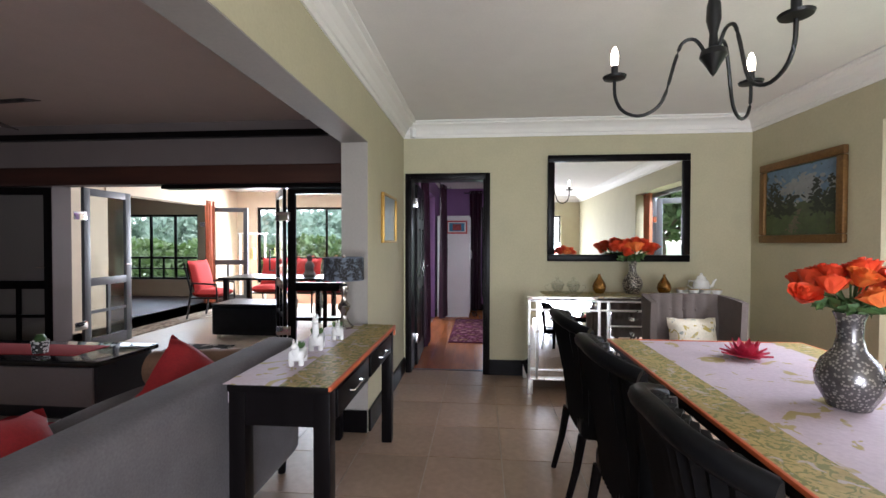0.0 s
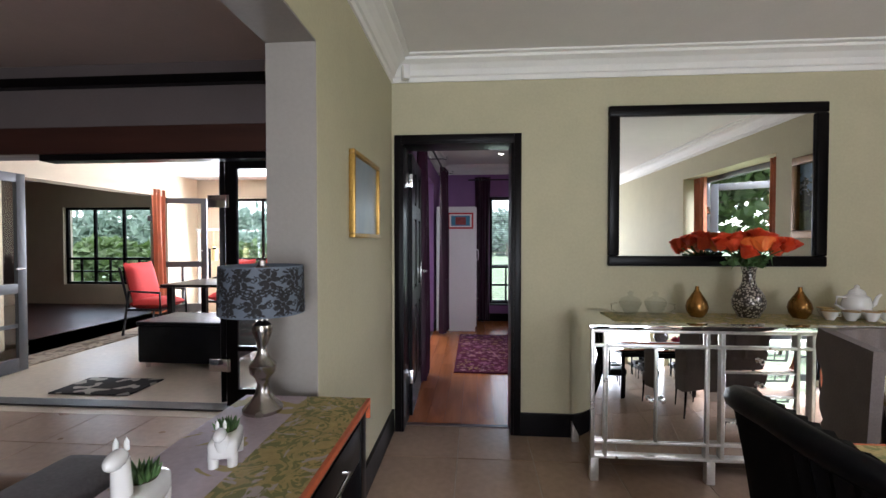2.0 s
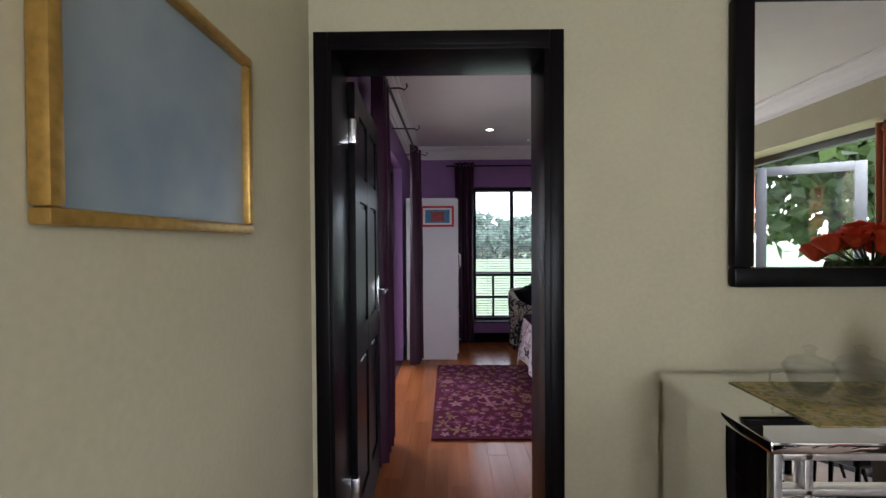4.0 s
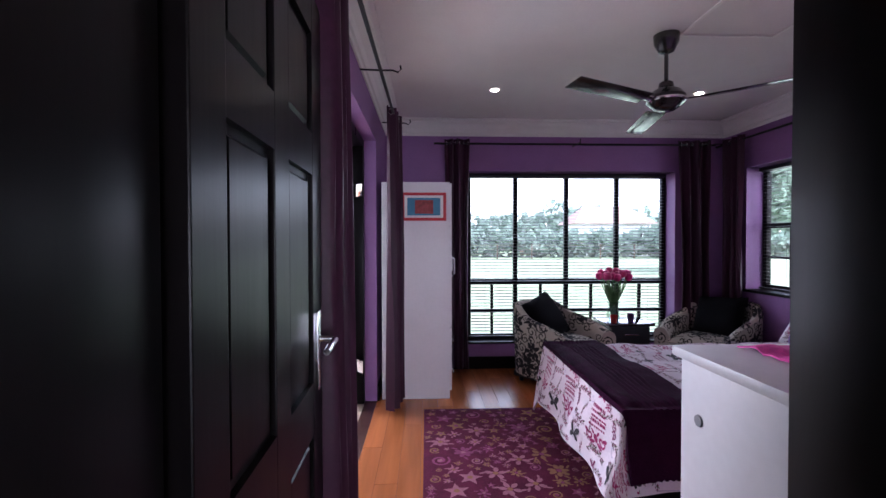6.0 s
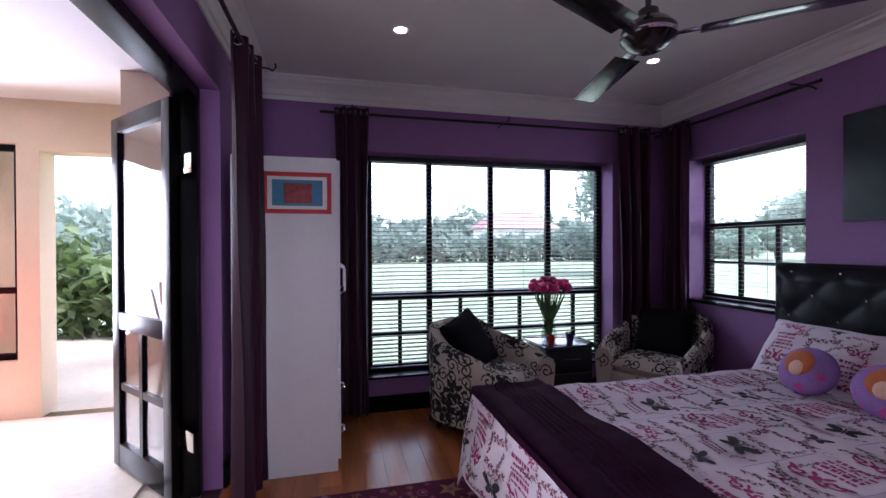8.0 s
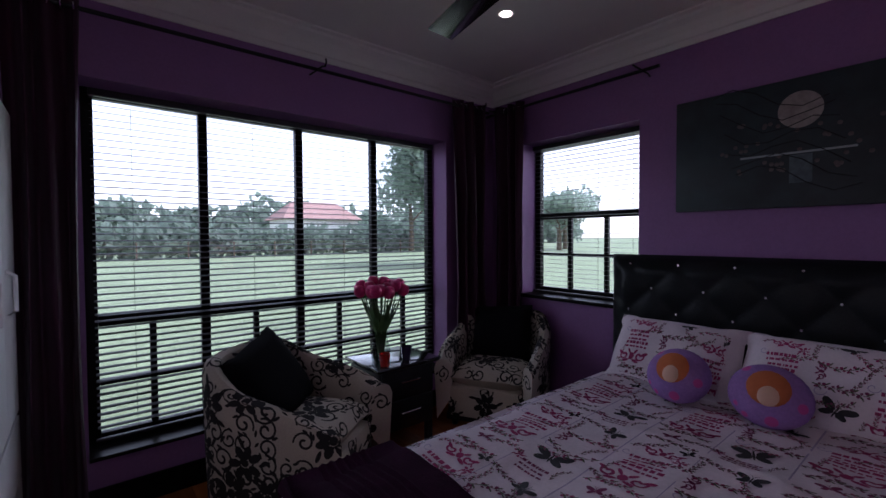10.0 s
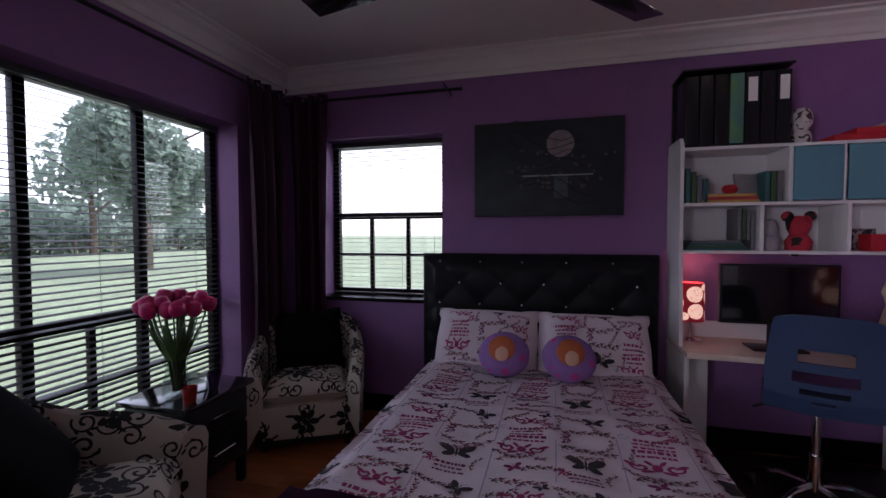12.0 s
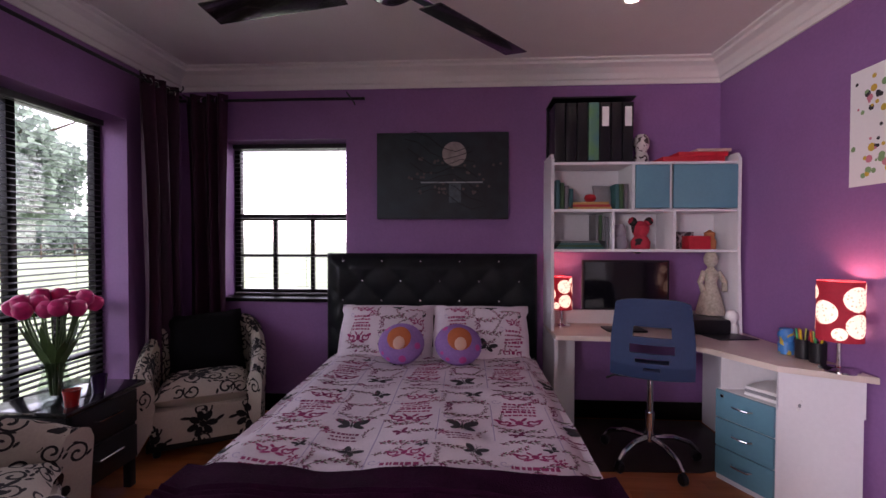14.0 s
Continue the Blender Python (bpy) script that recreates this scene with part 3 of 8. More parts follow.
# ---------------------------------------------------------------- bedroom shell
wall("wall_bedroom_south", "y", 4.692, 0.004, -0.5, 3.14, 0, 2.75, [(-0.43, 0.41, -1, 2.075)], M_PURPLE, "purple painted wall with a doorway")
wall("wall_bedroom_north", "y", 8.75, 0.24, -0.75, 3.4, 0, 2.75, [(0.36, 2.6, 0.28, 2.1)], M_PURPLE, "purple painted wall with a wide window")
wall("wall_bedroom_east", "x", 3.14, 0.24, 4.696, 8.75, 0, 2.75, [(7.45, 8.42, 0.87, 2.09)], M_PURPLE, "purple painted wall with a small window")
wall("wall_bedroom_west", "x", -0.75, 0.25, 4.696, 8.75, 0, 2.75, [(5.75, 7.85, -1, 2.2)], M_PURPLE, "purple painted wall with a patio door")
structure("ceiling_bedroom", boxed(-0.75, 3.4, 4.6, 9.0, CEIL, CEIL + 0.12), M_CEIL, "white painted ceiling")
cornice("cornice_bedroom", -0.5, 3.14, 4.696, 8.75, CEIL, M_CORNICE)
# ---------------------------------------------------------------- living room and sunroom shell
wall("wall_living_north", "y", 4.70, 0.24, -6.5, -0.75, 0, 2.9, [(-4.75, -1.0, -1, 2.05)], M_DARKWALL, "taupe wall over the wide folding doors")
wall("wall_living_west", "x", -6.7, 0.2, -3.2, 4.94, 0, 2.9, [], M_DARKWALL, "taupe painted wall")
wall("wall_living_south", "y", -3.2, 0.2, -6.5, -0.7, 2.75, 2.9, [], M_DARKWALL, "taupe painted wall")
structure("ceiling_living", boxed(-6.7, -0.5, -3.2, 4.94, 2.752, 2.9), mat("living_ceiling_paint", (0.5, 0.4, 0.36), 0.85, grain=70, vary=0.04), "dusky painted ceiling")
wall("wall_sunroom_west", "x", -5.4, 0.25, 4.94, 9.3, 0, 2.9, [(5.9, 8.5, 0.12, 2.1)], M_CREAM, "cream painted wall with an opening")
wall("wall_sunroom_north", "y", 9.3, 0.2, -8.7, -0.95, 0, 2.9, [(-4.7, -2.3, 0.45, 2.15), (-2.15, -1.25, -1, 2.1), (-7.9, -6.1, 0.5, 2.0)], M_CREAM, "cream painted wall with wide windows")
wall("wall_sunroom_east", "x", -1.25, 0.3, 8.5, 9.3, 0, 2.9, [], M_CREAM, "cream painted wall")
structure("ceiling_sunroom", boxed(-8.7, -0.75, 4.94, 9.5, 2.5, 2.62), M_CEIL, "white painted ceiling")
wall("wall_den_west", "x", -8.9, 0.2, 4.94, 9.5, 0, 2.9, [], M_MAHOG, "dark timber wall")
wall("wall_den_south", "y", 4.94, 0.1, -8.7, -5.4, 0, 2.9, [], M_DARKWALL, "taupe painted wall")
# floors
structure("floor_base", boxed(-6.7, 3.2, -3.2, 4.60, -0.12, -0.006), M_GROUT, "grey grout bed under the floor tiles")
structure("floor_bedroom_base", boxed(-0.6, 3.2, 4.602, 8.8, -0.12, -0.006), M_MAHOG, "dark bed under the floorboards")
structure("floor_sunroom", boxed(-5.4, -0.95, 4.60, 9.3, -0.12, -0.002), M_SUNTILE, "cream tiled sunroom floor")
structure("floor_den", boxed(-8.7, -5.15, 4.94, 9.3, -0.12, 0.12), M_MAHOG, "raised dark timber floor")
structure("floor_patio", boxed(-4.0, -0.6, 9.5, 14, -0.12, -0.03), M_SUNTILE, "pale paved patio")
structure("floor_patio_side", boxed(-0.95, -0.6, 4.94, 9.5, -0.12, -0.02), M_SUNTILE, "pale paved patio beside the bedroom")
# outdoors: one sheet of ground
structure("ground", boxed(-400, 400, -400, 400, -0.4, -0.15), M_GRASS, "green lawn reaching to the horizon")

# ================================================================ dining room
for n_, b_ in (("baseboard_6", (0.43, 2.99, 4.46, 4.48)), ("baseboard_7", (-0.472, -0.452, 3.04, 4.47)), ("baseboard_8", (-0.66, -0.472, 3.012, 3.033)), ("baseboard_9", (2.97, 2.99, 3.1, 4.46)), ("baseboard_10", (2.97, 2.99, -3.0, 1.25))):
    structure(n_, boxed(b_[0], b_[1], b_[2], b_[3], 0.0, 0.16, bevel=0.004), M_BLACKWOOD, "black painted skirting board")


def frame_bm(w, h, f, d, bev=0.006):
    """A picture frame in the x-z plane, its back at y = 0, front towards -y."""
    bm = B()
    for x0, x1, z0, z1 in ((-w / 2, w / 2, h / 2 - f, h / 2), (-w / 2, w / 2, -h / 2, -h / 2 + f), (-w / 2, -w / 2 + f, -h / 2 + f, h / 2 - f), (w / 2 - f, w / 2, -h / 2 + f, h / 2 - f)):
        box(bm, x0, x1, -d, 0, z0, z1, bevel=bev)
    return bm


mr = thing("wall_mirror", pose(1.708, 4.479, 1.722), "large mirror in a dark wooden frame", "mirror")
part("frame", frame_bm(1.385, 1.075, 0.07, 0.04, 0.012), M_BLACKWOOD, mr)
part("mirror_glass", boxed(-0.63, 0.63, -0.014, -0.004, -0.475, 0.475), M_MIRROR, mr)
pt = thing("landscape_painting", pose(2.989, 3.83, 1.735, 0, 0, -90), "landscape painting with trees in a gilt frame", "painting")
part("frame", frame_bm(0.95, 0.72, 0.07, 0.04, 0.014), mat("antique_gilt_wood", (0.17, 0.085, 0.025), 0.45, metal=0.5, grain=60, vary=0.3, bump=0.15), pt)
part("canvas", boxed(-0.41, 0.41, -0.014, -0.002, -0.295, 0.295), M_LANDSCAPE, pt)
rng = random.Random(9)


def brushwork(parent, material, count, place, size, layer, label, limit=(0.4, 0.285)):
    """Dabs of paint on a canvas; place() gives each one's centre."""
    bm = B()
    for _ in range(count):
        x, z = place()
        for f in dot(0, 0, size * rng.uniform(0.7, 1.7), size * rng.uniform(0.4, 0.8), rng.uniform(-40, 40), 8):
            bm.faces.new([bm.verts.new((min(max(x + a, -limit[0]), limit[0]), -0.0142 - layer * 0.0003 - rng.random() * 0.0001, min(max(z + b, -limit[1]), limit[1]))) for a, b in f])
    tagged(part("brushwork", bm, material, parent, label, smooth=False), label, kind="stuff")


M_PAINTBLUE = mat("painted_blue", (0.12, 0.19, 0.27), 0.6, grain=20, vary=0.2)
M_PAINTCLOUD = mat("painted_cloud", (0.24, 0.25, 0.25), 0.6, grain=20, vary=0.2)
M_PAINTDARK = mat("painted_dark_leaves", (0.018, 0.022, 0.012), 0.6, grain=20, vary=0.3)
M_PAINTGREEN = mat("painted_meadow", (0.06, 0.085, 0.03), 0.6, grain=20, vary=0.3)
M_PAINTEARTH = mat("painted_earth", (0.12, 0.095, 0.06), 0.6, grain=20, vary=0.3)
brushwork(pt, M_PAINTBLUE, 330, lambda: (rng.uniform(-0.4, 0.4), rng.uniform(0.0, 0.285)), 0.03, 0, "blue painted sky")
brushwork(pt, M_PAINTCLOUD, 150, lambda: (0.05 + rng.gauss(0, 0.15), 0.1 + rng.gauss(0, 0.05)), 0.024, 1, "pale painted clouds")
brushwork(pt, M_PAINTDARK, 260, lambda: (rng.choice((-0.33, -0.22, -0.08, 0.2, 0.34)) + rng.gauss(0, 0.045), rng.uniform(-0.14, 0.05)), 0.02, 2, "dark painted woods")
brushwork(pt, M_PAINTDARK, 150, lambda: (rng.choice((-0.34, -0.27, 0.19, 0.35)) + rng.gauss(0, 0.025), rng.uniform(0.0, 0.17)), 0.014, 3, "dark painted tree crowns")
brushwork(pt, M_PAINTGREEN, 210, lambda: (rng.uniform(-0.4, 0.4), rng.uniform(-0.27, -0.12)), 0.022, 4, "green painted meadow")
brushwork(pt, M_PAINTEARTH, 60, lambda: (lambda f: (0.02 - 0.12 * f + rng.gauss(0, 0.012 + 0.02 * f), -0.08 - 0.19 * f))(rng.random()), 0.014, 5, "pale painted path")
sp_ = thing("seascape_picture", pose(-0.469, 3.70, 1.578, 0, 0, 90), "small seascape picture in a gilt frame", "painting")
part("frame", frame_bm(0.53, 0.415, 0.022, 0.03, 0.006), M_GOLD, sp_)
part("canvas", boxed(-0.246, 0.246, -0.012, -0.002, -0.188, 0.188), M_SEAPAINT, sp_)
single("motion_sensor", boxed(-0.025, 0.025, -0.035, 0.02, -0.05, 0.05, bevel=0.012), M_PORCELAIN, "small white motion sensor in the wall corner", "sensor", pose(-0.36, 4.40, 2.50, 0, 0, 30))

# ---- mirrored sideboard
sb = thing("sideboard", pose(0, 0, 0), "mirrored sideboard with silver trim and drawers", "sideboard")
SX0, SX1, SY0, SY1, SZ0, SZ1 = 0.77, 2.58, 3.93, 4.44, 0.13, 0.86
part("body", boxed(SX0, SX1, SY0 + 0.02, SY1, SZ0, SZ1, bevel=0.003), M_MIRROR, sb, "mirrored carcass")
part("top", boxed(SX0 - 0.015, SX1 + 0.015, SY0 - 0.012, SY1 + 0.005, SZ1, SZ1 + 0.028, bevel=0.006), M_MIRROR, sb, "bevelled mirror top")
for i, x in enumerate((SX0, SX0 + 0.63, SX1 - 0.67, SX1 - 0.04)):
    part("leg", prism(B(), [(x, SY0), (x + 0.045, SY0), (x + 0.045, SY0 + 0.045), (x, SY0 + 0.045)], 0.0, SZ0, 0.004), M_SILVER, sb)
    part("leg", prism(B(), [(x, SY1 - 0.045), (x + 0.045, SY1 - 0.045), (x + 0.045, SY1), (x, SY1)], 0.0, SZ0, 0.004), M_SILVER, sb)
bays = [(SX0, SX0 + 0.66), (SX0 + 0.66, SX1 - 0.66), (SX1 - 0.66, SX1)]


def strip(x0, x1, z0, z1):
    part("trim_strip", boxed(x0, x1, SY0 - 0.002, SY0 + 0.022, z0, z1, bevel=0.003), M_SILVER, sb)


for x in (SX0, SX0 + 0.07, SX0 + 0.62, SX0 + 0.70, SX1 - 0.72, SX1 - 0.64, SX1 - 0.09, SX1 - 0.022):
    strip(x, x + 0.02, SZ0, SZ1)
for z in (SZ0, SZ0 + 0.085, SZ1 - 0.1, SZ1 - 0.018):
    strip(SX0 + 0.02, SX1 - 0.022, z, z + 0.016)
for x0, x1 in ((SX0 + 0.09, SX0 + 0.62), (SX1 - 0.62, SX1 - 0.09)):
    xm = (x0 + x1) / 2
    for a, b in ((x0, xm - 0.006), (xm + 0.006, x1)):
        dr = part("door", boxed(a + 0.003, b - 0.003, SY0 + 0.006, SY0 + 0.018, SZ0 + 0.105, SZ1 - 0.105, bevel=0.003), M_MIRROR, sb, "mirrored door")
        kx = xm - 0.03 if b < xm else xm + 0.03
        part("knob", turned([(0.006, 0), (0.006, 0.012), (0.017, 0.02), (0.012, 0.03), (0, 0.034)], 10, pose(kx, SY0 + 0.006, 0.47, 90, 0, 0)), M_CHROME, dr, "crystal knob")
    strip(xm - 0.006, xm + 0.006, SZ0 + 0.1, SZ1 - 0.1)
dz = (SZ1 - SZ0 - 0.2) / 4
for i in range(4):
    z0 = SZ0 + 0.103 + i * dz
    dr = part("drawer", boxed(SX0 + 0.725, SX1 - 0.725, SY0 + 0.006, SY0 + 0.018, z0 + 0.006, z0 + dz - 0.006, bevel=0.003), M_MIRROR, sb, "mirrored drawer front")
    part("knob", turned([(0.006, 0), (0.006, 0.012), (0.017, 0.02), (0.012, 0.03), (0, 0.034)], 10, pose((SX0 + SX1) / 2, SY0 + 0.006, z0 + dz / 2, 90, 0, 0)), M_CHROME, dr, "crystal knob")
    strip(SX0 + 0.72, SX1 - 0.72, z0 - 0.005, z0 + 0.005)
TOPZ = SZ1 + 0.029
single("table_runner", sheet(B(), 40, 10, lambda u, v: (0.93 + 1.5 * u, 4.0 + 0.34 * v, TOPZ + 0.002 + 0.0015 * noise.noise((u * 30, v * 8, 0))), 0.002), M_BROCADEBAND, "gold brocade runner on the mirrored sideboard", "runner")
TOPZ += 0.006


def rose_head(m, r, rng):
    """A rose bloom of curled petals in rings."""
    bm = B()
    for ring in range(4):
        n = (3, 4, 5, 6)[ring]
        for i in range(n):
            a = 2 * math.pi * i / n + ring * 0.6
            rr = r * (0.16 + 0.19 * ring)
            tilt = 0.05 + 0.2 * ring
            h = r * (1.6 - 0.12 * ring)
            w = r * (0.34 + 0.12 * ring)
            ca, sa = math.cos(a), math.sin(a)

            def f(u, v):
                c = 2 * u - 1
                ww = w * (0.35 + 0.65 * math.sin(min(v * 2.0, math.pi / 2))) * math.sqrt(max(0.05, 1 - (0.75 * max(0, v - 0.6) / 0.4) ** 2))
                rad = rr * (0.35 + 0.65 * v) + h * v * tilt * 0.5 + r * 0.16 * max(0, v - 0.72) * ring - 0.25 * w * c * c
                return (ca * rad - sa * c * ww, sa * rad + ca * c * ww, h * v - r * 0.12 * max(0, v - 0.8) * ring)
            sheet(bm, 4, 5, f)
    bmesh.ops.transform(bm, matrix=m, verts=bm.verts[:])
    return bm


def rose_vase(m, profile, material, count, spread, top, label, seed, r=0.042):
    rng = random.Random(seed)
    v = thing("rose_vase", m, label, "vase", "rose vases")
    part("vase_body", turned(profile, 32), material, v)
    zt = profile[-1][1]
    for i in range(count):
        a = i * 2.4
        q = spread * math.sqrt((i + 0.3) / count)
        x, y = q * math.cos(a), q * math.sin(a)
        z = zt + top + 0.09 * (1 - (q / spread) ** 2) + rng.uniform(-0.015, 0.015)
        part("stem", tube(B(), [(x * 0.1, y * 0.1, zt - 0.05), (x * 0.4, y * 0.4, zt + 0.05), (x, y, z)], 0.0035, 6), M_STEM, v)
        part("rose", rose_head(pose(x, y, z - 0.015, -y * 150 + rng.uniform(-10, 10), x * 150 + rng.uniform(-10, 10), rng.uniform(0, 360)), r * rng.uniform(0.85, 1.12), rng), M_ROSEGOLD if i % 4 == 3 else M_ROSE, v, "yellow orange rose bloom" if i % 4 == 3 else "orange red rose bloom")
    lf = B()
    leaf_cloud(lf, (0, 0, zt + top * 0.5), (spread * 0.85, spread * 0.85, top * 0.45), 90, 0.028, rng)
    part("leaves", lf, M_STEM, v, smooth=False)
    return v


VP = [(0.0, 0), (0.055, 0), (0.06, 0.012), (0.085, 0.06), (0.09, 0.1), (0.075, 0.145), (0.042, 0.185), (0.032, 0.23), (0.036, 0.28), (0.045, 0.305)]
rose_vase(pose(1.77, 4.2, TOPZ, 0, 0, 0), VP, M_MOSAIC, 22, 0.19, 0.08, "silver mosaic vase of orange red roses on the sideboard", 1, 0.05)
GV = [(0.0, 0), (0.035, 0), (0.055, 0.03), (0.063, 0.06), (0.055, 0.095), (0.03, 0.135), (0.012, 0.165), (0.011, 0.185), (0.006, 0.185), (0.006, 0.16)]
g1 = single("bottle_vase", turned(GV, 28), M_BRONZE, "small gold and brown bottle vase on the sideboard", "vase", pose(1.46, 4.18, TOPZ), "gold bottle vases")
g2 = copy_thing(g1, pose(2.05, 4.18, TOPZ))
gs = thing("glass_server", pose(1.15, 4.2, TOPZ), "pair of lidded glass bowls on a tray", "glassware")
M_CLEAR = glass("clear_glass", (0.93, 0.94, 0.94), 0.02, 1.12)
for x in (-0.075, 0.075):
    bw = part("bowl", turned([(0, 0), (0.03, 0), (0.05, 0.03), (0.066, 0.075), (0.062, 0.075), (0.046, 0.032), (0.026, 0.008), (0, 0.008)], 20, pose(x, 0, 0.006)), M_CLEAR, gs)
    part("lid", turned([(0.066, 0.078), (0.05, 0.1), (0.015, 0.112), (0.012, 0.125), (0.02, 0.135), (0, 0.145)], 20, pose(x, 0, 0.006)), M_CLEAR, bw)
part("tray", turned([(0.0, 0), (0.15, 0), (0.17, 0.006), (0.17, 0.009), (0.0, 0.006)], 28, Matrix.Diagonal((1, 0.55, 1, 1))), M_CLEAR, gs)
for s in (1, -1):
    hb = B()
    tube(hb, [(s * 0.15, 0, 0.01), (s * 0.19, 0, 0.04), (s * 0.19, 0, 0.07), (s * 0.155, 0, 0.075)], 0.005, 7)
    part("handle", hb, M_CLEAR, gs)
tp = thing("teapot", pose(2.40, 4.22, TOPZ), "white porcelain teapot with a gold rim", "teapot")
part("pot", turned([(0, 0), (0.04, 0), (0.065, 0.04), (0.072, 0.08), (0.06, 0.125), (0.04, 0.14), (0.04, 0.145), (0, 0.145)], 28), M_PORCELAIN, tp)
part("lid", turned([(0.042, 0.146), (0.035, 0.162), (0.012, 0.178), (0.014, 0.19), (0, 0.2)], 20), M_PORCELAIN, tp)
part("spout", tube(B(), [(0.06, 0, 0.06), (0.1, 0, 0.08), (0.115, 0, 0.12), (0.135, 0, 0.14)], 0.015, 10, 0.008), M_PORCELAIN, tp)
part("handle", tube(B(), [(-0.06, 0, 0.12), (-0.11, 0, 0.125), (-0.12, 0, 0.08), (-0.065, 0, 0.045)], 0.007, 8), M_PORCELAIN, tp)
cupt = thing("teacup", pose(2.18, 4.13, TOPZ), "white porcelain teacup with a gold rim", "teacup", "teacups")
part("cup", turned([(0, 0), (0.02, 0), (0.035, 0.025), (0.043, 0.055), (0.04, 0.055), (0.03, 0.025), (0, 0.006)], 20), M_PORCELAIN, cupt)
part("rim", turned([(0.0425, 0.052), (0.0445, 0.054), (0.0425, 0.0565)], 20), M_GOLD, cupt)
part("handle", tube(B(), [(0.04, 0, 0.045), (0.062, 0, 0.042), (0.06, 0, 0.022), (0.034, 0, 0.02)], 0.0035, 6), M_PORCELAIN, cupt)
for x_, y_ in ((2.28, 4.11), (2.38, 4.10), (2.48, 4.11), (2.24, 4.24)):
    copy_thing(cupt, pose(x_, y_, TOPZ, 0, 0, 20))

# ---- dining table with cloth
TX0, TX1, TY0, TY1, TZ_ = 1.15, 2.28, 0.35, 2.78, 0.765
dt = thing("dining_table", pose(0, 0, 0), "black dining table with sturdy legs", "dining table")
part("tabletop", boxed(TX0, TX1, TY0, TY1, TZ_ - 0.04, TZ_, bevel=0.004), M_BLACKWOOD, dt)
for x in (TX0 + 0.08, TX1 - 0.08):
    for y in (TY0 + 0.12, TY1 - 0.12):
        part("leg", boxed(x - 0.04, x + 0.04, y - 0.04, y + 0.04, 0, TZ_ - 0.04, bevel=0.006), M_BLACKWOOD, dt)
part("apron", boxed(TX0 + 0.08, TX1 - 0.08, TY0 + 0.12, TY1 - 0.12, TZ_ - 0.12, TZ_ - 0.041), M_BLACKWOOD, dt)
cl = thing("tablecloth", pose(0, 0, TZ_ + 0.001), "lilac and gold brocade tablecloth with orange hem", "tablecloth")


def ripple(x, y):
    return 0.0015 + 0.002 * noise.noise((x * 5, y * 5, 0)) + 0.001 * noise.noise((x * 17, y * 17, 2))


part("cloth", sheet(B(), 24, 50, lambda u, v: (TX0 + 0.17 + u * (TX1 - TX0 - 0.34), TY0 + 0.02 + v * (TY1 - TY0 - 0.04), 0.002 + ripple(u, v * 2)), 0.002), M_BROCADE, cl)
for x0, x1 in ((TX0 - 0.002, TX0 + 0.17), (TX1 - 0.17, TX1 + 0.002)):
    part("band", sheet(B(), 10, 60, lambda u, v: (x0 + u * (x1 - x0), TY0 + v * (TY1 - TY0), 0.0025 + ripple(u, v * 2)), 0.002), M_BROCADEBAND, cl, "gold and green brocade band")
hem = B()
box(hem, TX0 - 0.012, TX0 + 0.002, TY0 - 0.01, TY1 + 0.01, -0.012, 0.005, bevel=0.004)
box(hem, TX1 - 0.002, TX1 + 0.012, TY0 - 0.01, TY1 + 0.01, -0.012, 0.005, bevel=0.004)
box(hem, TX0, TX1, TY1 - 0.004, TY1 + 0.01, -0.012, 0.005, bevel=0.004)
part("hem", hem, M_ORANGEHEM, cl, "orange hem")
rose_vase(pose(1.70, 1.70, TZ_ + 0.008), [(r_ * 1.15, z_ * 1.15) for r_, z_ in VP], M_DARKVASE, 20, 0.175, 0.05, "dark silver vase of orange roses on the dining table", 3, 0.047)
lo = thing("lotus_flower", pose(1.72, 2.36, TZ_ + 0.008), "red and white artificial lotus on the tablecloth", "artificial flower")
for ring in range(3):
    for i in range(8):
        a = 2 * math.pi * (i + 0.5 * ring) / 8
        R = 0.105 - 0.028 * ring

        def pet(u, v):
            c = 2 * u - 1
            w = 0.028 * math.sin(math.pi * (0.08 + 0.92 * v) ** 0.8)
            q = 0.015 + R * v
            return (math.cos(a) * q - math.sin(a) * c * w, math.sin(a) * q + math.cos(a) * c * w, 0.008 + (0.02 + 0.032 * ring) * v ** 1.4 + 0.008 * c * c)
        part("petal", sheet(B(), 4, 7, pet, 0.0015), mat("lotus_red", (0.5, 0.02, 0.06), 0.6, vary=0.2) if i + ring == 0 else bpy.data.materials["lotus_red"], lo)


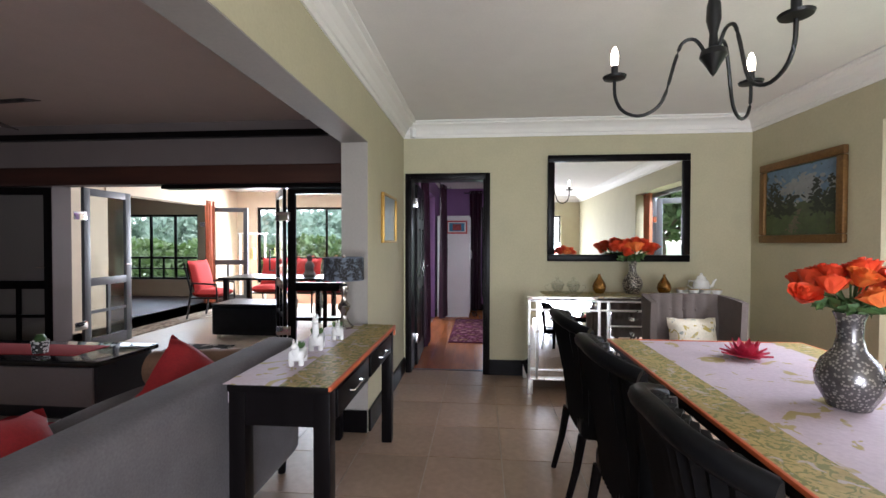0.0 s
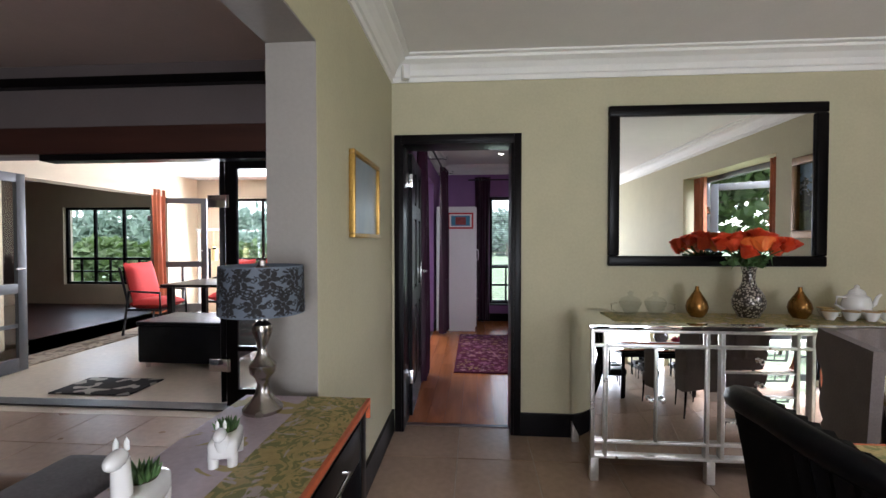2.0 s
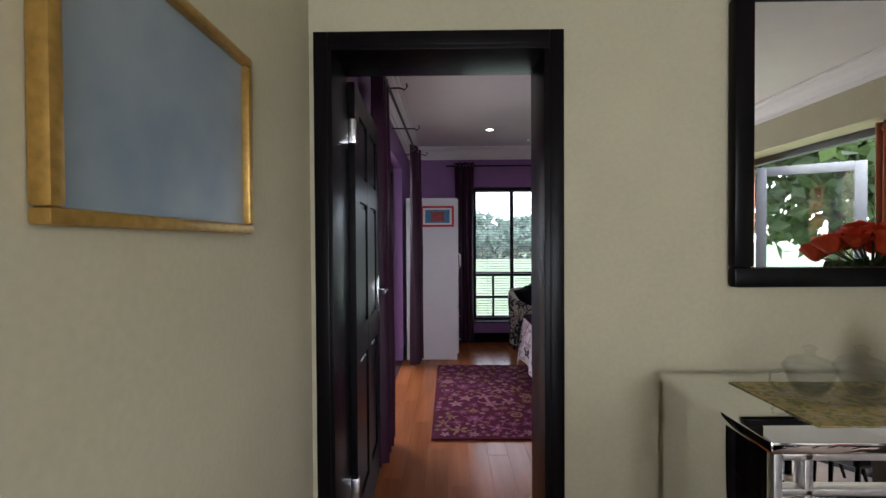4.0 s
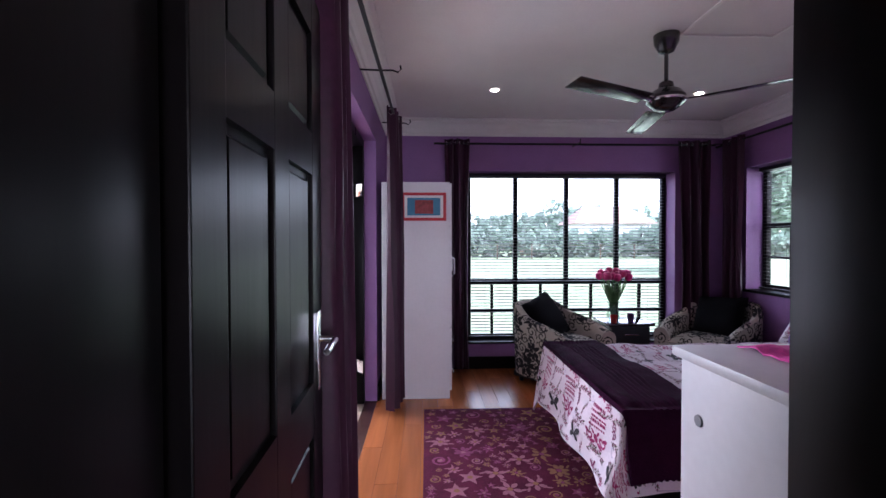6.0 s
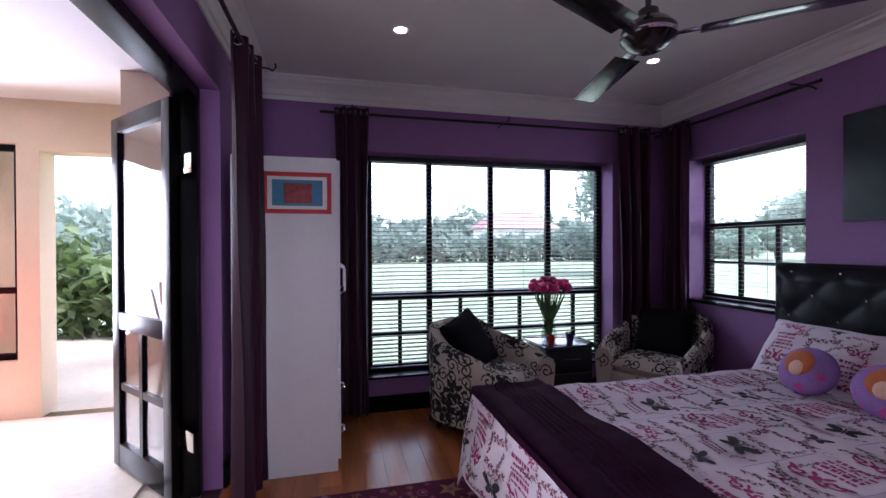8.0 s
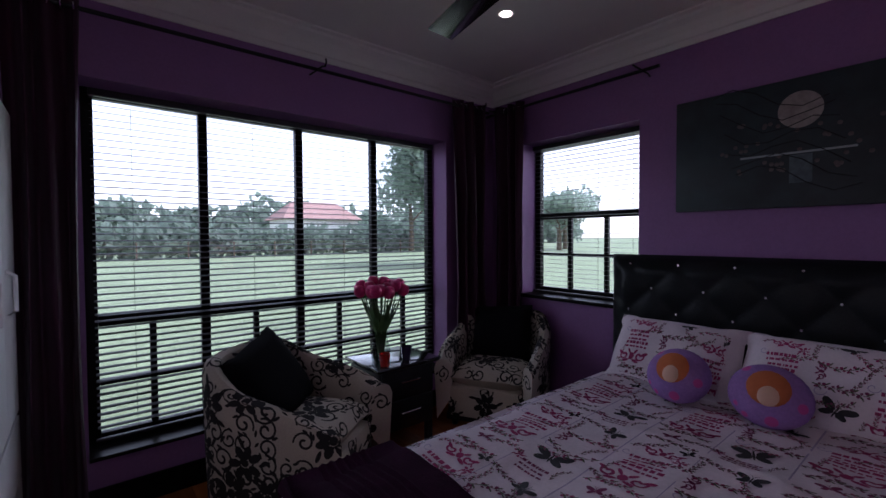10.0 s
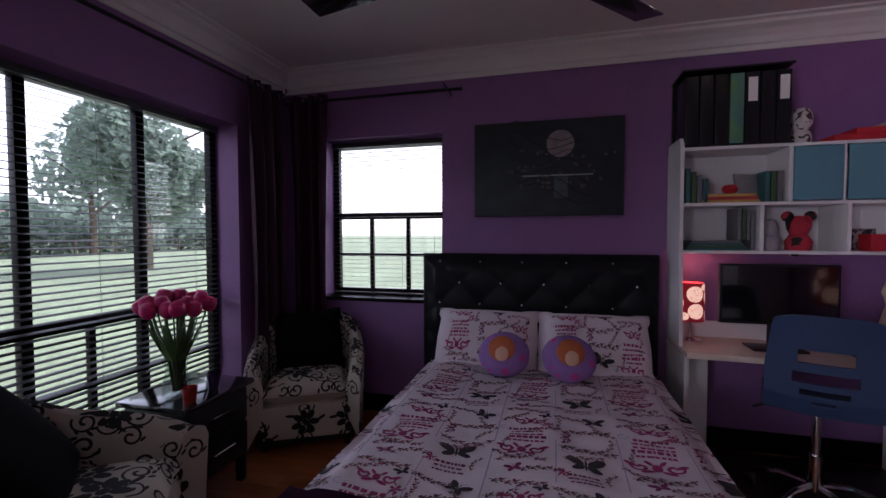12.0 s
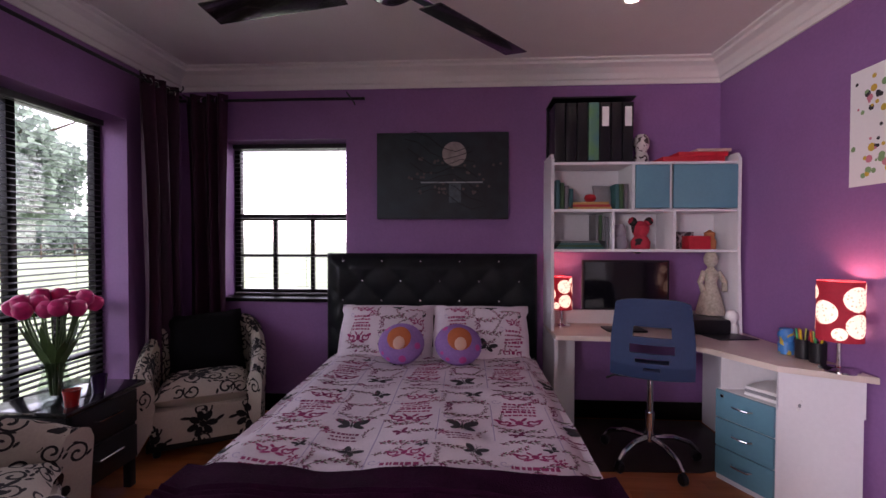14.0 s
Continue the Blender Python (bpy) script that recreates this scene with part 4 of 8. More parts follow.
def dining_chair(m, label, material=M_VELVET, h=0.97):
    """An upholstered chair whose back is at -y; pleated outside back with curled wings."""
    c = thing("dining_chair", m, label, "dining chair", "dining chairs")
    sb_ = B()
    box(sb_, -0.235, 0.235, -0.2, 0.26, 0.36, 0.47, bevel=0.04, seg=3)
    part("seat", sb_, material, c)

    def bk(u, v):
        q = 2 * u - 1
        z = 0.38 + (h - 0.38) * v
        w = 0.235 + 0.02 * v
        y = -0.2 - 0.11 * v ** 1.3 + 0.1 * abs(q) ** 3 * (0.3 + v)
        z -= 0.05 * abs(q) ** 2.5 * v
        return (q * w, y + 0.006 * math.cos(q * 15 * math.pi), z)
    bm = B()
    g = [[bm.verts.new(bk(i / 60, j / 14)) for j in range(15)] for i in range(61)]
    f2 = [bm.faces.new((g[i][j], g[i + 1][j], g[i + 1][j + 1], g[i][j + 1])) for i in range(60) for j in range(14)]
    bmesh.ops.recalc_face_normals(bm, faces=f2)
    bmesh.ops.solidify(bm, geom=f2, thickness=0.055)
    part("backrest", bm, material, c, "black pleated satin backrest")
    part("top_roll", tube(B(), [Vector(bk(i / 16, 1)) + Vector((0, 0.01, 0)) for i in range(17)], 0.03, 10), material, c)
    for x in (-0.2, 0.2):
        part("leg", tube(B(), [(x, 0.22, 0.37), (x, 0.23, 0)], 0.024, 8, 0.016), M_BLACKWOOD, c)
        part("leg", tube(B(), [(x, -0.19, 0.38), (x, -0.22, 0.2), (x, -0.27, 0)], 0.024, 8, 0.016), M_BLACKWOOD, c)
    return c


dc = dining_chair(pose(1.06, 2.46, 0, 0, 0, -90), "black satin dining chair with a pleated back")
for y_ in (1.76, 1.08):
    copy_thing(dc, pose(1.06, y_, 0, 0, 0, -90))
for y_ in (2.3, 1.6, 0.9):
    copy_thing(dc, pose(2.42, y_, 0, 0, 0, 90))
# wingback chair at the table's head
wc = thing("wingback_chair", pose(1.84, 3.06, 0, 0, 0, 0) @ Matrix.Diagonal((0.87, 0.87, 0.96, 1)), "taupe buttoned wingback chair at the table's head", "armchair")
part("seat", boxed(-0.27, 0.27, -0.25, 0.27, 0.34, 0.47, bevel=0.045, seg=3), M_TAUPE, wc)


def wing(u, v):
    q = 2 * u - 1
    z = 0.34 + 0.7 * v - 0.035 * abs(q) ** 4 * v
    k = abs(q)
    if k < 0.72:
        x, y = q * 0.40, 0.27 + 0.06 * v
        cell = abs(math.sin(q * 4.2 * math.pi)) ** 0.5 * 0.014 * (v > 0.35)
        y -= cell + 0.012 * abs(math.cos(v * 9)) * (v > 0.4)
    else:
        e = (k - 0.72) / 0.28
        x, y = math.copysign(0.288 + 0.03 * math.sin(e * math.pi / 2), q), 0.27 + 0.06 * v - e * (0.2 + 0.1 * v)
    return (x, y, z)


bm = B()
g = [[bm.verts.new(wing(i / 70, j / 26)) for j in range(27)] for i in range(71)]
f2 = [bm.faces.new((g[i][j], g[i + 1][j], g[i + 1][j + 1], g[i][j + 1])) for i in range(70) for j in range(26)]
bmesh.ops.recalc_face_normals(bm, faces=f2)
bmesh.ops.solidify(bm, geom=f2, thickness=-0.05)
part("backrest", bm, M_TAUPE, wc, "buttoned wing back")
for i in range(5):
    q = -0.5 + 0.25 * i
    for z in (0.75, 0.92):
        part("button", turned([(0, 0), (0.012, 0.002), (0.008, 0.008), (0, 0.009)], 10, pose(q * 0.42, 0.31, z, 90, 0, 0)), M_TAUPE, wc)
for x in (-0.23, 0.23):
    for y in (-0.2, 0.25):
        part("leg", tube(B(), [(x, y, 0.36), (x * 1.03, y * 1.06, 0)], 0.026, 8, 0.016), M_BLACKWOOD, wc)
single("cushion", pad(B(), 0.35, 0.36, 0.12, 14), M_CUSHIONPRINT, "cream printed cushion on the wingback chair", "cushion", pose(1.87, 3.23, 0.655, 78, 0, 4))

# ---- chandelier
ch = thing("chandelier", pose(1.36, 2.0, 0), "black iron chandelier with candle bulbs", "chandelier")
part("stem", turned([(0, 2.11), (0.012, 2.125), (0.03, 2.16), (0.055, 2.2), (0.05, 2.225), (0.02, 2.24), (0.016, 2.3), (0.03, 2.36), (0.028, 2.42), (0.014, 2.48), (0.012, CEIL - 0.03), (0.05, CEIL - 0.02), (0.055, CEIL), (0, CEIL)], 20), M_IRON, ch)
for i in range(3):
    a = math.radians(120 * i + 160)
    ca, sa = math.cos(a), math.sin(a)
    pts_ = [(0.03, 2.22), (0.07, 2.285), (0.12, 2.28), (0.15, 2.2), (0.2, 2.03), (0.28, 1.975), (0.36, 2.0), (0.4, 2.07), (0.405, 2.16)]
    sm = []
    for k in range(len(pts_) - 1):
        p0, p1, p2, p3 = (Vector(pts_[max(0, min(len(pts_) - 1, k + d))]) for d in (-1, 0, 1, 2))
        for t_ in (0, 0.25, 0.5, 0.75):
            sm.append(0.5 * ((2 * p1) + (p2 - p0) * t_ + (2 * p0 - 5 * p1 + 4 * p2 - p3) * t_ ** 2 + (3 * p1 - p0 - 3 * p2 + p3) * t_ ** 3))
    sm.append(Vector(pts_[-1]))
    arm = part("arm", tube(B(), [(r * ca, r * sa, z) for r, z in sm], 0.008, 8), M_IRON, ch)
    part("drip_pan", turned([(0, 2.155), (0.05, 2.165), (0.055, 2.175), (0.02, 2.172), (0.016, 2.175), (0.016, 2.225), (0, 2.225)], 20, pose(0.405 * ca, 0.405 * sa, 0)), M_IRON, arm)
    part("candle_bulb", turned([(0.014, 2.226), (0.018, 2.25), (0.017, 2.28), (0.009, 2.31), (0, 2.32)], 14, pose(0.405 * ca, 0.405 * sa, 0)), glow("candle_bulb_glow", (1.0, 0.85, 0.62), 3.5), arm)

# ---- console table
CX0, CX1, CY0, CY1, CZ = -0.70, -0.26, 1.67, 2.965, 0.79
ct = thing("console_table", pose(0, 0, 0), "narrow black console table with two drawers", "console table")
part("tabletop", boxed(CX0, CX1, CY0, CY1, CZ - 0.03, CZ, bevel=0.004), M_BLACKWOOD, ct)
for x in (CX0 + 0.005, CX1 - 0.075):
    for y in (CY0 + 0.005, CY1 - 0.085):
        part("leg", boxed(x, x + 0.07, y, y + 0.07, 0, CZ - 0.03, bevel=0.004), M_BLACKWOOD, ct)
part("apron", boxed(CX0 + 0.015, CX1 - 0.015, CY0 + 0.015, CY1 - 0.025, CZ - 0.17, CZ - 0.031), M_BLACKWOOD, ct)
for y0, y1 in ((CY0 + 0.1, CY0 + 0.6), (CY0 + 0.65, CY1 - 0.11)):
    dr = part("drawer", boxed(CX1 - 0.015, CX1 - 0.002, y0, y1, CZ - 0.16, CZ - 0.04, bevel=0.003), M_BLACKWOOD, ct)
    hb = B()
    ym = (y0 + y1) / 2
    tube(hb, [(CX1 - 0.002, ym - 0.08, CZ - 0.1), (CX1 + 0.02, ym - 0.08, CZ - 0.1), (CX1 + 0.02, ym + 0.08, CZ - 0.1), (CX1 - 0.002, ym + 0.08, CZ - 0.1)], 0.005, 8)
    part("handle", hb, M_CHROME, dr, "chrome bar handle")
cr_ = thing("console_runner", pose(0, 0, CZ + 0.001), "lilac and gold brocade runner with orange hem", "runner")
part("cloth", sheet(B(), 12, 40, lambda u, v: (CX0 - 0.01 + 0.24 * u, CY0 - 0.01 + v * (CY1 - CY0 + 0.01), 0.002 + ripple(u, v * 2)), 0.002), M_BROCADE, cr_)
part("band", sheet(B(), 10, 40, lambda u, v: (CX0 + 0.23 + (CX1 - CX0 - 0.235) * u, CY0 - 0.01 + v * (CY1 - CY0 + 0.01), 0.0025 + ripple(u, v * 2)), 0.002), M_BROCADEBAND, cr_, "gold and green brocade band")
hm = B()
box(hm, CX1 - 0.006, CX1 + 0.008, CY0 - 0.01, CY1, -0.014, 0.006, bevel=0.004)
part("hem", hm, M_ORANGEHEM, cr_, "orange hem")
part("overhang", sheet(B(), 8, 4, lambda u, v: (CX0 + 0.26 + (CX1 - CX0 - 0.255) * u, CY1 + 0.006, 0.003 - 0.07 * v), 0.003), M_ORANGEHEM, cr_)
part("overhang", sheet(B(), 10, 4, lambda u, v: (CX0 - 0.012 - 0.006 * math.sin(9 * u), CY0 + 0.03 + 0.4 * u, 0.003 - 0.09 * v), 0.003), M_BROCADE, cr_)

tl = thing("table_lamp", pose(-0.58, 2.83, CZ + 0.006), "pewter table lamp with a grey damask drum shade", "table lamp")
part("base", turned([(r_ * 0.82, z_) for r_, z_ in [(0, 0), (0.075, 0), (0.078, 0.012), (0.05, 0.035), (0.03, 0.06), (0.022, 0.09), (0.03, 0.11), (0.05, 0.13), (0.052, 0.155), (0.03, 0.175), (0.018, 0.2), (0.022, 0.225), (0.04, 0.265), (0.036, 0.285), (0.015, 0.3), (0.012, 0.46), (0, 0.46)]], 28), M_PEWTER, tl)
part("shade", turned([(0.134, 0.325), (0.13, 0.48), (0.127, 0.48), (0.131, 0.325)], 40), M_DAMLAMP, tl, "grey and black damask drum shade")
part("finial", turned([(0.03, 0.47), (0.012, 0.48), (0.01, 0.495), (0, 0.5)], 14), M_PEWTER, tl)
part("shade_ring", turned([(0.122, 0.462), (0.0, 0.466)], 20), M_PEWTER, tl)



def animal_planter(m, label, neck, seed):
    """A white ceramic llama-shaped planter with a succulent in its back."""
    a = thing("animal_planter", m, label, "planter", "animal planters")
    bm = B()
    box(bm, -0.05, 0.05, -0.085, 0.085, 0.03, 0.105, bevel=0.028, seg=4)
    for x in (-0.032, 0.032):
        for y in (-0.06, 0.06):
            lathe(bm, [(0.018, 0), (0.02, 0.05), (0, 0.055)], 12, pose(x, y, 0))
    tube(bm, [(0, -0.06, 0.07), (0, -0.085, 0.12), (0, -0.09, neck)], 0.028, 12, 0.02)
    bmesh.ops.create_uvsphere(bm, u_segments=14, v_segments=10, radius=1, matrix=Matrix.LocRotScale((0, -0.11, neck + 0.008), None, (0.022, 0.04, 0.022)))
    for s in (1, -1):
        lathe(bm, [(0.007, 0), (0.006, 0.02), (0, 0.032)], 8, pose(s * 0.012, -0.085, neck + 0.02))
    part("body", bm, M_PORCELAIN, a)
    part("soil", turned([(0.036, 0.1055), (0, 0.108)], 16, pose(0, 0.015, 0)), M_BARK, a)
    lf = B()
    rg = random.Random(seed)
    for i in range(26):
        an = i * 2.4
        q = 0.03 * math.sqrt(i / 26)
        lathe(lf, [(0.006, 0), (0.008, 0.015), (0, 0.045)], 6, pose(q * math.cos(an), 0.015 + q * math.sin(an), 0.105, -1000 * q * math.sin(an), 1000 * q * math.cos(an), 0))
    part("succulent", lf, M_STEM, a)
    return a


animal_planter(pose(-0.53, 1.98, CZ + 0.006, 0, 0, 12) @ Matrix.Diagonal((0.7, 0.7, 0.7, 1)), "white ceramic lying llama planter with a green succulent", 0.135, 1)
animal_planter(pose(-0.55, 2.27, CZ + 0.006, 0, 0, 15) @ Matrix.Diagonal((0.76, 0.76, 0.76, 1)), "white ceramic long necked llama planter with a succulent", 0.21, 2)
animal_planter(pose(-0.52, 2.52, CZ + 0.006, 0, 0, 20) @ Matrix.Diagonal((0.68, 0.68, 0.68, 1)), "white ceramic animal planter with a succulent", 0.13, 3)

# ---- garden door in the dining room
dwin = thing("door_5", Matrix(), "dark framed garden door of the dining room", "door frame", kind="structure")
for y0, y1, z0, z1 in ((1.25, 1.31, 0, 2.14), (3.04, 3.1, 0, 2.14), (1.25, 3.1, 2.14, 2.2)):
    part("jamb", boxed(3.24, 3.32, y0, y1, z0, z1, bevel=0.004), M_GUNFRAME, dwin)
swin = thing("window_3", Matrix(), "dark framed window behind the dining table", "window", kind="structure")
for x0, x1, z0, z1 in ((0.1, 0.15, 0.0, 2.1), (2.45, 2.5, 0.0, 2.1), (0.15, 2.45, 0.0, 0.05), (0.15, 2.45, 2.05, 2.1), (1.27, 1.33, 0.05, 2.05)):
    part("window_frame", boxed(x0, x1, -3.12, -3.07, z0, z1, bevel=0.004), M_GUNFRAME, swin)

# ================================================================ bedroom
def window_unit(name, axis, at, a0, a1, z0, z1, mull, transoms, bars, label, f=0.05, depth=0.05):
    """A metal window in the wall: frame, mullions, transoms, small glazing bars and panes."""
    w = thing(name, Matrix(), label, "window", kind="structure")

    def place(u0, u1, lo, hi, d0=0.0, d1=depth, bev=0.004):
        if axis == "y":
            return boxed(u0, u1, at + d0, at + d1, lo, hi, bevel=bev)
        return boxed(at + d0, at + d1, u0, u1, lo, hi, bevel=bev)
    fr = B()
    for u0, u1, lo, hi in ((a0, a0 + f, z0, z1), (a1 - f, a1, z0, z1), (a0 + f, a1 - f, z0, z0 + f), (a0 + f, a1 - f, z1 - f, z1)):
        if axis == "y":
            box(fr, u0, u1, at, at + depth, lo, hi, bevel=0.004)
        else:
            box(fr, at, at + depth, u0, u1, lo, hi, bevel=0.004)
    part("window_frame", fr, M_BLACKWOOD, w)
    for u in mull:
        part("mullion", place(u - 0.024, u + 0.024, z0 + f, z1 - f, 0.003, depth - 0.003), M_BLACKWOOD, w)
    for z, h in transoms:
        part("transom", place(a0 + f, a1 - f, z - h / 2, z + h / 2, 0.006, depth - 0.006), M_BLACKWOOD, w)
    for u, lo, hi in bars:
        part("glazing_bar", place(u - 0.016, u + 0.016, lo, hi, 0.009, depth - 0.009), M_BLACKWOOD, w)
    edges = [a0 + f, *mull, a1 - f]
    for u0, u1 in zip(edges, edges[1:]):
        p = part("pane", place(u0, u1, z0 + f, z1 - f, depth * 0.5, depth * 0.5 + 0.004, 0), M_GLASS, w)
        p.visible_shadow = False
    return w


window_unit("window_1", "y", 8.93, 0.36, 2.6, 0.28, 2.1, [0.905, 1.475, 2.045], [(0.91, 0.055), (0.59, 0.03)],
            [(u, 0.33, 0.9) for u in (0.645, 1.19, 1.76, 2.31)], "wide black framed window with small lower panes")
window_unit("window_2", "x", 3.31, 7.45, 8.42, 0.87, 2.09, [], [(1.5, 0.05), (1.19, 0.025)],
            [(7.78, 0.92, 1.49), (8.09, 0.92, 1.49)], "small black framed window above the sill")
structure("sill_1", boxed(3.10, 3.31, 7.45, 8.42, 0.845, 0.872, bevel=0.004), M_BLACKWOOD, "dark window sill")
structure("sill_2", boxed(0.36, 2.6, 8.735, 8.93, 0.265, 0.284, bevel=0.004), M_BLACKWOOD, "dark window sill")
for n_, b_ in (("baseboard_1", (-0.5, 3.14, 8.732, 8.75)), ("baseboard_2", (3.122, 3.14, 4.70, 8.73)), ("baseboard_3", (-0.5, -0.482, 4.70, 5.75)), ("baseboard_4", (-0.5, -0.482, 7.85, 8.73)), ("baseboard_5", (0.48, 3.12, 4.698, 4.715))):
    structure(n_, boxed(b_[0], b_[1], b_[2], b_[3], 0.0, 0.13, bevel=0.004), M_BLACKWOOD, "black painted skirting board")


def blind(m, width, height, pitch, label, tilt):
    """A venetian blind: head rail, slats, bottom rail and cords; hangs in the x-z plane."""
    b = thing("venetian_blind", m, label, "blind", "venetian blinds")
    part("head_rail", boxed(-width / 2, width / 2, -0.02, 0.02, -0.035, 0, bevel=0.004), M_SLAT, b)
    n = int((height - 0.05) / pitch)
    bm = B()
    sheet(bm, 1, 4, lambda u, v: (width * (u - 0.5) * 0.995, (v - 0.5) * 0.028, 0.0024 * (1 - (2 * v - 1) ** 2) + (v - 0.5) * tilt), 0.0007)
    first = part("slat", bm, M_SLAT, b)
    first.location = (0, 0, -0.045)
    for i in range(1, n):
        o = first.copy()
        scene.collection.objects.link(o)
        o.location = (0, 0, -0.045 - i * pitch)
    part("bottom_rail", boxed(-width / 2, width / 2, -0.013, 0.013, -height, -height + 0.014, bevel=0.003), M_SLAT, b)
    for u in (-0.42, -0.14, 0.14, 0.42):
        part("cord", tube(B(), [(u * width, 0.014, -0.03), (u * width, 0.014, -height + 0.01)], 0.0011, 5), M_SLAT, b)
    return b


blind(pose(1.475, 8.89, 2.085), 2.17, 1.78, 0.034, "black venetian blind with open slats in the wide window", 0.007)
blind(pose(3.27, 7.935, 2.08, 0, 0, 90), 0.93, 1.2, 0.034, "black venetian blind with open slats in the small window", 0.001)


def curtain(m, width, height, folds, label, material, depth=0.055, lean=0.0, seed=0, group="plum curtains"):
    """A hanging curtain with soft folds and eyelet rings; hangs down from z = 0 along x."""
    c = thing("curtain", m, label, "curtain", group)

    def fn(u, v):
        gather = 1 - 0.16 * math.sin(v * math.pi) * (0.6 + 0.4 * u)
        ph = 2 * math.pi * folds * u + 0.5 * math.sin(3 * v + seed)
        a = depth * (0.75 + 0.45 * v)
        return ((u - 0.5) * width * gather + lean * v + 0.012 * math.sin(ph * 0.5 + 2 * v), a * math.sin(ph) * 0.8 + 0.012 * noise.noise((u * 6, v * 3, seed)), -v * height)
    part("cloth", sheet(B(), folds * 14, 26, fn, 0.003), material, c)
    for i in range(folds * 2):
        u = (i + 0.5) / (folds * 2)
        ring = B()
        tube(ring, [((u - 0.5) * width, 0.022 * math.cos(a), -0.045 + 0.022 * math.sin(a)) for a in [k * math.pi / 5 for k in range(11)]], 0.004, 6)
        part("eyelet", ring, M_CHROME, c)
    return c


curtain(pose(-0.39, 5.64, 2.40, 0, 0, 90), 0.42, 2.37, 4, "plum satin curtain drawn back beside the patio door", M_CURTAIN, seed=1)
curtain(pose(-0.33, 7.70, 2.40, 0, 0, 82), 0.34, 2.37, 3, "plum satin curtain drawn back beside the white cupboard", M_CURTAIN, seed=2)
curtain(pose(0.24, 8.62, 2.40), 0.26, 2.36, 3, "plum satin curtain drawn back beside the wide window", M_CURTAIN, 0.04, seed=3)
curtain(pose(2.72, 8.62, 2.40), 0.34, 2.36, 3, "plum satin curtain hanging in the window corner", M_CURTAIN, 0.05, lean=0.05, seed=4)
curtain(pose(3.03, 8.48, 2.40, 0, 0, 90), 0.32, 2.36, 3, "plum satin curtain hanging beside the small window", M_CURTAIN, 0.05, lean=-0.02, seed=5)


def rod(name_label, p0, p1, hooks):
    """A thin iron curtain rod with hooked brackets."""
    r = thing("curtain_rod", pose(*p0), name_label, "curtain rod", "curtain rods")
    v = Vector(p1) - Vector(p0)
    part("bar", tube(B(), [(0, 0, 0), v], 0.011, 8), M_IRON, r)
    side = Vector((-v.y, v.x, 0)).normalized()
    for h, s in hooks:
        q = v * h
        part("bracket", tube(B(), [q + side * s * k * 0.12 + Vector((0, 0, dz)) for k, dz in ((-1, 0.004), (0, 0.0), (0.6, 0.0), (0.85, -0.012), (1.0, 0.008), (0.95, 0.028))], 0.0055, 6), M_IRON, r)
    return r


rod("black iron curtain rod above the patio door", (-0.36, 5.45, 2.355), (-0.33, 7.95, 2.355), [(0.12, -1), (0.52, -1), (0.97, -1)])
rod("black iron curtain rod above the wide window", (0.0, 8.62, 2.355), (2.95, 8.62, 2.355), [(0.08, -1), (0.5, -1), (0.95, -1)])
rod("black iron curtain rod above the small window", (3.03, 8.72, 2.355), (3.03, 7.28, 2.355), [(0.1, 1), (0.93, 1)])


# ---- interior door
def panel_door(name, m, w, h, label, handle_x):
    """A six-panel door, hinged at x = 0 and reaching to x = w; frame pieces proud of the panels."""
    d = thing(name, m, label, "door", kind="structure")
    t = 0.04
    fr = B()
    st = 0.105
    for x0, x1 in ((0, st), (w - st, w), (w / 2 - 0.05, w / 2 + 0.05)):
        box(fr, x0, x1, -t / 2, t / 2, 0.0, h, bevel=0.003)
    rails = [(0.0, 0.2), (0.82, 0.96), (1.52, 1.63), (h - 0.11, h)]
    for z0, z1 in rails:
        for x0, x1 in ((st, w / 2 - 0.05), (w / 2 + 0.05, w - st)):
            box(fr, x0 - 0.001, x1 + 0.001, -t / 2 + 0.0005, t / 2 - 0.0005, z0, z1)
    part("door_frame", fr, M_BLACKWOOD, d, smooth=False)
    for (a, b), (c, e) in zip(rails, rails[1:]):
        for x0, x1 in ((st, w / 2 - 0.05), (w / 2 + 0.05, w - st)):
            part("panel", boxed(x0 + 0.012, x1 - 0.012, -0.013, 0.013, b + 0.012, c - 0.012, bevel=0.012, seg=1), M_BLACKWOOD, d, smooth=False)
            part("panel_bed", boxed(x0, x1, -0.006, 0.006, b, c), M_BLACKWOOD, d, smooth=False)
    for s in (1, -1):
        hb = B()
        box(hb, handle_x - 0.022, handle_x + 0.022, s * t / 2, s * (t / 2 + 0.008), 0.93, 1.15, bevel=0.006)
        plate = part("handle_plate", hb, M_CHROME, d, "chrome handle plate")
        lever = B()
        tube(lever, [(handle_x, s * t / 2, 1.07), (handle_x, s * (t / 2 + 0.045), 1.07), (handle_x - 0.02, s * (t / 2 + 0.052), 1.07), (handle_x - 0.12, s * (t / 2 + 0.048), 1.062)], 0.0095, 10)
        part("lever", lever, M_CHROME, plate, "chrome lever handle")
    for z in (0.25, 1.75):
        part("hinge", boxed(-0.01, 0.03, -t / 2 - 0.003, t / 2 + 0.003, z, z + 0.1, bevel=0.002), M_CHROME, d, "steel hinge")
    return d


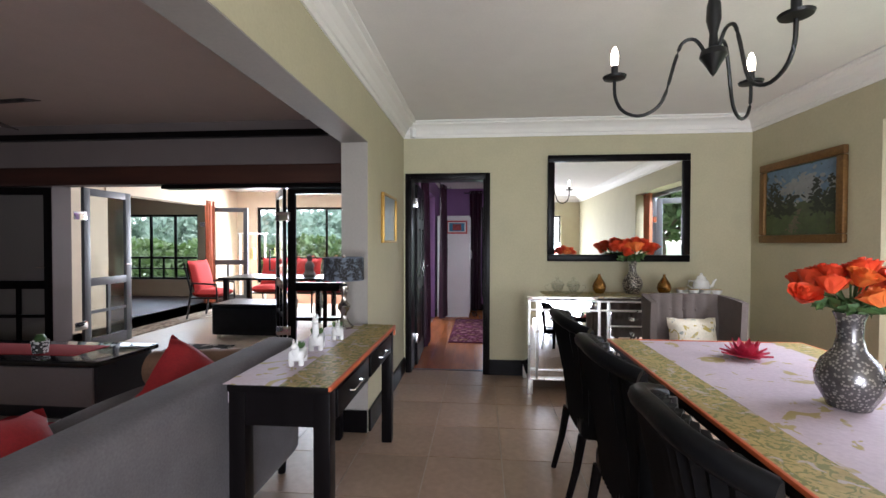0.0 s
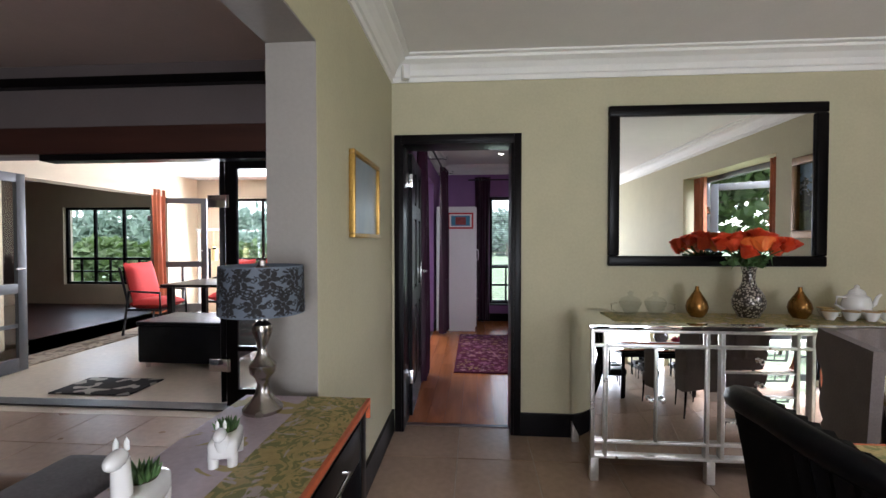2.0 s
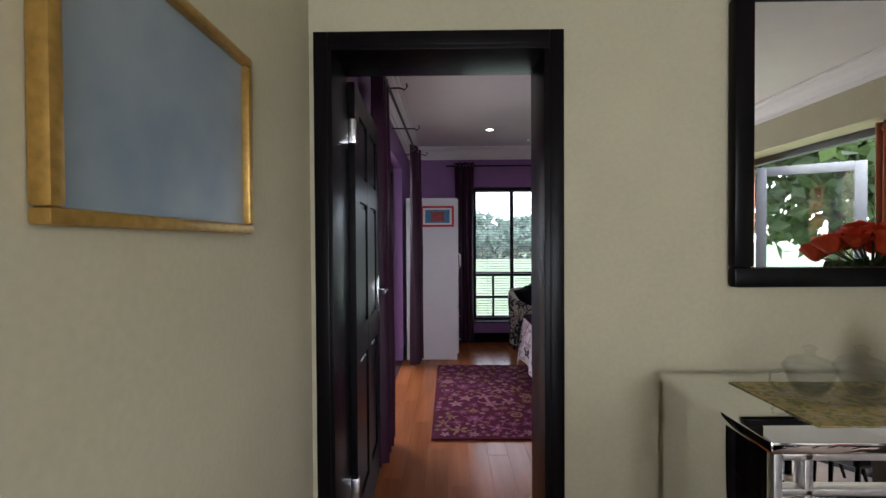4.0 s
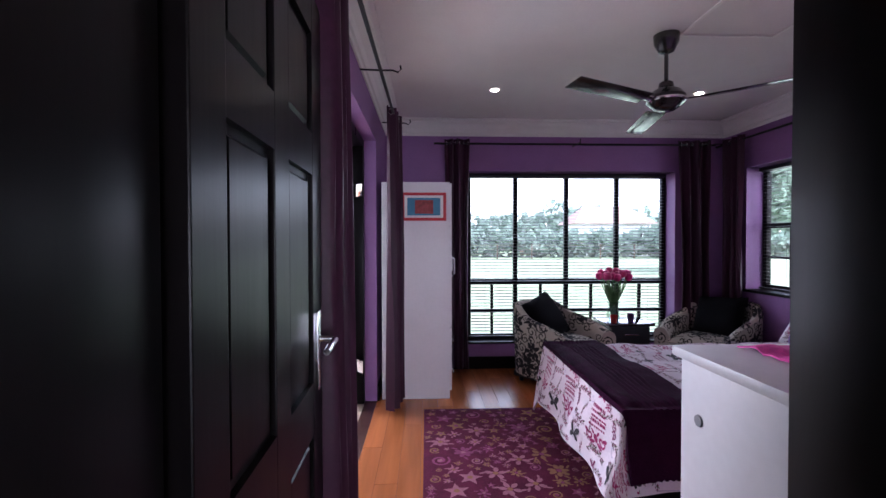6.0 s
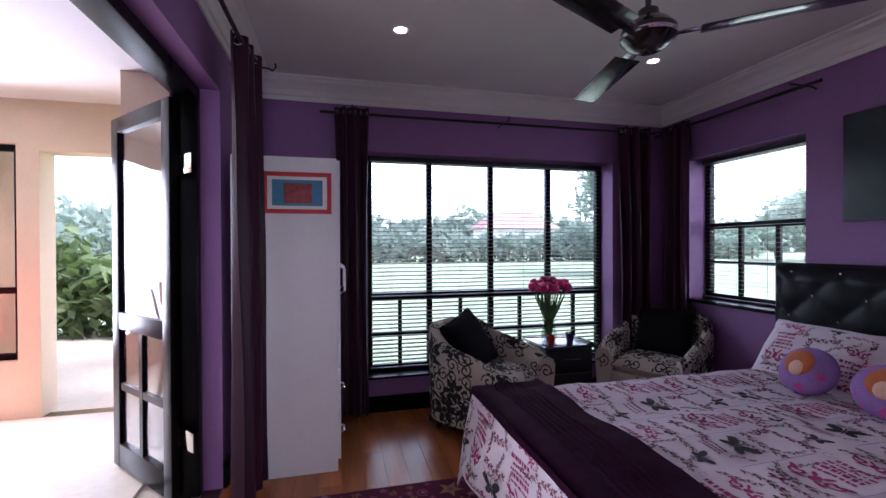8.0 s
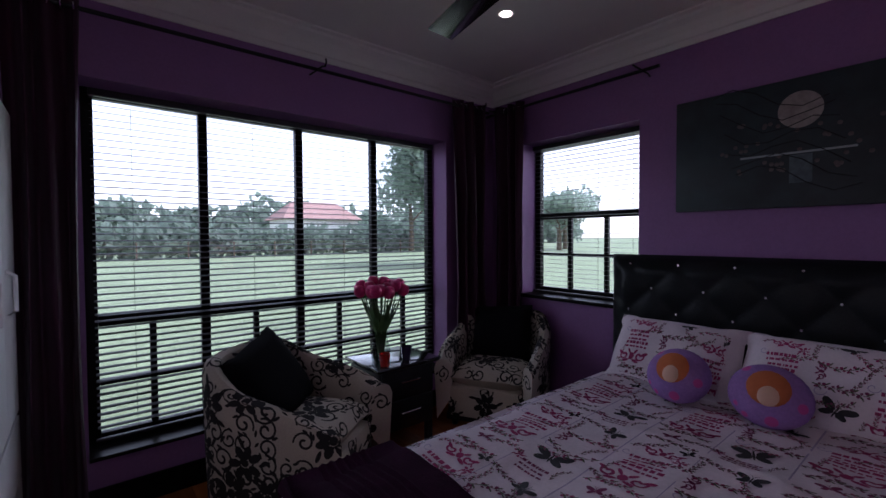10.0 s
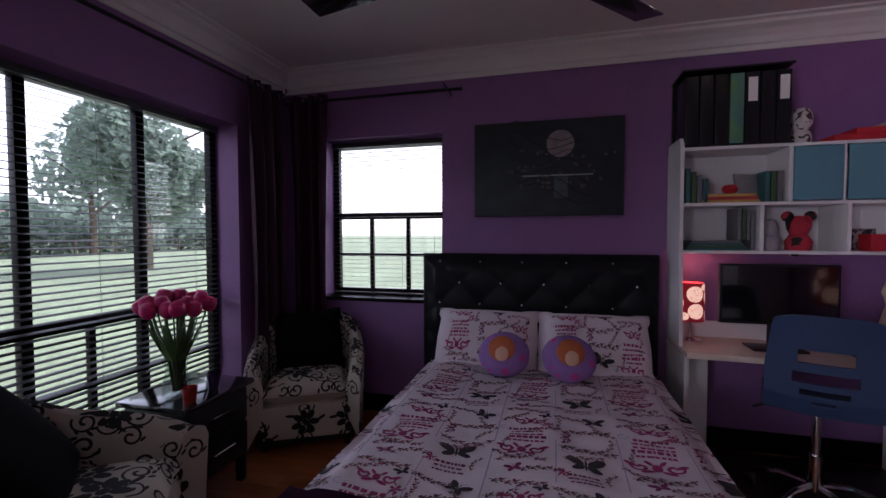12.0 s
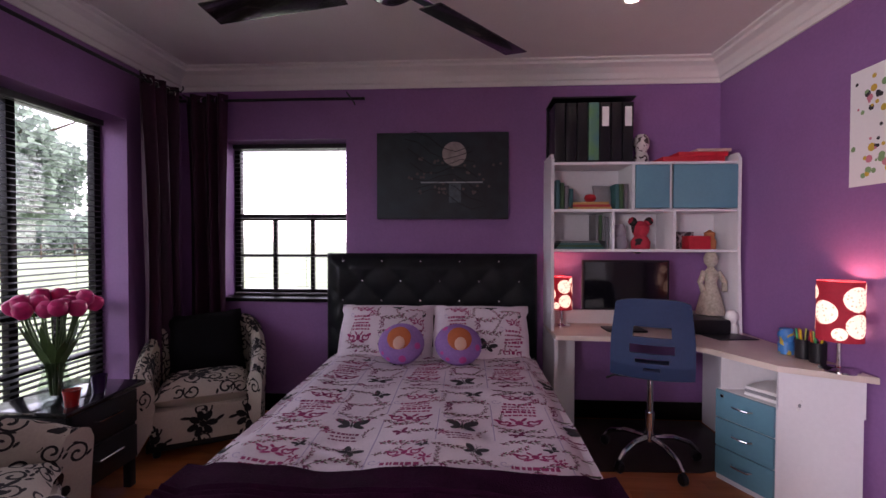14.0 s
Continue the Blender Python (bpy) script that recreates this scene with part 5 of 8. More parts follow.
door_frame = thing("door_1", Matrix(), "black door frame of the bedroom doorway", "door frame", kind="structure")
for x0, x1, z0, z1 in ((-0.43, -0.385, 0, 2.03), (0.365, 0.41, 0, 2.03), (-0.43, 0.41, 2.03, 2.075)):
    part("jamb", boxed(x0, x1, 4.465, 4.71, z0, z1, bevel=0.003), M_BLACKWOOD, door_frame)
for x0, x1, z0, z1 in ((-0.45, -0.40, 0, 2.095), (0.385, 0.435, 0, 2.095), (-0.40, 0.385, 2.045, 2.095)):
    part("architrave", boxed(x0, x1, 4.462, 4.479, z0, z1, bevel=0.004), M_BLACKWOOD, door_frame)
    part("architrave", boxed(x0, x1, 4.697, 4.714, z0, z1, bevel=0.004), M_BLACKWOOD, door_frame)
structure("door_threshold", boxed(-0.385, 0.365, 4.58, 4.62, -0.006, 0.006, bevel=0.002), M_MAHOG, "dark timber threshold strip")
panel_door("door_2", pose(-0.38, 4.725, 0.012, 0, 0, 92), 0.745, 2.005, "open black six panel door with a chrome handle", 0.69)

# ---- patio door
patio = thing("door_3", Matrix(), "black patio door frame in the thick wall", "door frame", kind="structure")
for y0, y1, z0, z1 in ((5.75, 5.81, 0, 2.14), (7.79, 7.85, 0, 2.14), (5.75, 7.85, 2.14, 2.2)):
    part("jamb", boxed(-0.72, -0.6, y0, y1, z0, z1, bevel=0.004), M_BLACKWOOD, patio)


def glazed_leaf(name, m, w, h, label, material, bars=True, split=0.42):
    """A glazed door leaf with small panes below; hinged at x = 0."""
    d = thing(name, m, label, "glass door", kind="structure")
    fr = B()
    for x0, x1, z0, z1 in ((0, 0.09, 0, h), (w - 0.09, w, 0, h), (0.09, w - 0.09, 0, 0.14), (0.09, w - 0.09, h - 0.09, h), (0.09, w - 0.09, h * split - 0.05, h * split + 0.05)):
        box(fr, x0, x1, -0.02, 0.02, z0, z1, bevel=0.003)
    part("leaf_frame", fr, material, d)
    if bars:
        part("glazing_bar", boxed(w / 2 - 0.02, w / 2 + 0.02, -0.015, 0.015, 0.14, h * split - 0.05), material, d)
        zc = (0.14 + h * split - 0.05) / 2
        part("glazing_bar", boxed(0.09, w - 0.09, -0.013, 0.013, zc - 0.02, zc + 0.02), material, d)
    for z0, z1 in ((0.14, h * split - 0.05), (h * split + 0.05, h - 0.09)):
        part("pane", boxed(0.09, w - 0.09, -0.003, 0.003, z0, z1), M_GLASS, d).visible_shadow = False
    for z in (0.28, h - 0.4):
        part("hinge", boxed(-0.14, 0.035, -0.026, -0.02, z, z + 0.1, bevel=0.002), M_CHROME, d, "steel hinge plate")
    hb = B()
    tube(hb, [(w - 0.05, -0.02, 1.05), (w - 0.05, -0.06, 1.05), (w - 0.14, -0.06, 1.05)], 0.009, 8)
    part("lever", hb, M_CHROME, d, "chrome lever")
    return d


glazed_leaf("door_4", pose(-0.70, 7.75, 0.015, 0, 0, 132), 0.75, 2.1, "black glazed patio door opened outwards", M_BLACKWOOD)

# ---- bed
bed = thing("bed", pose(0, 0, 0), "double bed with black tufted headboard and printed cover", "bed")
YB0, YB1, XB0, XB1 = 6.12, 7.38, 0.82, 2.98
part("base", boxed(XB0 + 0.06, XB1, YB0 + 0.06, YB1 - 0.06, 0.12, 0.34, bevel=0.02), M_BLACKCLOTH, bed)
part("mattress", boxed(XB0 + 0.02, XB1, YB0 + 0.02, YB1 - 0.02, 0.34, 0.555, bevel=0.05, seg=3), M_PAPER, bed)
for x_ in (XB0 + 0.12, XB1 - 0.12):
    for y_ in (YB0 + 0.12, YB1 - 0.12):
        part("leg", turned([(0.03, 0), (0.035, 0.12)], 12, pose(x_, y_, 0)), M_BLACK, bed)
hbm = B()
TX, TZ = 11, 4


def tuft(u, v):
    y, z = 6.02 + u * 1.55, 0.32 + v * 0.9
    a, b = u * TX, v * TZ * 1.6
    q = abs(math.sin(math.pi * (a + b) / 2) * math.sin(math.pi * (a - b) / 2)) ** 0.5
    rim = min(1, 14 * min(u, 1 - u, 1.0), 9 * (1 - v)) ** 0.5
    return (3.055 - 0.085 * rim - 0.02 * q * rim, y, z)


sheet(hbm, 110, 44, tuft)
part("headboard", hbm, M_LEATHER, bed, "black tufted leather headboard")
part("headboard_back", boxed(3.05, 3.085, 6.02, 7.57, 0.05, 1.215, bevel=0.01), M_LEATHER, bed)
stud = None
for i in range(TX + 1):
    for j in range(7):
        if (i + j) % 2 == 0:
            u, v = i / TX, (j / 1.6) / TZ
            if 0.02 < u < 0.98 and v < 0.97 and v > 0.3:
                p = tuft(u, v)
                if stud is None:
                    stud = part("stud", turned([(0, -0.003), (0.005, -0.002), (0.0075, 0.002), (0.004, 0.006), (0, 0.007)], 8, pose(0, 0, 0, 0, -90, 0)), M_CHROME, bed, "small crystal stud")
                    stud.location = p
                else:
                    o = stud.copy()
                    scene.collection.objects.link(o)
                    o.location = p


def duvet_at(u, v):
    """Cover over the bed: u from foot to head, v across; edges hang down."""
    s, t = u * 2.28 - 0.42, v * 2.02 - 0.38
    w = YB1 - YB0
    ex, ey = max(-s, 0.0), max(-t, 0.0, t - w)
    over = math.hypot(ex, ey)
    x, y, z = XB0 + max(s, 0.0), YB0 + min(max(t, 0.0), w), 0.585
    if over > 1e-6:
        out = 0.02 + 0.14 * over + 0.02 * math.sin(11 * (s + t)) * min(1, over * 4)
        x -= out * ex / over
        y += out * ey / over * (-1 if t < 0 else 1)
        z -= over * 0.93
    else:
        edge = min(s, t, w - t, 1)
        z += 0.022 * noise.noise((s * 3.2, t * 3.0, 1)) + 0.008 * noise.noise((s * 9, t * 8, 4)) - 0.03 * max(0, 1 - edge / 0.07) ** 2
    return (x, y, z)


part("duvet", sheet(B(), 84, 74, duvet_at, 0.012), M_DUVET, bed, "white cover printed with butterflies and script")


def throw_at(u, v):
    x, y, z = duvet_at(0.17 + u * 0.185, 0.02 + v * 0.96)
    t = (0.02 + v * 0.96) * 2.02 - 0.38
    w = YB1 - YB0
    o = 0.02
    return (x, y + (-o if t < 0 else o if t > w else 0), z + 0.02 + 0.004 * math.sin(u * 90) * (0.3 < u < 0.75))


single("bed_throw", sheet(B(), 60, 70, throw_at, 0.012), M_THROW, "dark plum knitted throw across the bed's foot", "throw")


def pillow(m, label):
    return single("pillow", pad(B(), 0.64, 0.42, 0.18, 18, m=None, wobble=0.012), M_DUVET, label, "pillow", m, "bed pillows")


pillow(pose(2.70, 7.06, 0.70, 0, -55, 0) @ pose(0, 0, 0, 0, 0, 90), "white printed pillow leaning on the black headboard")
pillow(pose(2.70, 6.44, 0.70, 0, -55, 0) @ pose(0, 0, 0, 0, 0, 90), "white printed pillow leaning on the black headboard")


def face_cushion(m):
    """A round plush cushion with a plain printed face."""
    bm = B()
    bmesh.ops.create_uvsphere(bm, u_segments=28, v_segments=16, radius=1.0, matrix=Matrix.LocRotScale((0, 0, 0), None, (0.14, 0.125, 0.075)))
    c = thing("round_cushion", m, "lilac plush cushion with a plain orange and peach print", "cushion", "plush cushions")
    part("body", bm, M_LILAC, c)
    for nm, mt, r, x, y, z in (("hair_print", M_AMBER, (0.072, 0.07, 0.018), 0.0, 0.012, 0.066), ("face_print", M_SKIN, (0.04, 0.045, 0.018), 0.005, -0.014, 0.071)):
        e = B()
        bmesh.ops.create_uvsphere(e, u_segments=20, v_segments=10, radius=1.0, matrix=Matrix.LocRotScale((x, y, z), None, r))
        part(nm, e, mt, c)
    return c


fc = face_cushion(pose(2.43, 6.92, 0.70, 0, -58, -6) @ pose(0, 0, 0, 0, 0, -90))
copy_thing(fc, pose(2.43, 6.58, 0.70, 0, -58, 8) @ pose(0, 0, 0, 0, 0, -97))


# ---- armchairs
def tub_chair(m, label):
    """A tub armchair; its seat opens towards -y."""
    c = thing("armchair", m, label, "armchair", "damask armchairs")
    W, D = 0.36, 0.35
    pts = 40

    def shell(u, v):
        """v runs round the section of the wrap: outside up, over the rounded top, inside down."""
        a = math.radians(-32 + 244 * u)
        ca, sa = math.cos(a), math.sin(a)
        top = 0.50 + 0.26 * max(0.0, min(1.0, (sa + 0.45) / 1.2)) ** 0.8
        sec = [(1.0, 0.09), (1.02, 0.3), (1.04, top - 0.06), (1.01, top - 0.015), (0.93, top), (0.84, top - 0.015), (0.79, top - 0.06), (0.77, 0.42), (0.77, 0.22)]
        k = v * (len(sec) - 1)
        i = min(int(k), len(sec) - 2)
        f = k - i
        r = sec[i][0] * (1 - f) + sec[i + 1][0] * f
        z = sec[i][1] * (1 - f) + sec[i + 1][1] * f
        sx = W * r * math.copysign(abs(ca) ** 0.72, ca)
        sy = D * r * math.copysign(abs(sa) ** 0.72, sa)
        if sa < 0:
            sy *= 1.9
        return (sx, sy, z)
    bm = B()
    g = [[bm.verts.new(shell(i / pts, j / 24)) for j in range(25)] for i in range(pts + 1)]
    for i in range(pts):
        for j in range(24):
            bm.faces.new((g[i][j], g[i + 1][j], g[i + 1][j + 1], g[i][j + 1]))
    for e in (0, pts):
        bm.faces.new(g[e])
    part("wrap_back", bm, M_DAMASK, c)
    part("seat_base", boxed(-0.275, 0.275, -0.335, 0.25, 0.09, 0.3, bevel=0.02), M_DAMASK, c)
    sb = B()
    pad(sb, 0.54, 0.6, 0.19, 14, m=pose(0, -0.04, 0.36))
    part("seat", sb, M_DAMASK, c)
    part("plinth", boxed(-0.3, 0.3, -0.3, 0.28, 0.045, 0.095, bevel=0.01), M_BLACK, c)
    for x in (-0.25, 0.25):
        for y in (-0.25, 0.22):
            part("leg", turned([(0.02, 0), (0.028, 0.05)], 10, pose(x, y, 0)), M_BLACK, c)
    return c


A1 = pose(1.18, 8.33, 0, 0, 0, 38)
A2 = pose(2.72, 8.30, 0, 0, 0, -62)
ac = tub_chair(A1, "tub armchair in ivory fabric with black damask print")
damask_prints(ac)
copy_thing(ac, A2)
for a_, dx_, rz_ in ((A1, -0.02, 14), (A2, 0.0, 4)):
    single("cushion", pad(B(), 0.46, 0.46, 0.16, 14), M_BLACKCLOTH, "black square cushion leaning in the armchair", "cushion", a_ @ pose(dx_, 0.1, 0.595, 60, 0, 0) @ pose(0, 0, 0, 0, 0, rz_), "black cushions")


# ---- nightstand and tulips
ns = thing("nightstand", pose(1.90, 8.48, 0, 0, 0, 0), "glossy black nightstand with two drawers", "nightstand")
part("body", boxed(-0.2, 0.2, -0.17, 0.19, 0.14, 0.53, bevel=0.004), M_BLACK, ns)
part("top", boxed(-0.235, 0.235, -0.205, 0.205, 0.53, 0.555, bevel=0.005), mat("gloss_black_top", (0.012, 0.012, 0.014), 0.1, coat=0.6), ns)
for z in (0.16, 0.35):
    dr = part("drawer", boxed(-0.19, 0.19, -0.188, -0.17, z, z + 0.17, bevel=0.003), M_BLACK, ns)
    hb = B()
    tube(hb, [(-0.07, -0.188, z + 0.1), (-0.07, -0.21, z + 0.1), (0.07, -0.21, z + 0.1), (0.07, -0.188, z + 0.1)], 0.005, 8)
    part("handle", hb, M_CHROME, dr, "slim chrome bar handle")
for x in (-0.18, 0.18):
    for y in (-0.15, 0.17):
        part("leg", boxed(x - 0.02, x + 0.02, y - 0.02, y + 0.02, 0, 0.14, bevel=0.003), M_BLACK, ns)

vase = thing("tulip_vase", pose(1.80, 8.46, 0.556), "clear glass vase of magenta tulips on the nightstand", "vase")
vg = part("vase_body", turned([(0.05, 0), (0.06, 0.01), (0.066, 0.06), (0.05, 0.12), (0.046, 0.15), (0.062, 0.19), (0.058, 0.19), (0.042, 0.15), (0.046, 0.12), (0.06, 0.06), (0.05, 0.012), (0, 0.012)], 24), M_VASEGLASS, vase, "clear cut glass")
rng = random.Random(5)
for i in range(22):
    a, r = i * 2.4, 0.02 + 0.125 * math.sqrt(i / 22)
    x, y, z = r * math.cos(a), r * math.sin(a), 0.455 - 0.3 * r + rng.uniform(-0.015, 0.02)
    part("stem", tube(B(), [(x * 0.12, y * 0.12, 0.03), (x * 0.3, y * 0.3, 0.2), (x * 0.8, y * 0.8, z - 0.08), (x, y, z)], 0.004, 6), M_STEM, vase)
    head = B()
    lathe(head, [(0, 0), (0.022, 0.005), (0.035, 0.025), (0.036, 0.046), (0.026, 0.07), (0.011, 0.076)], 12, pose(x, y, z, rng.uniform(-12, 12) - y * 160, rng.uniform(-12, 12) + x * 160, 0))
    tul = part("tulip_head", head, M_PINK, vase, "magenta tulip bloom")
for i in range(16):
    a = i * 2.4 + 1
    r = rng.uniform(0.06, 0.13)
    c_, s_ = math.cos(a), math.sin(a)
    h = rng.uniform(0.28, 0.4)
    part("leaf", sheet(B(), 2, 8, lambda u, v: (c_ * (0.02 + r * v) - s_ * (u - 0.5) * 0.04 * math.sin(math.pi * min(v * 0.9 + 0.1, 1)), s_ * (0.02 + r * v) + c_ * (u - 0.5) * 0.04 * math.sin(math.pi * min(v * 0.9 + 0.1, 1)), 0.15 + (h - 0.15) * v - 0.02 * v ** 3), 0.001), M_STEM, vase)
single("candle_glass", turned([(0.026, 0), (0.036, 0.075), (0.033, 0.075), (0.024, 0.006), (0, 0.006)], 20), M_REDGLASS, "small red glass candle holder on the nightstand", "candle holder", pose(1.75, 8.33, 0.556))
single("candle_glass", turned([(0.026, 0), (0.036, 0.085), (0.033, 0.085), (0.024, 0.006), (0, 0.006)], 20), M_VIOLETGLASS, "small dark violet glass candle holder on the nightstand", "candle holder", pose(1.93, 8.36, 0.556))

# ---- tall cupboard with picture
cup = thing("cupboard", pose(0, 0, 0), "tall narrow white cupboard against the purple wall", "cupboard")
part("body", boxed(-0.46, 0.12, 7.885, 8.71, 0.0, 1.86, bevel=0.003), M_WHITE, cup)
for y0, y1 in ((7.89, 8.295), (8.30, 8.705)):
    dr = part("door", boxed(0.12, 0.138, y0, y1, 0.62, 1.85, bevel=0.003), M_WHITE, cup)
    yy = 7.95 if y0 < 8 else 8.34
    part("handle", tube(B(), [(0.138, yy, 1.05), (0.165, yy, 1.07), (0.165, yy, 1.2), (0.138, yy, 1.22)], 0.007, 8), M_WHITE, dr, "white bow handle")
for z in (0.07, 0.34):
    dr = part("drawer", boxed(0.12, 0.138, 7.89, 8.705, z, z + 0.26, bevel=0.003), M_WHITE, cup)
    hb = B()
    tube(hb, [(0.138, 7.96, z + 0.13), (0.16, 7.97, z + 0.13), (0.16, 8.06, z + 0.13), (0.138, 8.07, z + 0.13)], 0.006, 8)
    part("handle", hb, M_CHROME, dr, "chrome handle")
fr = thing("picture_frame", pose(-0.10, 7.885, 1.65), "small red framed picture taped on the white cupboard", "picture")
part("frame", box(box(box(boxed(-0.19, 0.19, -0.012, 0, 0.095, 0.12, bevel=0.003), -0.19, 0.19, -0.012, 0, -0.12, -0.095, bevel=0.003), -0.19, -0.165, -0.012, 0, -0.095, 0.095), 0.165, 0.19, -0.012, 0, -0.095, 0.095), M_RED, fr)
part("mount", boxed(-0.165, 0.165, -0.006, 0, -0.095, 0.095), M_PAPER, fr)
part("print", boxed(-0.14, 0.14, -0.008, -0.0055, -0.075, 0.075), mat("blue_print", (0.05, 0.22, 0.36), 0.6, grain=20), fr)
part("print_shape", boxed(-0.075, 0.08, -0.0095, -0.0078, -0.06, 0.055, bevel=0.0005), mat("red_print", (0.3, 0.05, 0.05), 0.6, grain=40, vary=0.5), fr)

# ---- chest of drawers beside the door
chest = thing("chest_of_drawers", pose(0, 0, 0), "white chest of drawers beside the doorway", "chest of drawers")
part("body", boxed(0.455, 1.25, 4.72, 5.08, 0.0, 1.11, bevel=0.004), M_WHITE, chest)
part("top", boxed(0.445, 1.26, 4.72, 5.10, 1.11, 1.132, bevel=0.006), M_WHITE, chest)
for i in range(4):
    dr = part("drawer", boxed(0.465, 1.24, 5.08, 5.097, 0.06 + i * 0.26, 0.3 + i * 0.26, bevel=0.004), M_WHITE, chest)
    part("knob", turned([(0.008, 0), (0.014, 0.014), (0, 0.02)], 12, pose(0.85, 5.097, 0.18 + i * 0.26, -90, 0, 0)), M_CHROME, dr)
part("screw_cap", turned([(0.012, 0), (0.011, 0.003), (0, 0.004)], 14, pose(0.455, 5.02, 1.0, 0, -90, 0)), M_GREY, chest)
single("pink_tulle", sheet(B(), 30, 16, lambda u, v: (0.56 + 0.55 * u, 4.78 + 0.28 * v, 1.137 + 0.045 * abs(noise.noise((u * 9, v * 4, 3))) * math.sin(math.pi * v)), 0.003), mat("pink_tulle_cloth", (0.7, 0.08, 0.35), 0.8, grain=80, vary=0.3), "crumpled bright pink tulle on the chest", "cloth")

# ---- rug
rug = single("rug", boxed(-0.10, 1.0, 5.85, 7.62, 0.001, 0.014, bevel=0.004), M_RUG, "burgundy rug printed with flowers and stars", "rug")

# ---- canvas and poster
cv = thing("canvas_painting", pose(3.13, 6.715, 1.797), "dark canvas painting of a moonlit lake", "painting")
part("canvas", boxed(-0.035, 0.008, -0.49, 0.49, -0.32, 0.32, bevel=0.004), M_CANVAS, cv)
M_MOON = mat("painted_moon", (0.42, 0.36, 0.34), 0.6, grain=25, second=(0.2, 0.17, 0.17), bump=0.05)
part("moon", turned([(0.09, 0), (0.09, 0.0015), (0, 0.0015)], 28, pose(-0.0352, -0.09, 0.16, 0, -90, 0)), M_MOON, cv)
part("water_line", boxed(-0.037, -0.0353, -0.30, 0.16, -0.055, -0.045), mat("painted_silver", (0.3, 0.34, 0.36), 0.5, grain=40), cv)
part("moon_glint", boxed(-0.0365, -0.0353, -0.14, -0.05, -0.2, -0.06), mat("painted_glint", (0.06, 0.085, 0.1), 0.5, grain=30, vary=0.5), cv)
rng = random.Random(3)
for i in range(7):
    part("branch", tube(B(), [(-0.0358, 0.3 - 0.1 * k - 0.02 * i, 0.3 - 0.07 * i + 0.05 * math.sin(k * 1.3 + i) - 0.02 * k) for k in range(6)], 0.0025, 5), M_BLACK, cv)
M_BLOSSOM = mat("painted_blossom", (0.1, 0.075, 0.075), 0.6)
bl = B()
for i in range(46):
    y, z = rng.uniform(-0.44, 0.25), rng.uniform(-0.14, 0.13)
    lathe(bl, [(0.011, 0), (0.009, 0.001), (0, 0.0012)], 7, pose(-0.0353, y, z, 0, -90, 0))
part("blossoms", bl, M_BLOSSOM, cv)
po = thing("poster", pose(1.85, 4.6975, 1.84), "white paper poster with flowers and butterflies", "poster")
part("sheet", boxed(-0.3, 0.22, 0, 0.002, -0.27, 0.27), M_PAPER, po)
rng = random.Random(8)
for mt_, cnt in ((mat("print_black", (0.03, 0.03, 0.03), 0.8), 26), (mat("print_yellow", (0.6, 0.4, 0.05), 0.8), 16), (mat("print_rose", (0.6, 0.2, 0.25), 0.8), 16), (mat("print_green", (0.2, 0.35, 0.15), 0.8), 14)):
    bm = B()
    for i in range(cnt):
        x, z = rng.choice((-0.16, 0.1)) + rng.gauss(0, 0.05), rng.choice((0.13, -0.14)) + rng.gauss(0, 0.05)
        lathe(bm, [(rng.uniform(0.006, 0.02), 0), (0.004, 0.0008), (0, 0.0008)], 8, pose(max(-0.28, min(0.2, x)), 0.002, max(-0.25, min(0.25, z)), -90, 0, 0))
    tagged(part("motif", bm, mt_, po), kind="stuff")

# ---- ceiling fan
fan = thing("ceiling_fan", pose(1.39, 6.80, 0), "black three blade ceiling fan with a long rod", "ceiling fan")
part("rose", turned([(0.075, CEIL), (0.07, CEIL - 0.05), (0.045, CEIL - 0.1), (0.02, CEIL - 0.11), (0, CEIL - 0.11)], 24), M_FANWOOD, fan)
part("rod", turned([(0.012, 2.3), (0.012, CEIL - 0.09)], 12), M_FANWOOD, fan)
part("motor", turned([(0, 2.15), (0.05, 2.152), (0.085, 2.175), (0.11, 2.2), (0.11, 2.235), (0.08, 2.27), (0.045, 2.29), (0.04, 2.32), (0.02, 2.335), (0, 2.335)], 32), M_FANWOOD, fan)
part("trim_ring", turned([(0.112, 2.2), (0.116, 2.208), (0.112, 2.216)], 32), M_CHROME, fan)
for a in (78, -41, 205):
    r_ = pose(0, 0, 2.2, 0, 0, a)
    bl = boxed(0.19, 0.76, -0.06, 0.06, -0.003, 0.003, bevel=0.0025, m=r_ @ pose(0, 0, 0, 10, 0, 0))
    b_ = part("blade", bl, M_FANWOOD, fan)
    part("blade_arm", boxed(0.08, 0.25, -0.025, 0.025, -0.006, 0.002, bevel=0.002, m=r_ @ pose(0, 0, 0.006, 10, 0, 0)), M_CHROME, b_)


def spot(x, y, z):
    s = thing("downlight", pose(x, y, z), "small round recessed ceiling light", "downlight", "downlights")
    part("ring", turned([(0.05, 0.0), (0.052, -0.004), (0.042, -0.008), (0.034, -0.004), (0.034, 0)], 24), M_CORNICE, s)
    part("bulb", turned([(0.033, -0.001), (0.03, -0.006), (0, -0.008)], 20), M_SPOT, s)
    return s


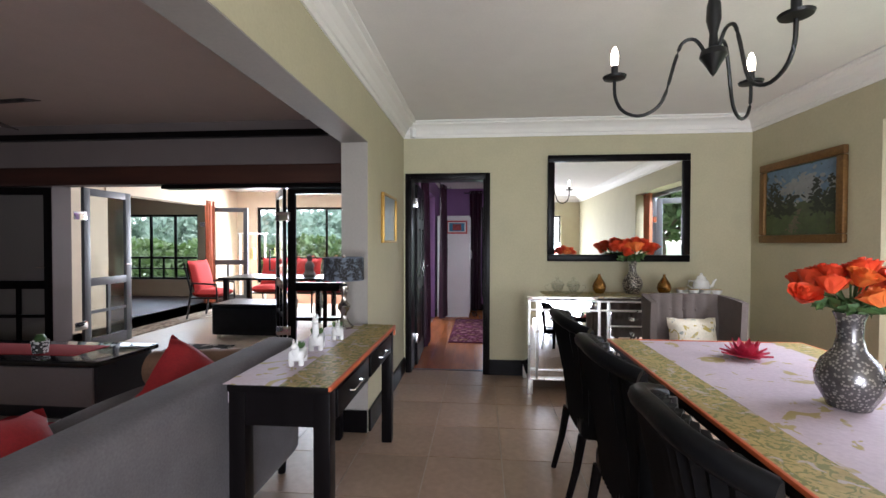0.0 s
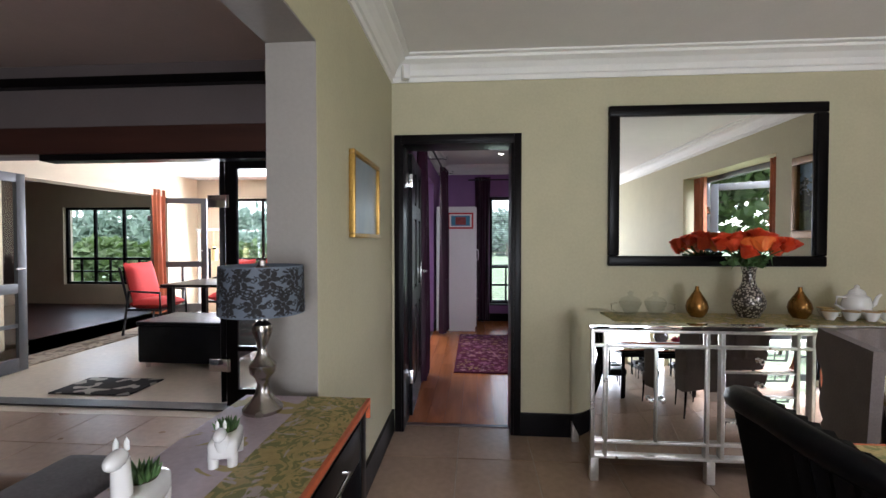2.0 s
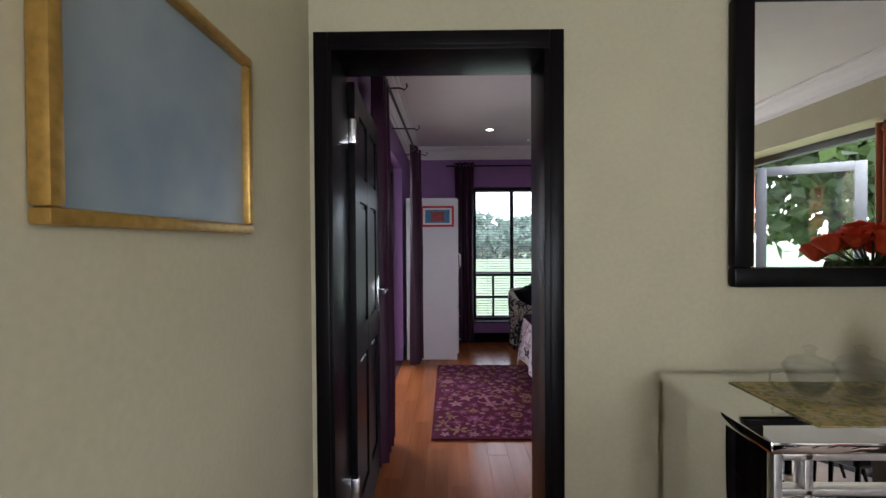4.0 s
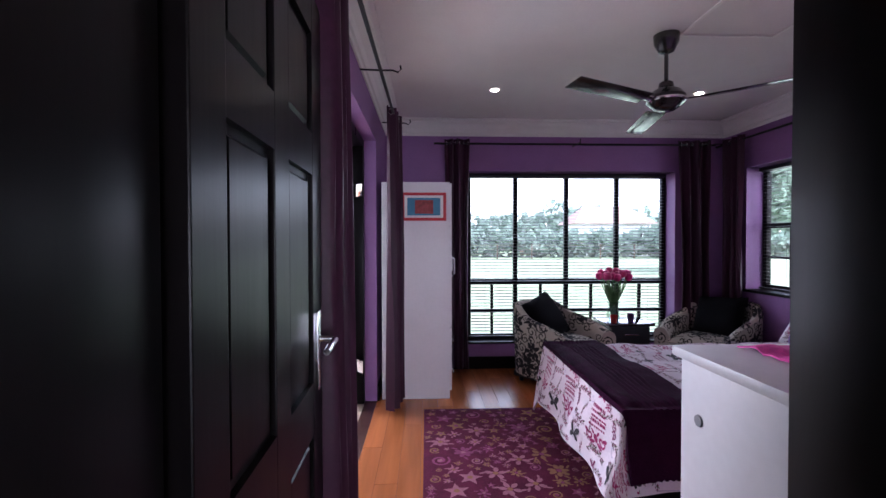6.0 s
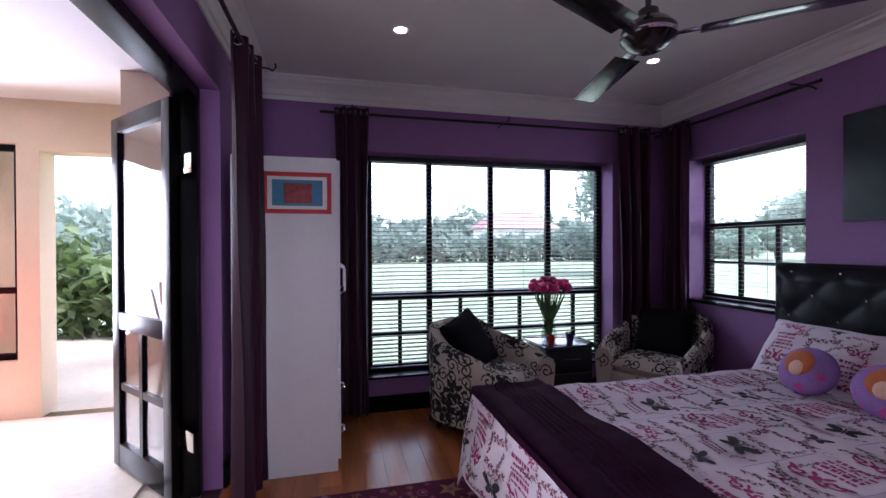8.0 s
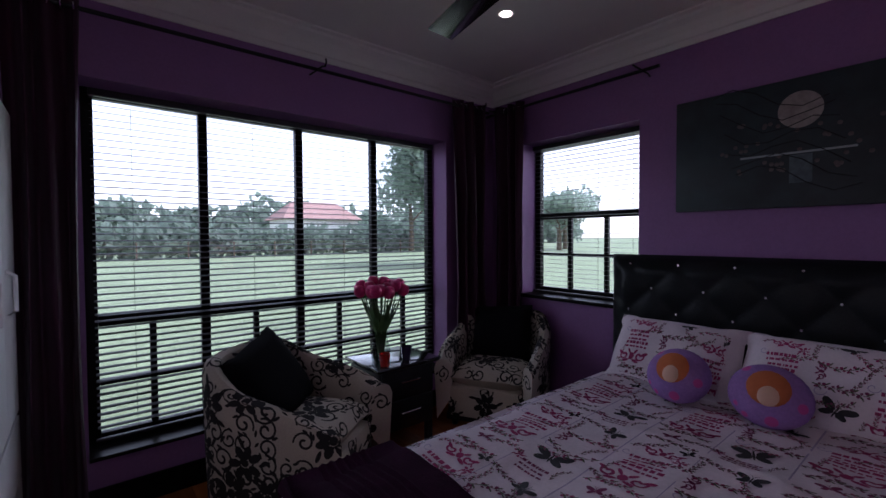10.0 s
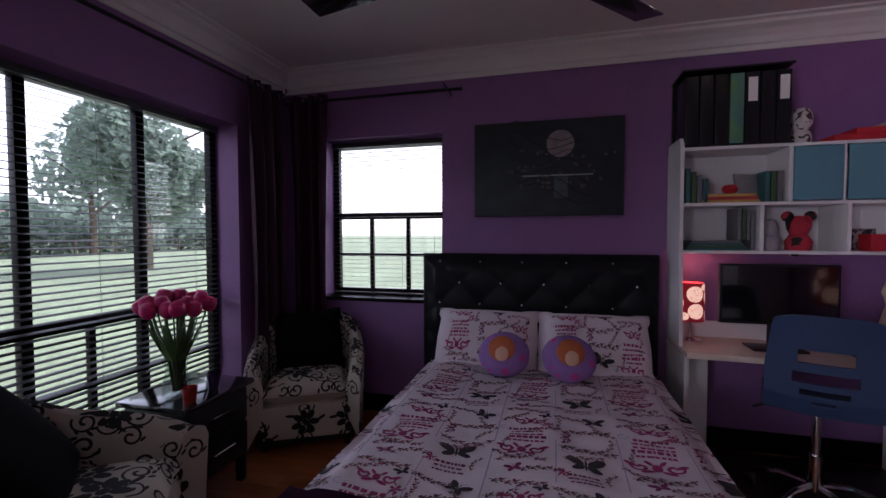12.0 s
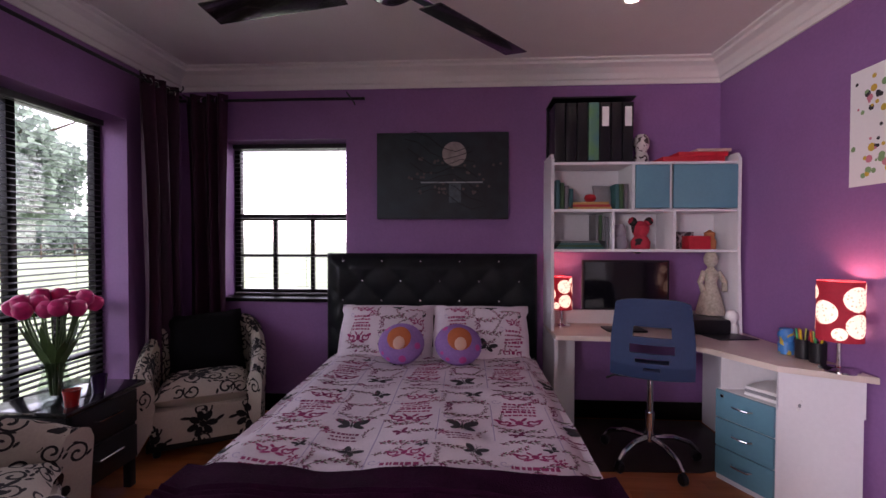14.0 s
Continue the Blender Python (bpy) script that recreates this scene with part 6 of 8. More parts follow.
sp = spot(0.49, 7.77, CEIL)
for x_, y_, z_ in ((2.24, 7.79, CEIL), (2.27, 5.65, CEIL), (0.49, 5.65, CEIL)):
    copy_thing(sp, pose(x_, y_, z_))
structure("ceiling_hatch", box(box(box(boxed(1.46, 2.06, 6.78, 6.80, CEIL - 0.008, CEIL), 1.46, 2.06, 6.2, 6.22, CEIL - 0.008, CEIL), 1.46, 1.48, 6.22, 6.78, CEIL - 0.008, CEIL), 2.04, 2.06, 6.22, 6.78, CEIL - 0.008, CEIL), M_CORNICE, "white trim of a ceiling hatch")

# ---- corner desk
desk = thing("corner_desk", pose(0, 0, 0), "white corner desk with teal drawers and a hutch", "desk")
DZ = 0.71
outline = [(3.12, 4.712), (3.12, 5.96), (2.66, 5.96), (2.65, 5.62), (2.6, 5.42), (2.5, 5.26), (2.36, 5.16), (2.05, 5.03), (1.88, 4.712)]
part("desktop", prism(B(), outline, DZ - 0.03, DZ, 0.003), M_DESK, desk, "pale laminate desktop with a curved edge")
part("side_panel", prism(B(), [(2.70, 5.94), (2.70, 5.963), (3.12, 5.963), (3.12, 5.94)], 0, DZ - 0.031), M_WHITE, desk)
part("side_panel", boxed(2.92, 2.945, 5.78, 5.94, 0, DZ - 0.031), M_WHITE, desk)
part("modesty_panel", boxed(2.55, 3.1, 4.80, 4.82, 0.0, DZ - 0.031), M_WHITE, desk)
ped = [(2.35, 5.14), (2.07, 5.015), (1.945, 4.72), (2.35, 4.72)]
part("pedestal", prism(B(), ped, 0.0, 0.5), M_WHITE, desk)
part("end_panel", prism(B(), [(2.055, 5.02), (2.075, 5.015), (1.955, 4.72), (1.935, 4.72)], 0.5, DZ - 0.031), M_WHITE, desk)
part("inner_panel", boxed(2.33, 2.35, 4.72, 5.13, 0.5, DZ - 0.031), M_WHITE, desk)
dv = Vector((2.07 - 2.35, 5.015 - 5.14, 0))
ang = math.degrees(math.atan2(dv.y, dv.x))
for i in range(3):
    dm = pose(2.35, 5.14, 0.035 + i * 0.157, 0, 0, ang)
    dr = part("drawer", boxed(0.004, dv.length - 0.004, -0.018, -0.001, 0, 0.15, bevel=0.002, m=dm), M_TEAL, desk, "teal drawer front")
    hb = B()
    tube(hb, [dm @ Vector((0.1 + dx, dy, 0.085)) for dx, dy in ((0, -0.018), (0.01, -0.036), (0.05, -0.042), (0.09, -0.036), (0.1, -0.018))], 0.006, 8)
    part("handle", hb, M_CHROME, dr, "chrome bow handle")
part("lock", turned([(0.01, 0), (0.008, 0.003), (0, 0.003)], 12, pose(2.35, 5.14, 0.475, 0, 0, ang) @ pose(0.04, -0.018, -0.005, 90, 0, 0)), M_CHROME, desk)
# hutch
HX0, HX1, HY0, HY1, HZ1 = 2.83, 3.12, 4.73, 5.965, 1.84
hutch = part("hutch", prism(B(), [(HX1 - 0.012, HY0), (HX1, HY0), (HX1, HY1), (HX1 - 0.012, HY1)], 1.235, HZ1), M_WHITE, desk, "white hutch shelves")
sideprof = [(2.80, DZ + 0.0), (2.83, 1.2), (2.83, 1.86), (2.86, 1.90), (3.108, 1.90), (3.108, DZ)]
for y0 in (HY0, HY1 - 0.02):
    bm = B()
    a_ = [bm.verts.new((x, y0, z)) for x, z in sideprof]
    b_ = [bm.verts.new((x, y0 + 0.02, z)) for x, z in sideprof]
    bm.faces.new(a_)
    bm.faces.new(b_)
    for i in range(len(a_)):
        j = (i + 1) % len(a_)
        bm.faces.new((a_[i], a_[j], b_[j], b_[i]))
    part("hutch_side", bm, M_WHITE, hutch, smooth=False)
for z in (1.24, 1.51, 1.825):
    part("shelf", boxed(HX0 + 0.008, HX1 - 0.012, HY0 + 0.02, HY1 - 0.02, z, z + 0.018, bevel=0.002), M_WHITE, hutch)
for y, z0, z1 in ((5.55, 1.258, 1.51), (5.15, 1.258, 1.51), (5.42, 1.528, 1.825), (5.18, 1.528, 1.825)):
    part("divider", boxed(HX0 + 0.012, HX1 - 0.012, y - 0.009, y + 0.009, z0, z1), M_WHITE, hutch)
for y0, y1 in ((5.19, 5.41), (4.755, 5.165)):
    part("cabinet_door", boxed(HX0 - 0.004, HX0 + 0.01, y0, y1, 1.533, 1.82, bevel=0.002), M_TEAL, hutch, "teal cabinet door")
part("back_rail", boxed(3.09, 3.108, HY0 + 0.02, HY1 - 0.02, DZ + 0.001, DZ + 0.1), M_WHITE, desk)
part("puck_light", turned([(0.035, 0.0), (0.03, -0.012), (0, -0.014)], 16, pose(2.95, 5.35, 1.24)), M_CHROME, hutch)


def lamp(m, label, k=1.0):
    """A small table lamp, its red shade printed with cream discs and lit from inside."""
    t = thing("table_lamp", m, label, "table lamp", "red lamps")
    part("base", turned([(0, 0), (0.07 * k, 0), (0.07 * k, 0.008), (0.02, 0.014), (0.01, 0.02), (0.008, 0.14 * k), (0, 0.14 * k)], 28), M_CHROME, t, "chrome foot and stem")
    r, z0, z1 = 0.078 * k, 0.13 * k, 0.38 * k
    sh = part("shade", turned([(r, z0), (r, z1), (r - 0.003, z1), (r - 0.003, z0)], 40), M_SHADE, t, "red drum shade")
    for a, z, rr in ((185, 0.31, 0.052), (190, 0.2, 0.05), (100, 0.25, 0.05), (60, 0.33, 0.03), (265, 0.29, 0.045), (262, 0.17, 0.03), (20, 0.2, 0.05), (320, 0.27, 0.05), (140, 0.165, 0.026), (228, 0.355, 0.022)):
        def disc(u, v):
            w = rr * k * u
            da = w * math.cos(2 * math.pi * v) / r
            zz = min(max(z * k + w * math.sin(2 * math.pi * v), z0), z1)
            return ((r + 0.0012) * math.cos(math.radians(a) + da), (r + 0.0012) * math.sin(math.radians(a) + da), zz)
        part("disc_print", sheet(B(), 3, 20, disc), M_SHADEDISC, sh)
    bulb = part("bulb", turned([(0.012, 0.16 * k), (0.03, 0.22 * k), (0.02, 0.26 * k), (0, 0.27 * k)], 14), glow("lamp_bulb", (1.0, 0.55, 0.35), 3), t)
    l = new("lamp_light", bpy.data.lights.new("lamp_light", "POINT"))
    l.data.energy, l.data.color, l.data.shadow_soft_size = 0.6 * k, (1.0, 0.5, 0.33), 0.03
    l.matrix_world = m @ pose(0, 0, 0.33 * k)
    return t


lamp(pose(2.98, 5.86, DZ + 0.001), "small lit table lamp with a red disc shade on the desk", 0.92)
lamp(pose(1.985, 4.80, DZ + 0.001), "lit table lamp with a red disc shade near the desk's end", 1.1)

# ---- office chair
oc = thing("office_chair", pose(2.53, 5.43, 0, 0, 0, -111) @ Matrix.Diagonal((1.0, 1.1, 1.15, 1)), "blue plastic swivel chair on a chrome star base", "office chair")
for i in range(5):
    a = math.radians(72 * i + 18)
    lg = B()
    tube(lg, [(0.03 * math.cos(a), 0.03 * math.sin(a), 0.12), (0.14 * math.cos(a), 0.14 * math.sin(a), 0.12), (0.23 * math.cos(a), 0.23 * math.sin(a), 0.095), (0.27 * math.cos(a), 0.27 * math.sin(a), 0.06)], 0.015, 8, 0.011)
    leg = part("star_leg", lg, M_CHROME, oc)
    part("castor", turned([(0.0, -0.02), (0.02, -0.02), (0.028, -0.012), (0.028, 0.012), (0.02, 0.02), (0, 0.02)], 16, pose(0.27 * math.cos(a), 0.27 * math.sin(a), 0.028, 90, 0, math.degrees(a))), M_BLACK, leg)
part("gas_lift", turned([(0.028, 0.1), (0.028, 0.25), (0.018, 0.25), (0.018, 0.42), (0.06, 0.43), (0.06, 0.44), (0, 0.44)], 18), M_CHROME, oc)
hb = B()
tube(hb, [(0, 0, 0.42), (-0.2, 0.05, 0.41), (-0.25, 0.06, 0.385)], 0.006, 8)
part("lever", hb, M_BLACK, oc)


def seatshape(u, v):
    """The one-piece shell: v runs from the seat's front edge up the back."""
    s = [(0.24, 0.44), (0.2, 0.46), (0.05, 0.452), (-0.12, 0.447), (-0.19, 0.47), (-0.225, 0.54), (-0.235, 0.62), (-0.255, 0.74), (-0.29, 0.87)]
    k = v * (len(s) - 1)
    i = min(int(k), len(s) - 2)
    f = k - i
    y, z = s[i][0] * (1 - f) + s[i + 1][0] * f, s[i][1] * (1 - f) + s[i + 1][1] * f
    w = 0.43 - 0.03 * abs(v - 0.5) - (0.05 * max(0, v - 0.8) / 0.2)
    c = (2 * u - 1)
    return (c * w / 2, y + 0.03 * c * c * v, z + 0.02 * c * c * (1 - v) - 0.02 * (v > 0.97) * c ** 4)


bm = B()
NX, NY = 30, 54
g = [[bm.verts.new(seatshape(i / NX, j / NY)) for j in range(NY + 1)] for i in range(NX + 1)]
slots = [(44, 46, 8, 22), (39, 41, 7, 23), (35, 36, 9, 21), (31, 32, 12, 18)]
fs = []
for i in range(NX):
    for j in range(NY):
        if any(a <= j <= b and c <= i < d for a, b, c, d in slots):
            continue
        fs.append(bm.faces.new((g[i][j], g[i + 1][j], g[i + 1][j + 1], g[i][j + 1])))
bmesh.ops.recalc_face_normals(bm, faces=fs)
bmesh.ops.solidify(bm, geom=fs, thickness=0.012)
part("seat_shell", bm, M_BLUEPLASTIC, oc, "blue moulded shell with slots")

# ---- things on the desk and hutch
mon = thing("monitor", pose(2.86, 5.47, DZ + 0.001), "black flat computer screen switched off", "monitor")
part("foot", boxed(-0.08, 0.08, -0.13, 0.13, 0, 0.012, bevel=0.004), M_BLACK, mon)
part("stand", boxed(0.0, 0.03, -0.03, 0.03, 0.01, 0.2, bevel=0.006), M_BLACK, mon)
part("bezel", boxed(-0.03, 0.0, -0.285, 0.285, 0.14, 0.475, bevel=0.006), M_BLACK, mon)
part("screen", boxed(-0.032, -0.029, -0.272, 0.272, 0.153, 0.462), mat("black_screen", (0.004, 0.004, 0.005), 0.12, coat=0.4), mon)
kb = single("printer", boxed(-0.11, 0.11, -0.16, 0.16, 0, 0.1, bevel=0.02), M_BLACK, "low black device on the desktop", "printer", pose(2.84, 5.0, DZ + 0.001))
single("desk_mat", prism(B(), [(-0.16, -0.1), (0.14, -0.14), (0.18, 0.1), (-0.1, 0.14)], 0, 0.006, 0.002), M_BLACK, "black mat lying on the desktop", "mat", pose(2.72, 4.9, DZ + 0.001, 0, 0, 20))
M_LACE = mat("ivory_lace", (0.5, 0.45, 0.36), 0.9, grain=60, vary=0.3, bump=0.2)
dl = B()
lathe(dl, [(0.09, 0), (0.085, 0.03), (0.06, 0.14), (0.035, 0.21), (0.045, 0.25), (0.05, 0.28), (0.02, 0.315), (0.02, 0.325), (0.042, 0.35), (0.045, 0.385), (0.03, 0.42), (0, 0.43)], 20)
for s in (1, -1):
    tube(dl, [(0, s * 0.045, 0.29), (-0.02, s * 0.08, 0.22), (-0.04, s * 0.07, 0.16)], 0.018, 8)
single("doll", dl, M_LACE, "doll in an ivory lace dress standing on the desktop", "doll", pose(2.94, 4.86, DZ + 0.105))
single("toy_figure", turned([(0, 0), (0.035, 0.0), (0.04, 0.04), (0.026, 0.07), (0.04, 0.1), (0.038, 0.13), (0.02, 0.15), (0, 0.152)], 18), M_PAPER, "small white animal figure on the desktop", "figurine", pose(2.80, 4.80, DZ + 0.001))
bx = thing("binder_box", pose(2.98, 5.68, 1.844), "black box file holder with lever arch binders", "file holder")
part("box", prism(B(), [(-0.14, -0.27), (0.13, -0.27), (0.13, 0.27), (-0.10, 0.27), (-0.14, 0.22)], 0, 0.012), M_BLACK, bx)
part("box_back", boxed(0.1, 0.13, -0.27, 0.27, 0.013, 0.43), M_BLACK, bx)
part("box_top", boxed(-0.13, 0.13, -0.275, 0.275, 0.43, 0.44), M_BLACK, bx)
M_BLUEFILE = mat("blue_green_file", (0.05, 0.16, 0.28), 0.5, grain=8, second=(0.12, 0.3, 0.08))
for i in range(7):
    y = 0.225 - i * 0.075
    bd = part("binder", boxed(-0.13, 0.09, y - 0.034, y + 0.034, 0.013, 0.40, bevel=0.004), M_BLUEFILE if i == 3 else M_BLACK, bx, "blue printed binder" if i == 3 else "")
    if i in (4, 6):
        part("spine_label", boxed(-0.1325, -0.1302, y - 0.022, y + 0.022, 0.24, 0.37), M_PAPER, bd)
single("raccoon_figure", turned([(0, 0), (0.045, 0.0), (0.05, 0.05), (0.032, 0.08), (0.052, 0.12), (0.05, 0.17), (0.03, 0.2), (0, 0.205)], 18), motif(mat("white_and_brown_figure", (0.62, 0.57, 0.54), 0.6), (0.05, 0.03, 0.03), 20, 0.55, 0.57, offset=2), "white and brown animal figure on the hutch", "figurine", pose(2.95, 5.33, 1.845))
for i, (y0, y1, h, mt_) in enumerate(((4.82, 5.22, 0.035, M_RED), (4.80, 5.12, 0.03, M_RED), (4.78, 5.0, 0.02, mat("pale_box", (0.5, 0.35, 0.3), 0.7)))):
    single("game_box", boxed(2.86, 3.08, y0, y1, 0, h, bevel=0.003), mt_, "flat red board game box on the hutch" if i < 2 else "flat pale box on the red boxes", "box", pose(0, 0, 1.844 + (0, 0.036, 0.067)[i]))
rng = random.Random(12)
cols = [mat(n_, c_, 0.6, grain=20, vary=0.15) for n_, c_ in (("book_teal", (0.03, 0.12, 0.12)), ("book_green", (0.04, 0.1, 0.04)), ("book_grey", (0.15, 0.15, 0.16)), ("book_ochre", (0.45, 0.28, 0.08)), ("book_red", (0.4, 0.04, 0.04)))]


def book(x0, x1, y0, y1, z0, z1, mt_, label, tilt=0):
    b = thing("book", pose((x0 + x1) / 2, (y0 + y1) / 2, z0, tilt, 0, 0), label, "book", "hutch books")
    w, d, h = (x1 - x0) / 2, (y1 - y0) / 2, z1 - z0
    part("cover", boxed(-w, w, -d, d, 0, h, bevel=0.002), mt_, b)
    part("pages", boxed(-w + 0.004, w + 0.0015, -d + 0.004 if d < h else -d + 0.003, d - 0.004, 0.003, h - 0.003), M_PAPER, b)
    return b


for i in range(4):
    book(2.87, 3.06, 5.90 - i * 0.03, 5.925 - i * 0.03, 1.529, 1.529 + 0.2 - 0.02 * i, cols[i % 3], "upright slim book on the hutch shelf")
for i in range(3):
    book(2.87, 3.06, 5.55 + 0.01 * i, 5.84 - 0.01 * i, 1.529 + i * 0.017, 1.545 + i * 0.017, cols[(3, 4, 3)[i]], "flat book in a low stack on the shelf")
for i in range(3):
    book(2.87, 3.05, 5.445 + i * 0.03, 5.468 + i * 0.03, 1.529, 1.7, cols[(2, 1, 0)[i]], "upright slim book on the hutch shelf")
single("photo_stand", boxed(-0.006, 0.006, -0.07, 0.07, 0, 0.17, bevel=0.003), M_GREY, "small grey picture frame leaning on books", "picture frame", pose(2.93, 5.585, 1.530, 0, 12, 20))
single("red_ball", turned([(0.0, 0), (0.03, 0.006), (0.042, 0.028), (0.03, 0.05), (0, 0.056)], 16), M_RED, "red round trinket on the book stack", "ornament", pose(2.93, 5.68, 1.5815))
for i in range(4):
    book(2.87, 3.05, 5.60 + 0.012 * i, 5.92 - 0.01 * i, 1.259 + i * 0.014, 1.272 + i * 0.014, cols[(0, 1, 0, 2)[i]], "flat teal book in a stack on the shelf")
for i in range(4):
    book(2.88, 3.05, 5.57 + i * 0.022, 5.587 + i * 0.022, 1.316 if 5.57 + i * 0.022 > 5.59 else 1.259, 1.48 + 0.006 * i, cols[(2, 2, 1, 2)[i]], "upright notebook on the hutch shelf")
ty = B()
lathe(ty, [(0, 0), (0.06, 0), (0.065, 0.05), (0.04, 0.09), (0.055, 0.12), (0.06, 0.155), (0.035, 0.19), (0, 0.195)], 18)
for s in (1, -1):
    bmesh.ops.create_uvsphere(ty, u_segments=10, v_segments=8, radius=0.03, matrix=Matrix.Translation((0, s * 0.055, 0.19)))
single("plush_toy", ty, motif(mat("red_and_black_plush", (0.45, 0.03, 0.05), 0.9), (0.02, 0.015, 0.015), 9, 0.5, 0.52, offset=3), "red and black plush toy on the hutch shelf", "plush toy", pose(2.95, 5.33, 1.259))
single("plush_toy", turned([(0, 0), (0.05, 0), (0.055, 0.06), (0.035, 0.09), (0.045, 0.13), (0.03, 0.17), (0, 0.175)], 16), mat("grey_plush", (0.35, 0.33, 0.36), 0.95), "grey plush toy on the hutch shelf", "plush toy", pose(2.98, 5.46, 1.259))
single("gift_box", boxed(-0.06, 0.06, -0.07, 0.07, 0, 0.09, bevel=0.003), M_RED, "small red box on the hutch shelf", "box", pose(2.93, 4.97, 1.259))
single("plaid_box", boxed(-0.06, 0.06, -0.09, 0.09, 0, 0.12, bevel=0.003), motif(mat("checked_card", (0.3, 0.25, 0.25), 0.7), (0.03, 0.02, 0.02), 40, 0.5, 0.52), "checked dark box on the hutch shelf", "box", pose(3.03, 5.05, 1.259))
single("plush_toy", turned([(0, 0), (0.04, 0), (0.042, 0.05), (0.03, 0.08), (0.036, 0.11), (0, 0.135)], 14), mat("orange_plush", (0.45, 0.16, 0.06), 0.95), "small orange plush toy on the hutch shelf", "plush toy", pose(2.96, 4.86, 1.259))
pc = thing("pen_cup", pose(2.20, 4.80, DZ + 0.001), "black pen cup full of coloured pens", "pen cup")
part("cup", turned([(0.034, 0), (0.036, 0.1), (0.033, 0.1), (0.03, 0.005), (0, 0.005)], 18), M_BLACK, pc)
rng = random.Random(2)
for i, c_ in enumerate(((0.5, 0.1, 0.02), (0.02, 0.3, 0.1), (0.6, 0.45, 0.02), (0.02, 0.02, 0.02), (0.5, 0.02, 0.1), (0.5, 0.5, 0.1))):
    a = i * 1.05
    part("pen", tube(B(), [(0.012 * math.cos(a), 0.012 * math.sin(a), 0.006), (0.03 * math.cos(a), 0.03 * math.sin(a), 0.15)], 0.005, 7), mat("pen_colour", c_, 0.4), pc)
copy_thing(pc, pose(2.12, 4.79, DZ + 0.001, 0, 0, 60))
single("toy_figure", turned([(0, 0), (0.035, 0), (0.038, 0.05), (0.03, 0.07), (0.04, 0.1), (0.03, 0.135), (0, 0.14)], 14), motif(mat("blue_toy", (0.03, 0.2, 0.5), 0.5), (0.5, 0.35, 0.05), 18, 0.55, 0.58), "small blue and yellow toy figure on the desk", "figurine", pose(2.29, 4.82, DZ + 0.001))
for i in range(3):
    single("document_stack", boxed(-0.13, 0.12, -0.14, 0.12, 0, 0.016, bevel=0.002), (M_PAPER, M_GREY, M_PAPER)[i], "papers lying in the open desk shelf", "papers", pose(2.19, 4.9, 0.502 + i * 0.0175, 0, 0, ang + 182 + i * 2), "papers")
so = thing("power_socket", pose(1.72, 4.698, 0.42), "white wall socket with a black plug", "socket")
part("plate", boxed(-0.06, 0.06, 0, 0.012, -0.045, 0.045, bevel=0.003), M_PAPER, so)
part("plug", boxed(-0.02, 0.02, 0.012, 0.05, -0.02, 0.02, bevel=0.006), M_BLACK, so)
part("cable", tube(B(), [(0, 0.05, 0), (0.02, 0.09, -0.04), (0.03, 0.07, -0.15), (0.02, 0.03, -0.28), (0.06, 0.02, -0.41)], 0.004, 6), M_BLACK, so)

# ---- prints on the bed linen, rug and lamp shade
duvet = next(o for o in bed.children if o.name == "duvet")
cover = surface_of(duvet)


def cover_at(s, t):
    """A point just outside the bed cover, s from the foot and t across."""
    if not (-0.4 < s < 1.84 and -0.36 < t < 1.62):
        return None
    p = Vector(duvet_at((s + 0.42) / 2.28, (t + 0.38) / 2.02))
    core = Vector((min(max(p.x, XB0 + 0.25), XB1 - 0.25), min(max(p.y, YB0 + 0.25), YB1 - 0.25), 0.3))
    return p + (p - core).normalized() * 0.03


def linen_tile(rng, dark, rose, plum, mauve, green):
    """One repeat of the linen's print, 0.5 m wide and 0.6 m high."""
    dark += moved(butterfly(), 0.37, 0.1, 0.15, rng.uniform(-25, 25)) + moved(butterfly(), 0.42, 0.47, 0.1, rng.uniform(-40, 40)) + moved(butterfly(), 0.21, 0.5, 0.06, 30)
    plum += moved(butterfly(), 0.1, 0.02, 0.07, 20)
    rose += moved(script(rng, 5), 0.13, 0.29, 0.17) + moved(crest(), 0.12, 0.17, 0.2) + moved(crest(), 0.14, 0.44, 0.15)
    plum += moved(script(rng, 3), 0.36, 0.56, 0.13) + moved(crest(), 0.3, 0.3, 0.1, 90)
    mauve += moved(spiral(0.4, 1, 0.05), 0.3, 0.2, 0.08) + moved(spiral(0.4, 1, 0.05), 0.03, 0.38, 0.07)
    mauve += line([(0.005, 0), (0.005, 0.6)], 0.005, 0.005) + line([(0.255, 0), (0.255, 0.6)], 0.004, 0.004)
    for x, y, k, a in ((0.12, 0.08, 0.2, 4), (0.38, 0.22, 0.22, -6), (0.38, 0.36, 0.2, 8), (0.12, 0.54, 0.2, -4), (0.05, 0.22, 0.1, 80), (0.46, 0.03, 0.1, 70), (0.27, 0.42, 0.12, 85), (0.2, 0.35, 0.16, 12), (0.36, 0.15, 0.16, 10), (0.06, 0.12, 0.14, -30), (0.32, 0.5, 0.16, -12), (0.07, 0.48, 0.14, 30), (0.45, 0.27, 0.12, 60), (0.2, 0.02, 0.16, 8), (0.45, 0.4, 0.14, -50)):
        g, b = sprig(rng, 8)
        green += moved(g, x, y, k, a)
        (plum if rng.random() < 0.6 else rose).extend(moved(b, x, y, k, a))
    for x, y, k in ((0.28, 0.02, 0.05), (0.22, 0.4, 0.06)):
        rose += moved(blossom(rng, 5), x, y, k)


